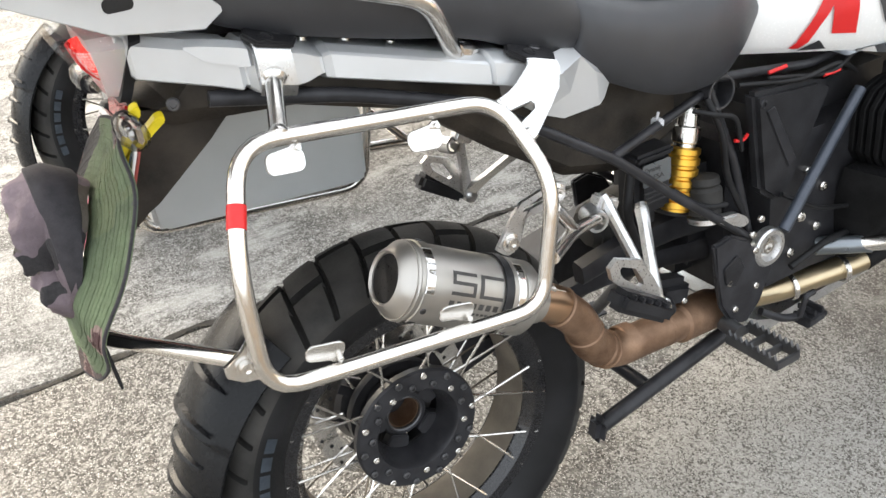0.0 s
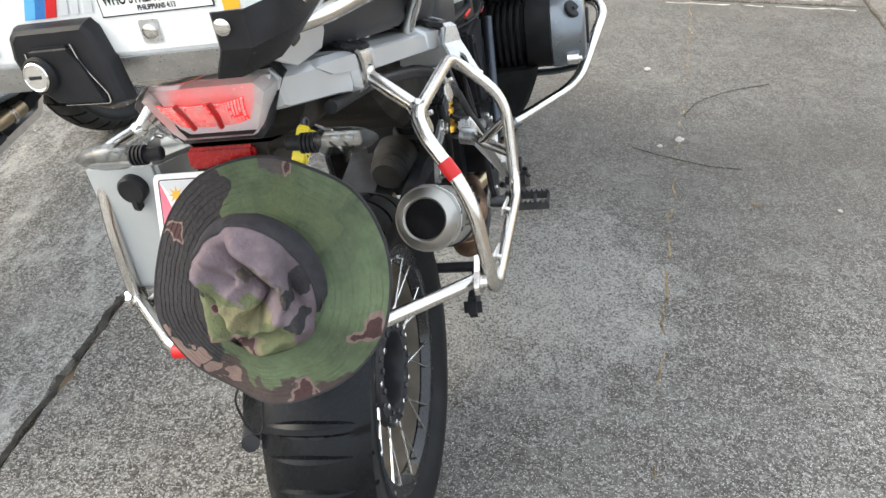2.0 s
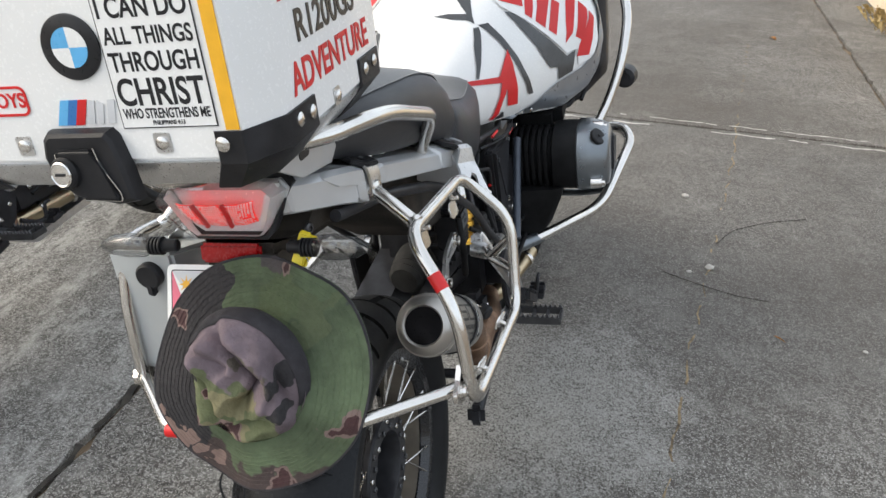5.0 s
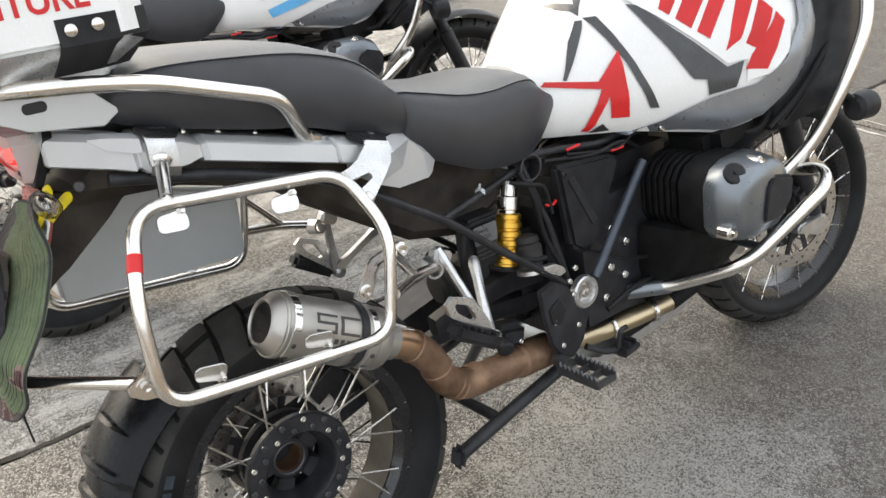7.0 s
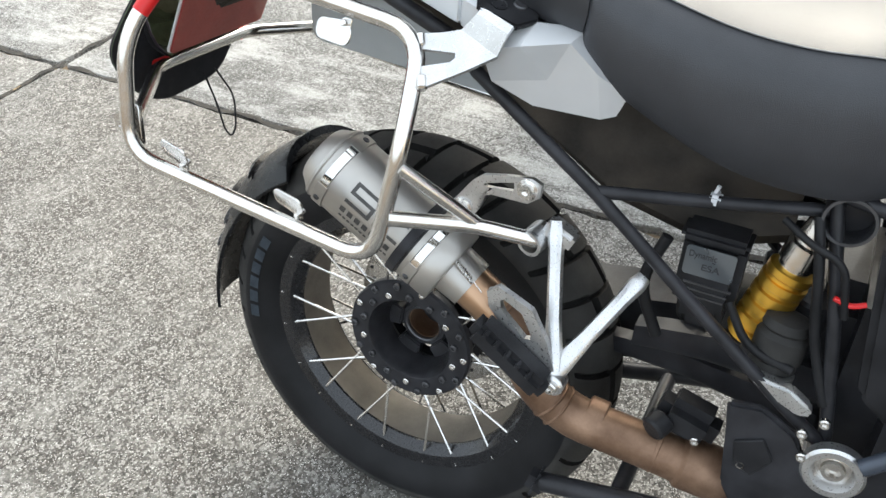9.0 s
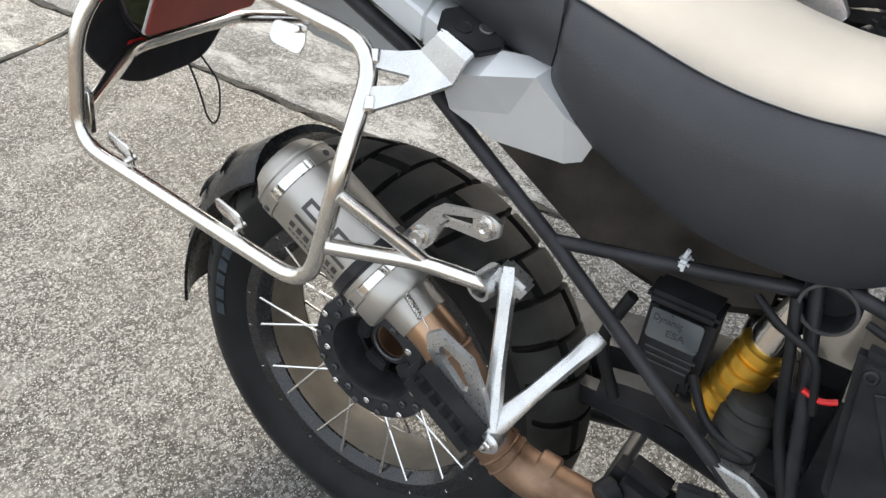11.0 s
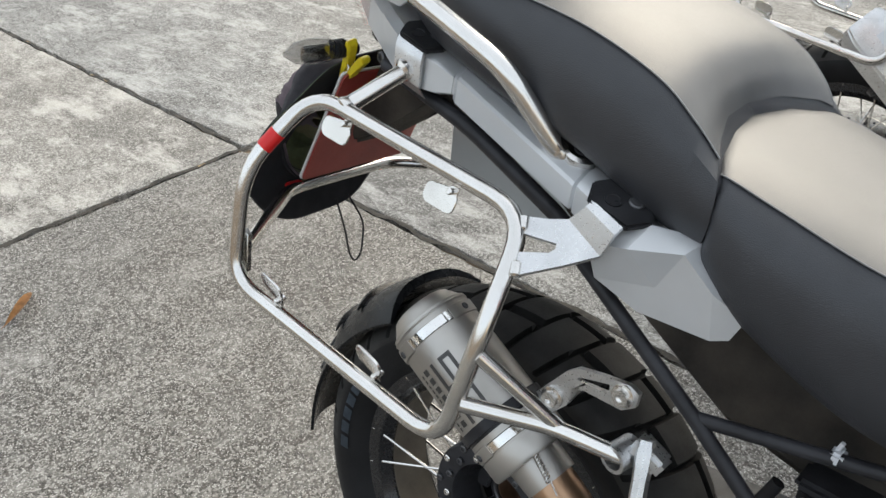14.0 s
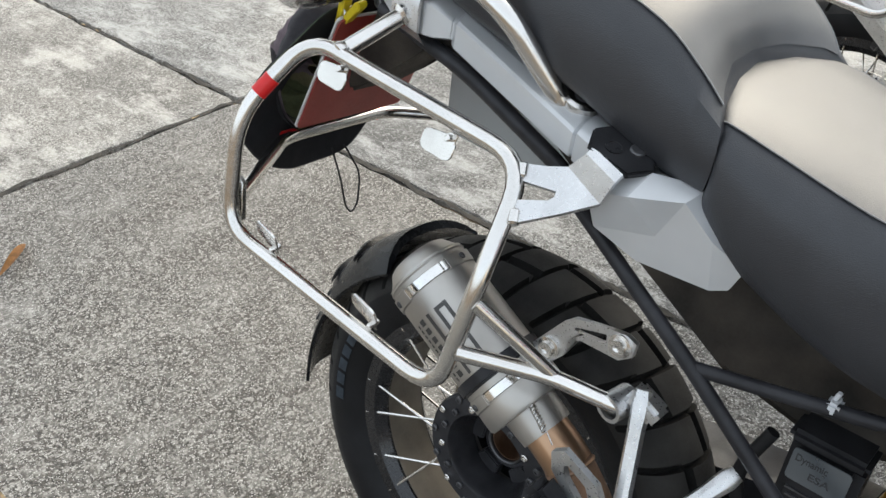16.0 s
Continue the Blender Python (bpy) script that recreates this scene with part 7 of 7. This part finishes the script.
    for pl in ([(0.002, 1.141), (-0.006, 1.141), (-0.012, 1.164), (-0.004, 1.164)], [(-0.010, 1.141), (-0.016, 1.141), (-0.021, 1.160), (-0.014, 1.164)], [(-0.021, 1.141), (-0.029, 1.141), (-0.034, 1.164), (-0.026, 1.164)]):
        rear_print("pale_mark", pl, SOFTGREY, 0.0008)
    st = rear_print("sticker", [(-0.036, 1.135), (-0.137, 1.135), (-0.137, 1.264), (-0.036, 1.264)], INK, 0.0006, "bordered black and white text sticker")
    rear_print("sticker_face", [(-0.0372, 1.1362), (-0.1358, 1.1362), (-0.1358, 1.2628), (-0.0372, 1.2628)], WHITE, 0.001)
    for text, z, h in (("I CAN DO", 1.239, 0.026), ("ALL THINGS", 1.215, 0.022), ("THROUGH", 1.190, 0.025), ("CHRIST", 1.158, 0.036), ("WHO STRENGTHENS ME", 1.145, 0.0135)):
        lettering("sticker_line", text, h, (-0.4795, -0.0405, z), (0, -1, 0), (0, 0, 1), INK, C, 0.0004, 0.092)
    lettering("sticker_line", "PHILIPPIANS 4:13", 0.006, (-0.4795, -0.070, 1.1385), (0, -1, 0), (0, 0, 1), INK, C, 0.0004, 0.034)
    b = BM()
    lathe(b, [(0, 0.031), (0.002, 0.031), (0.003, 0.029), (0.003, 0)], (-0.4785, -0.004, 1.215), (-1, 0, 0), 36)
    em = part("round_badge", b, INK, C, "round black badge with blue and white quarters")
    for q in range(4):
        b = BM()
        prism(b, [(0.0, 0.0)] + [(0.019 * math.cos(1.5708 * (q + i / 6)), 0.019 * math.sin(1.5708 * (q + i / 6))) for i in range(7)], 0.003, 0.0036, ((-0.4785, -0.004, 1.215), (0, -1, 0), (0, 0, 1), (-1, 0, 0)))
        part("badge_quarter", b, LIGHTBLUE if q % 2 else WHITE, em)
    b = BM()
    holed(b, rounded(0.078, 0.030, 0.008), rounded(0.073, 0.025, 0.006), 0, 0.0008, ((-0.4785, 0.102, 1.166), (0, -1, 0), (0, 0, 1), (-1, 0, 0)))
    part("red_frame", b, RED, C, "red outlined sticker")
    lettering("sticker_line", "OYS", 0.020, (-0.4785, 0.100, 1.160), (0, -1, 0), (0, 0, 1), RED, C, 0.0006, 0.034)
    # prints: both sides
    for s in (-1, 1):
        yy = -0.1845 if s < 0 else 0.2145
        U_ = V((1, 0, 0)) if s < 0 else V((-1, 0, 0))
        x0 = -0.408 if s < 0 else -0.158

        def P(u):
            return x0 + U_.x * u

        lettering("side_print", "ADVENTURE", 0.044, (x0, yy, 1.140), U_, (0, 0, 1), RED, C, 0.0006, 0.226)
        lettering("side_print", "R1200GS", 0.044, (x0 + U_.x * 0.030, yy, 1.187), U_, (0, 0, 1), INK, C, 0.0006, 0.166)
        for u0, u1 in ((0.0, 0.062), (0.074, 0.092), (0.102, 0.118), (0.128, 0.146), (0.156, 0.172), (0.180, 0.196), (0.206, 0.224)):
            b = BM()
            prism(b, [(u0, 1.231), (u1, 1.231), (u1, 1.305), (u0, 1.305)], 0, 0.0006, ((x0, yy, 0), U_, (0, 0, 1), (0, s, 0)))
            part("red_mark", b, RED, C)
    return C


build_top_case()


# ---- sun hat hung at the tail, with its pegs ----
def build_hat():
    H = thing("sun_hat", "camouflage cotton bucket hat hung by its brim from the tail", "hat", BIKE)
    cy, cz, R = -0.037, 0.766, 0.152

    def at(r, a, lift=0.0):
        """A place on the brim: radius, turn, and height over it towards the rear."""
        k = 1 + 0.012 * math.sin(3 * a + 0.6)
        y, z = cy - (1.0 if math.cos(a) > 0 else 0.93) * r * k * math.cos(a), cz + 0.92 * r * k * math.sin(a)
        q = (0.906 - z) / 0.312
        x = -0.287 - 0.12 * q - 0.04 * max(0.0, math.sin(3.1416 * min(1, max(0, q)))) ** 2.2
        e = max(0.0, (cy - y) / R)
        x += 0.028 * e ** 2.2 + 0.003 * (r / R) * math.sin(5 * a) + 0.002 * (r / R) * math.sin(9 * a + 1)
        e2 = max(0.0, (y - cy) / R)
        x += 0.02 * e2 * e2 - 0.007
        return V((x - lift, y, z))

    na = 96
    b = BM()
    rs = [0.070 + (R - 0.070) * i / 22 for i in range(23)]
    top = [[at(r, 6.28318 * j / na, 0.0007 * (i % 3 == 0)) for j in range(na)] for i, r in enumerate(rs)]
    bot = [[at(r, 6.28318 * j / na, -0.0028) for j in range(na)] for r in reversed(rs)]
    loft(b, top + [bot[0]], True, False)
    part("brim", b, CAMO_BRIM, H, "stitched camouflage brim", 60)
    b = BM()
    loft(b, bot, True, False)
    part("lining", b, LINING, H, "plain black underside", 60)
    b = BM()
    for r in (0.090, 0.0965, 0.103, 0.1095, 0.116, 0.1225, 0.129, 0.1355, 0.142):
        tube(b, [at(r + 0.0006 * math.sin(j * 1.7 + r * 900), 6.28318 * j / 120, 0.0002) for j in range(120)], 0.00075, 0, 5, True)
    part("stitching", b, CAMO_BRIM, H, "rows of raised stitching")
    b = BM()
    tube(b, [at(R - 0.0015, 6.28318 * j / 72, -0.001) for j in range(72)], 0.0022, 0, 6, True)
    part("brim_edge", b, BANDCLOTH, H, "bound edge")
    # crown: a slumped dome with soft folds
    axis = V((-0.96, 0.10, -0.12)).normalized()
    base_c = V((-0.360, -0.042, 0.784))
    rings, n = [], na
    PROFILE = ((0.0, 0.090, 0.0), (0.12, 0.090, 0.012), (0.26, 0.088, 0.034), (0.42, 0.081, 0.050), (0.52, 0.075, 0.060), (0.56, 0.069, 0.063), (0.72, 0.047, 0.061), (0.86, 0.024, 0.057), (1.0, 0.0, 0.055))
    CREASES = (((-0.022, 0.078), (0.030, 0.012), 0.026), ((0.030, 0.012), (-0.008, -0.038), 0.022), ((-0.062, 0.030), (-0.040, -0.045), 0.012), ((0.052, 0.055), (0.062, -0.030), 0.012), ((0.030, -0.055), (-0.045, -0.070), 0.010), ((-0.05, 0.055), (-0.02, 0.03), 0.010))

    def crease(y, z):
        """Depth of the sharp folds at a place on the crown, to the right and up of its middle, with the cloth swelling beside each."""
        f = 0.0
        for (ay, az), (by, bz), deep in CREASES:
            wy, wz = by - ay, bz - az
            k = min(1.0, max(0.0, ((y - ay) * wy + (z - az) * wz) / (wy * wy + wz * wz)))
            d = math.hypot(y - ay - k * wy, z - az - k * wz)
            side = 0.15 if (y - ay) * wz - (z - az) * wy > 0 else 1.0
            f += deep * (0.5 * side * math.exp(-((d - 0.015) / 0.009) ** 2) - 1.2 * math.exp(-d / 0.009))
        return f

    for i in range(57):
        u = i / 56
        k = max(j for j in range(len(PROFILE) - 1) if PROFILE[j][0] <= u + 1e-9)
        (u0, r0, h0), (u1, r1, h1) = PROFILE[k], PROFILE[k + 1]
        w = (u - u0) / (u1 - u0)
        rad, h = r0 + (r1 - r0) * w, h0 + (h1 - h0) * w
        ring = []
        for j in range(n):
            a = 6.28318 * j / n
            p0 = at(0.078, a, 0.001) + V((0, 0, 0.008))
            c = base_c + axis * h
            p = V((c.x, c.y - 0.82 * rad * math.cos(a), c.z + 1.04 * rad * math.sin(a)))
            p = p0.lerp(p, min(1.0, u / 0.16))
            q = min(1.0, max(0.0, (u - 0.1) * 3))
            f = 0.026 * (0.16 - abs(noise.noise(p * 12.0 + V((3, 1, 7))))) + 0.012 * (0.2 - abs(noise.noise(p * 27.0 + V((9, 2, 1)))))
            f += crease(base_c.y - p.y, p.z - base_c.z)
            out = (p - base_c - axis * 0.015)
            p += (out.normalized() * 0.7 + axis * 0.5 * min(1, u * 1.6)) * f * q
            ring.append(p)
        rings.append(ring)
    b = BM()
    loft(b, rings, True, False)
    part("crown", b, CAMO, H, "crumpled camouflage crown", 60)
    b = BM()
    band = []
    for u, off in ((0.05, 0.001), (0.06, 0.004), (0.15, 0.0045), (0.25, 0.004), (0.26, 0.001)):
        f = u * 56
        i = int(f)
        band.append([(rings[i][j].lerp(rings[i + 1][j], f - i)) + V((0, -off * math.cos(6.28318 * j / n), off * math.sin(6.28318 * j / n))) for j in range(n)])
    loft(b, band, True, False)
    part("band", b, BANDCLOTH, H, "dark cloth band round the crown", 60)
    b = BM()
    tube(b, [(-0.380, -0.010, 0.655), (-0.378, 0.010, 0.60), (-0.376, 0.022, 0.550), (-0.374, 0.034, 0.534), (-0.374, 0.046, 0.548), (-0.376, 0.050, 0.60), (-0.380, 0.015, 0.655)], 0.0016, 0.02, 8)
    part("chin_cord", b, LINING, H, "looped black chin cord")
    return H


build_hat()


def build_peg(m, label):
    """A sprung plastic peg: two arms, pinched below and spread above, with a wire coil."""
    P = thing("clothes_peg", label, "clothes peg", m)
    for s in (1, -1):
        b = BM()
        prism(b, [(s * 0.002, -0.034), (s * 0.008, -0.030), (s * 0.010, -0.005), (s * 0.019, 0.030), (s * 0.014, 0.036), (s * 0.008, 0.030), (s * 0.003, 0.002), (s * 0.0015, -0.02)], -0.007, 0.007, None, 0.0015)
        part("peg_arm", b, PEG, P)
    b = BM()
    tube(b, [(0.0035 * math.cos(i * 0.6), -0.009 + 0.0018 * i * 0.5, 0.0035 * math.sin(i * 0.6)) for i in range(21)], 0.0011, 0, 6)
    part("peg_spring", b, STEEL, P, "wire spring")
    return P


peg = build_peg(BIKE @ Matrix(((0.80, 0.08, 0.595, -0.280), (0.10, 0.96, -0.26, -0.089), (-0.592, 0.27, 0.76, 0.894), (0, 0, 0, 1))), "yellow plastic clothes peg pinching the hat brim")

# ---- kerb, wall, verge and litter ----
b = BM()
for i in range(9):
    box(b, (-7.5 + 2.5 * i, 4.30, 0.05), (2.49, 0.16, 0.22), 0.02)
kerb = tagged(part("kerb", b, KERBSTONE), "worn concrete kerb at the edge of the yard", "kerb", kind="structure")
b = BM()
box(b, (6.4, -2.2, 0.45), (6.0, 0.16, 1.1), 0.015)
wall = tagged(part("wall_south", b, WALLPAINT), "low cream rendered wall beside the pavement", "wall", kind="structure")
b = BM()
rnd = random.Random(5)
for i in range(900):
    if i < 640:
        x, y = rnd.uniform(2.0, 10.0), 4.4 + rnd.random() ** 2 * 1.6
    else:
        x, y = rnd.uniform(3.2, 6.5), -2.12 + rnd.random() ** 2 * 0.16
    h, a, w = rnd.uniform(0.02, 0.09), rnd.uniform(0, 6.28), rnd.uniform(0.002, 0.006)
    z = -0.02 if i < 640 else 0.0
    d = V((math.cos(a), math.sin(a), 0))
    n_ = V((-d.y, d.x, 0))
    p = V((x, y, z))
    vs = [b.verts.new(q) for q in (p - n_ * w, p + n_ * w, p + d * h * 0.5 + V((0, 0, h)) + n_ * w * 0.6, p + d * h + V((0, 0, h * 0.9)))]
    b.faces.new(vs)
tagged(part("dry_grass", b, STRAW), "dry straw-coloured grass and litter along the edges", "grass", kind="stuff")


def leaf(m, length, width, curl, label):
    b = BM()
    rows_ = []
    for i in range(13):
        u = i / 12
        w = width * math.sin(3.14 * min(1, u * 1.05 + 0.02)) ** 0.7
        c = V((length * u, 0.25 * length * math.sin(2.4 * u), curl * math.sin(3.14 * u) + 0.002))
        rows_.append([c + V((0, -w, 0.5 * w)), c + V((0, 0, 0)), c + V((0, w, 0.6 * w))])
    loft(b, rows_, False, False)
    bmesh.ops.solidify(b, geom=b.faces[:], thickness=0.0006)
    ob = part("dry_leaf", b, DRYLEAF)
    ob.matrix_basis = m
    return tagged(ob, label, "leaf", "fallen leaves")


leaf(pose(-1.46, -0.03, 0.002, 0, 0, -62), 0.15, 0.014, 0.02, "curled tan dry leaf lying on the concrete")
leaf(pose(1.18, -0.87, 0.001, 0, 0, 40), 0.045, 0.005, 0.006, "small curled dry leaf lying on the concrete")
leaf(pose(5.2, -1.2, 0.001, 0, 0, 10), 0.08, 0.02, 0.006, "brown dry leaf lying on the concrete")
leaf(pose(4.2, -1.95, 0.001, 0, 0, 70), 0.09, 0.02, 0.008, "brown dry leaf lying on the concrete")
for pts, nm in (([(1.52, -0.50, 0.004), (1.46, -0.62, 0.006), (1.42, -0.75, 0.004), (1.42, -0.84, 0.003)], "thin dark twig lying on the concrete"), ([(1.80, -0.69, 0.003), (1.93, -0.75, 0.005), (2.05, -0.89, 0.004), (2.13, -1.04, 0.003)], "long thin twig lying on the concrete")):
    b = BM()
    tube(b, pts, 0.0013, 0.05, 6)
    tagged(part("twig", b, JOINT), nm, "twig", "twigs")
rnd = random.Random(11)
for x, y, r in ((2.21, -0.58, 0.014), (1.60, -0.66, 0.016), (1.55, -0.59, 0.009), (3.4, 0.9, 0.02), (4.6, 0.3, 0.014), (1.2, -1.1, 0.008)):
    b = BM()
    bmesh.ops.create_icosphere(b, subdivisions=2, radius=r)
    for v in b.verts:
        v.co *= 1 + rnd.uniform(-0.2, 0.2)
        v.co.z *= 0.5
    ob = part("pebble", b, LIME)
    ob.matrix_basis = pose(x, y, r * 0.3)
    tagged(ob, "small pale pebble lying on the concrete", "pebble", "pebbles")


def ribbon(b, line, width, gap, z=0.0012):
    """A broken, uneven streak along a line on the ground."""
    for (x0, y0), (x1, y1) in zip(line, line[1:]):
        L = math.hypot(x1 - x0, y1 - y0)
        k = max(1, int(L / 0.03))
        nx, ny = -(y1 - y0) / L, (x1 - x0) / L
        prev = None
        for i in range(k + 1):
            u = i / k
            w = width * rnd.uniform(0.25, 1.0)
            o = 0.006 * math.sin(i * 0.9) + rnd.uniform(-0.004, 0.004)
            x, y = x0 + (x1 - x0) * u + nx * o, y0 + (y1 - y0) * u + ny * o
            if rnd.random() < gap:
                prev = None
                continue
            cur = [b.verts.new((x - nx * w, y - ny * w, z)), b.verts.new((x, y, z + 0.0008)), b.verts.new((x + nx * w, y + ny * w, z))]
            if prev:
                b.faces.new((prev[0], prev[1], cur[1], cur[0]))
                b.faces.new((prev[1], prev[2], cur[2], cur[1]))
            prev = cur


b = BM()
ribbon(b, [(-1.6, -0.36), (0.12, -0.50), (1.03, -0.59), (2.69, -0.79), (5.0, -1.0)], 0.0045, 0.30, 0.0006)
tagged(part("crack_fill", b, MOSS), "tan dirt and moss in a hairline crack of the slab", "crack", kind="stuff")
b = BM()
for line in ([(-1.745, -1.6), (-1.745, 4.1)], [(-6.5, 0.845), (-1.8, 0.845)], [(-1.7, 0.845), (3.0, 0.845)]):
    ribbon(b, line, 0.012, 0.03, 0.0012)
tagged(part("joint_dirt", b, JOINT), "dark dirt in the ragged slab joints", "dirt", kind="stuff")
b = BM()
ribbon(b, [(-6.5, 0.838), (-1.8, 0.838)], 0.006, 0.65, 0.0022)
ribbon(b, [(-1.738, -0.6), (-1.738, 3.0)], 0.006, 0.65, 0.0022)
tagged(part("joint_moss", b, MOSS), "tan dirt and dry moss in the slab joints", "dirt", kind="stuff")
b = BM()
ribbon(b, [(3.07, -1.64), (3.07, 0.83)], 0.012, 0.1)
ribbon(b, [(3.19, -1.64), (3.19, 0.83)], 0.008, 0.3)
ribbon(b, [(8.3, -1.6), (8.3, 4.1)], 0.03, 0.1)
ribbon(b, [(7.5, -1.6), (7.5, 4.1)], 0.02, 0.3)
tagged(part("lime_streak", b, LIME), "pale lime streaks beside the slab joints", "stain", kind="stuff")
# cloth on the other machine's rack
b = BM()
rows_ = []
for i in range(15):
    rows_.append([V((-0.05 + 0.007 * i, 0.02 * math.sin(j * 0.5) + 0.006 * math.sin(i * 1.1 + j), 0.045 - 0.006 * j + 0.01 * math.sin(i * 0.45))) for j in range(10)])
loft(b, rows_, False, False)
bmesh.ops.solidify(b, geom=b.faces[:], thickness=0.002)
cloth = part("cleaning_cloth", b, GREENCLOTH)
cloth.matrix_basis = BIKE @ pose(-0.29, 1.0, 0.945)
tagged(cloth, "pale green cleaning cloth hung over the other rack", "cloth")
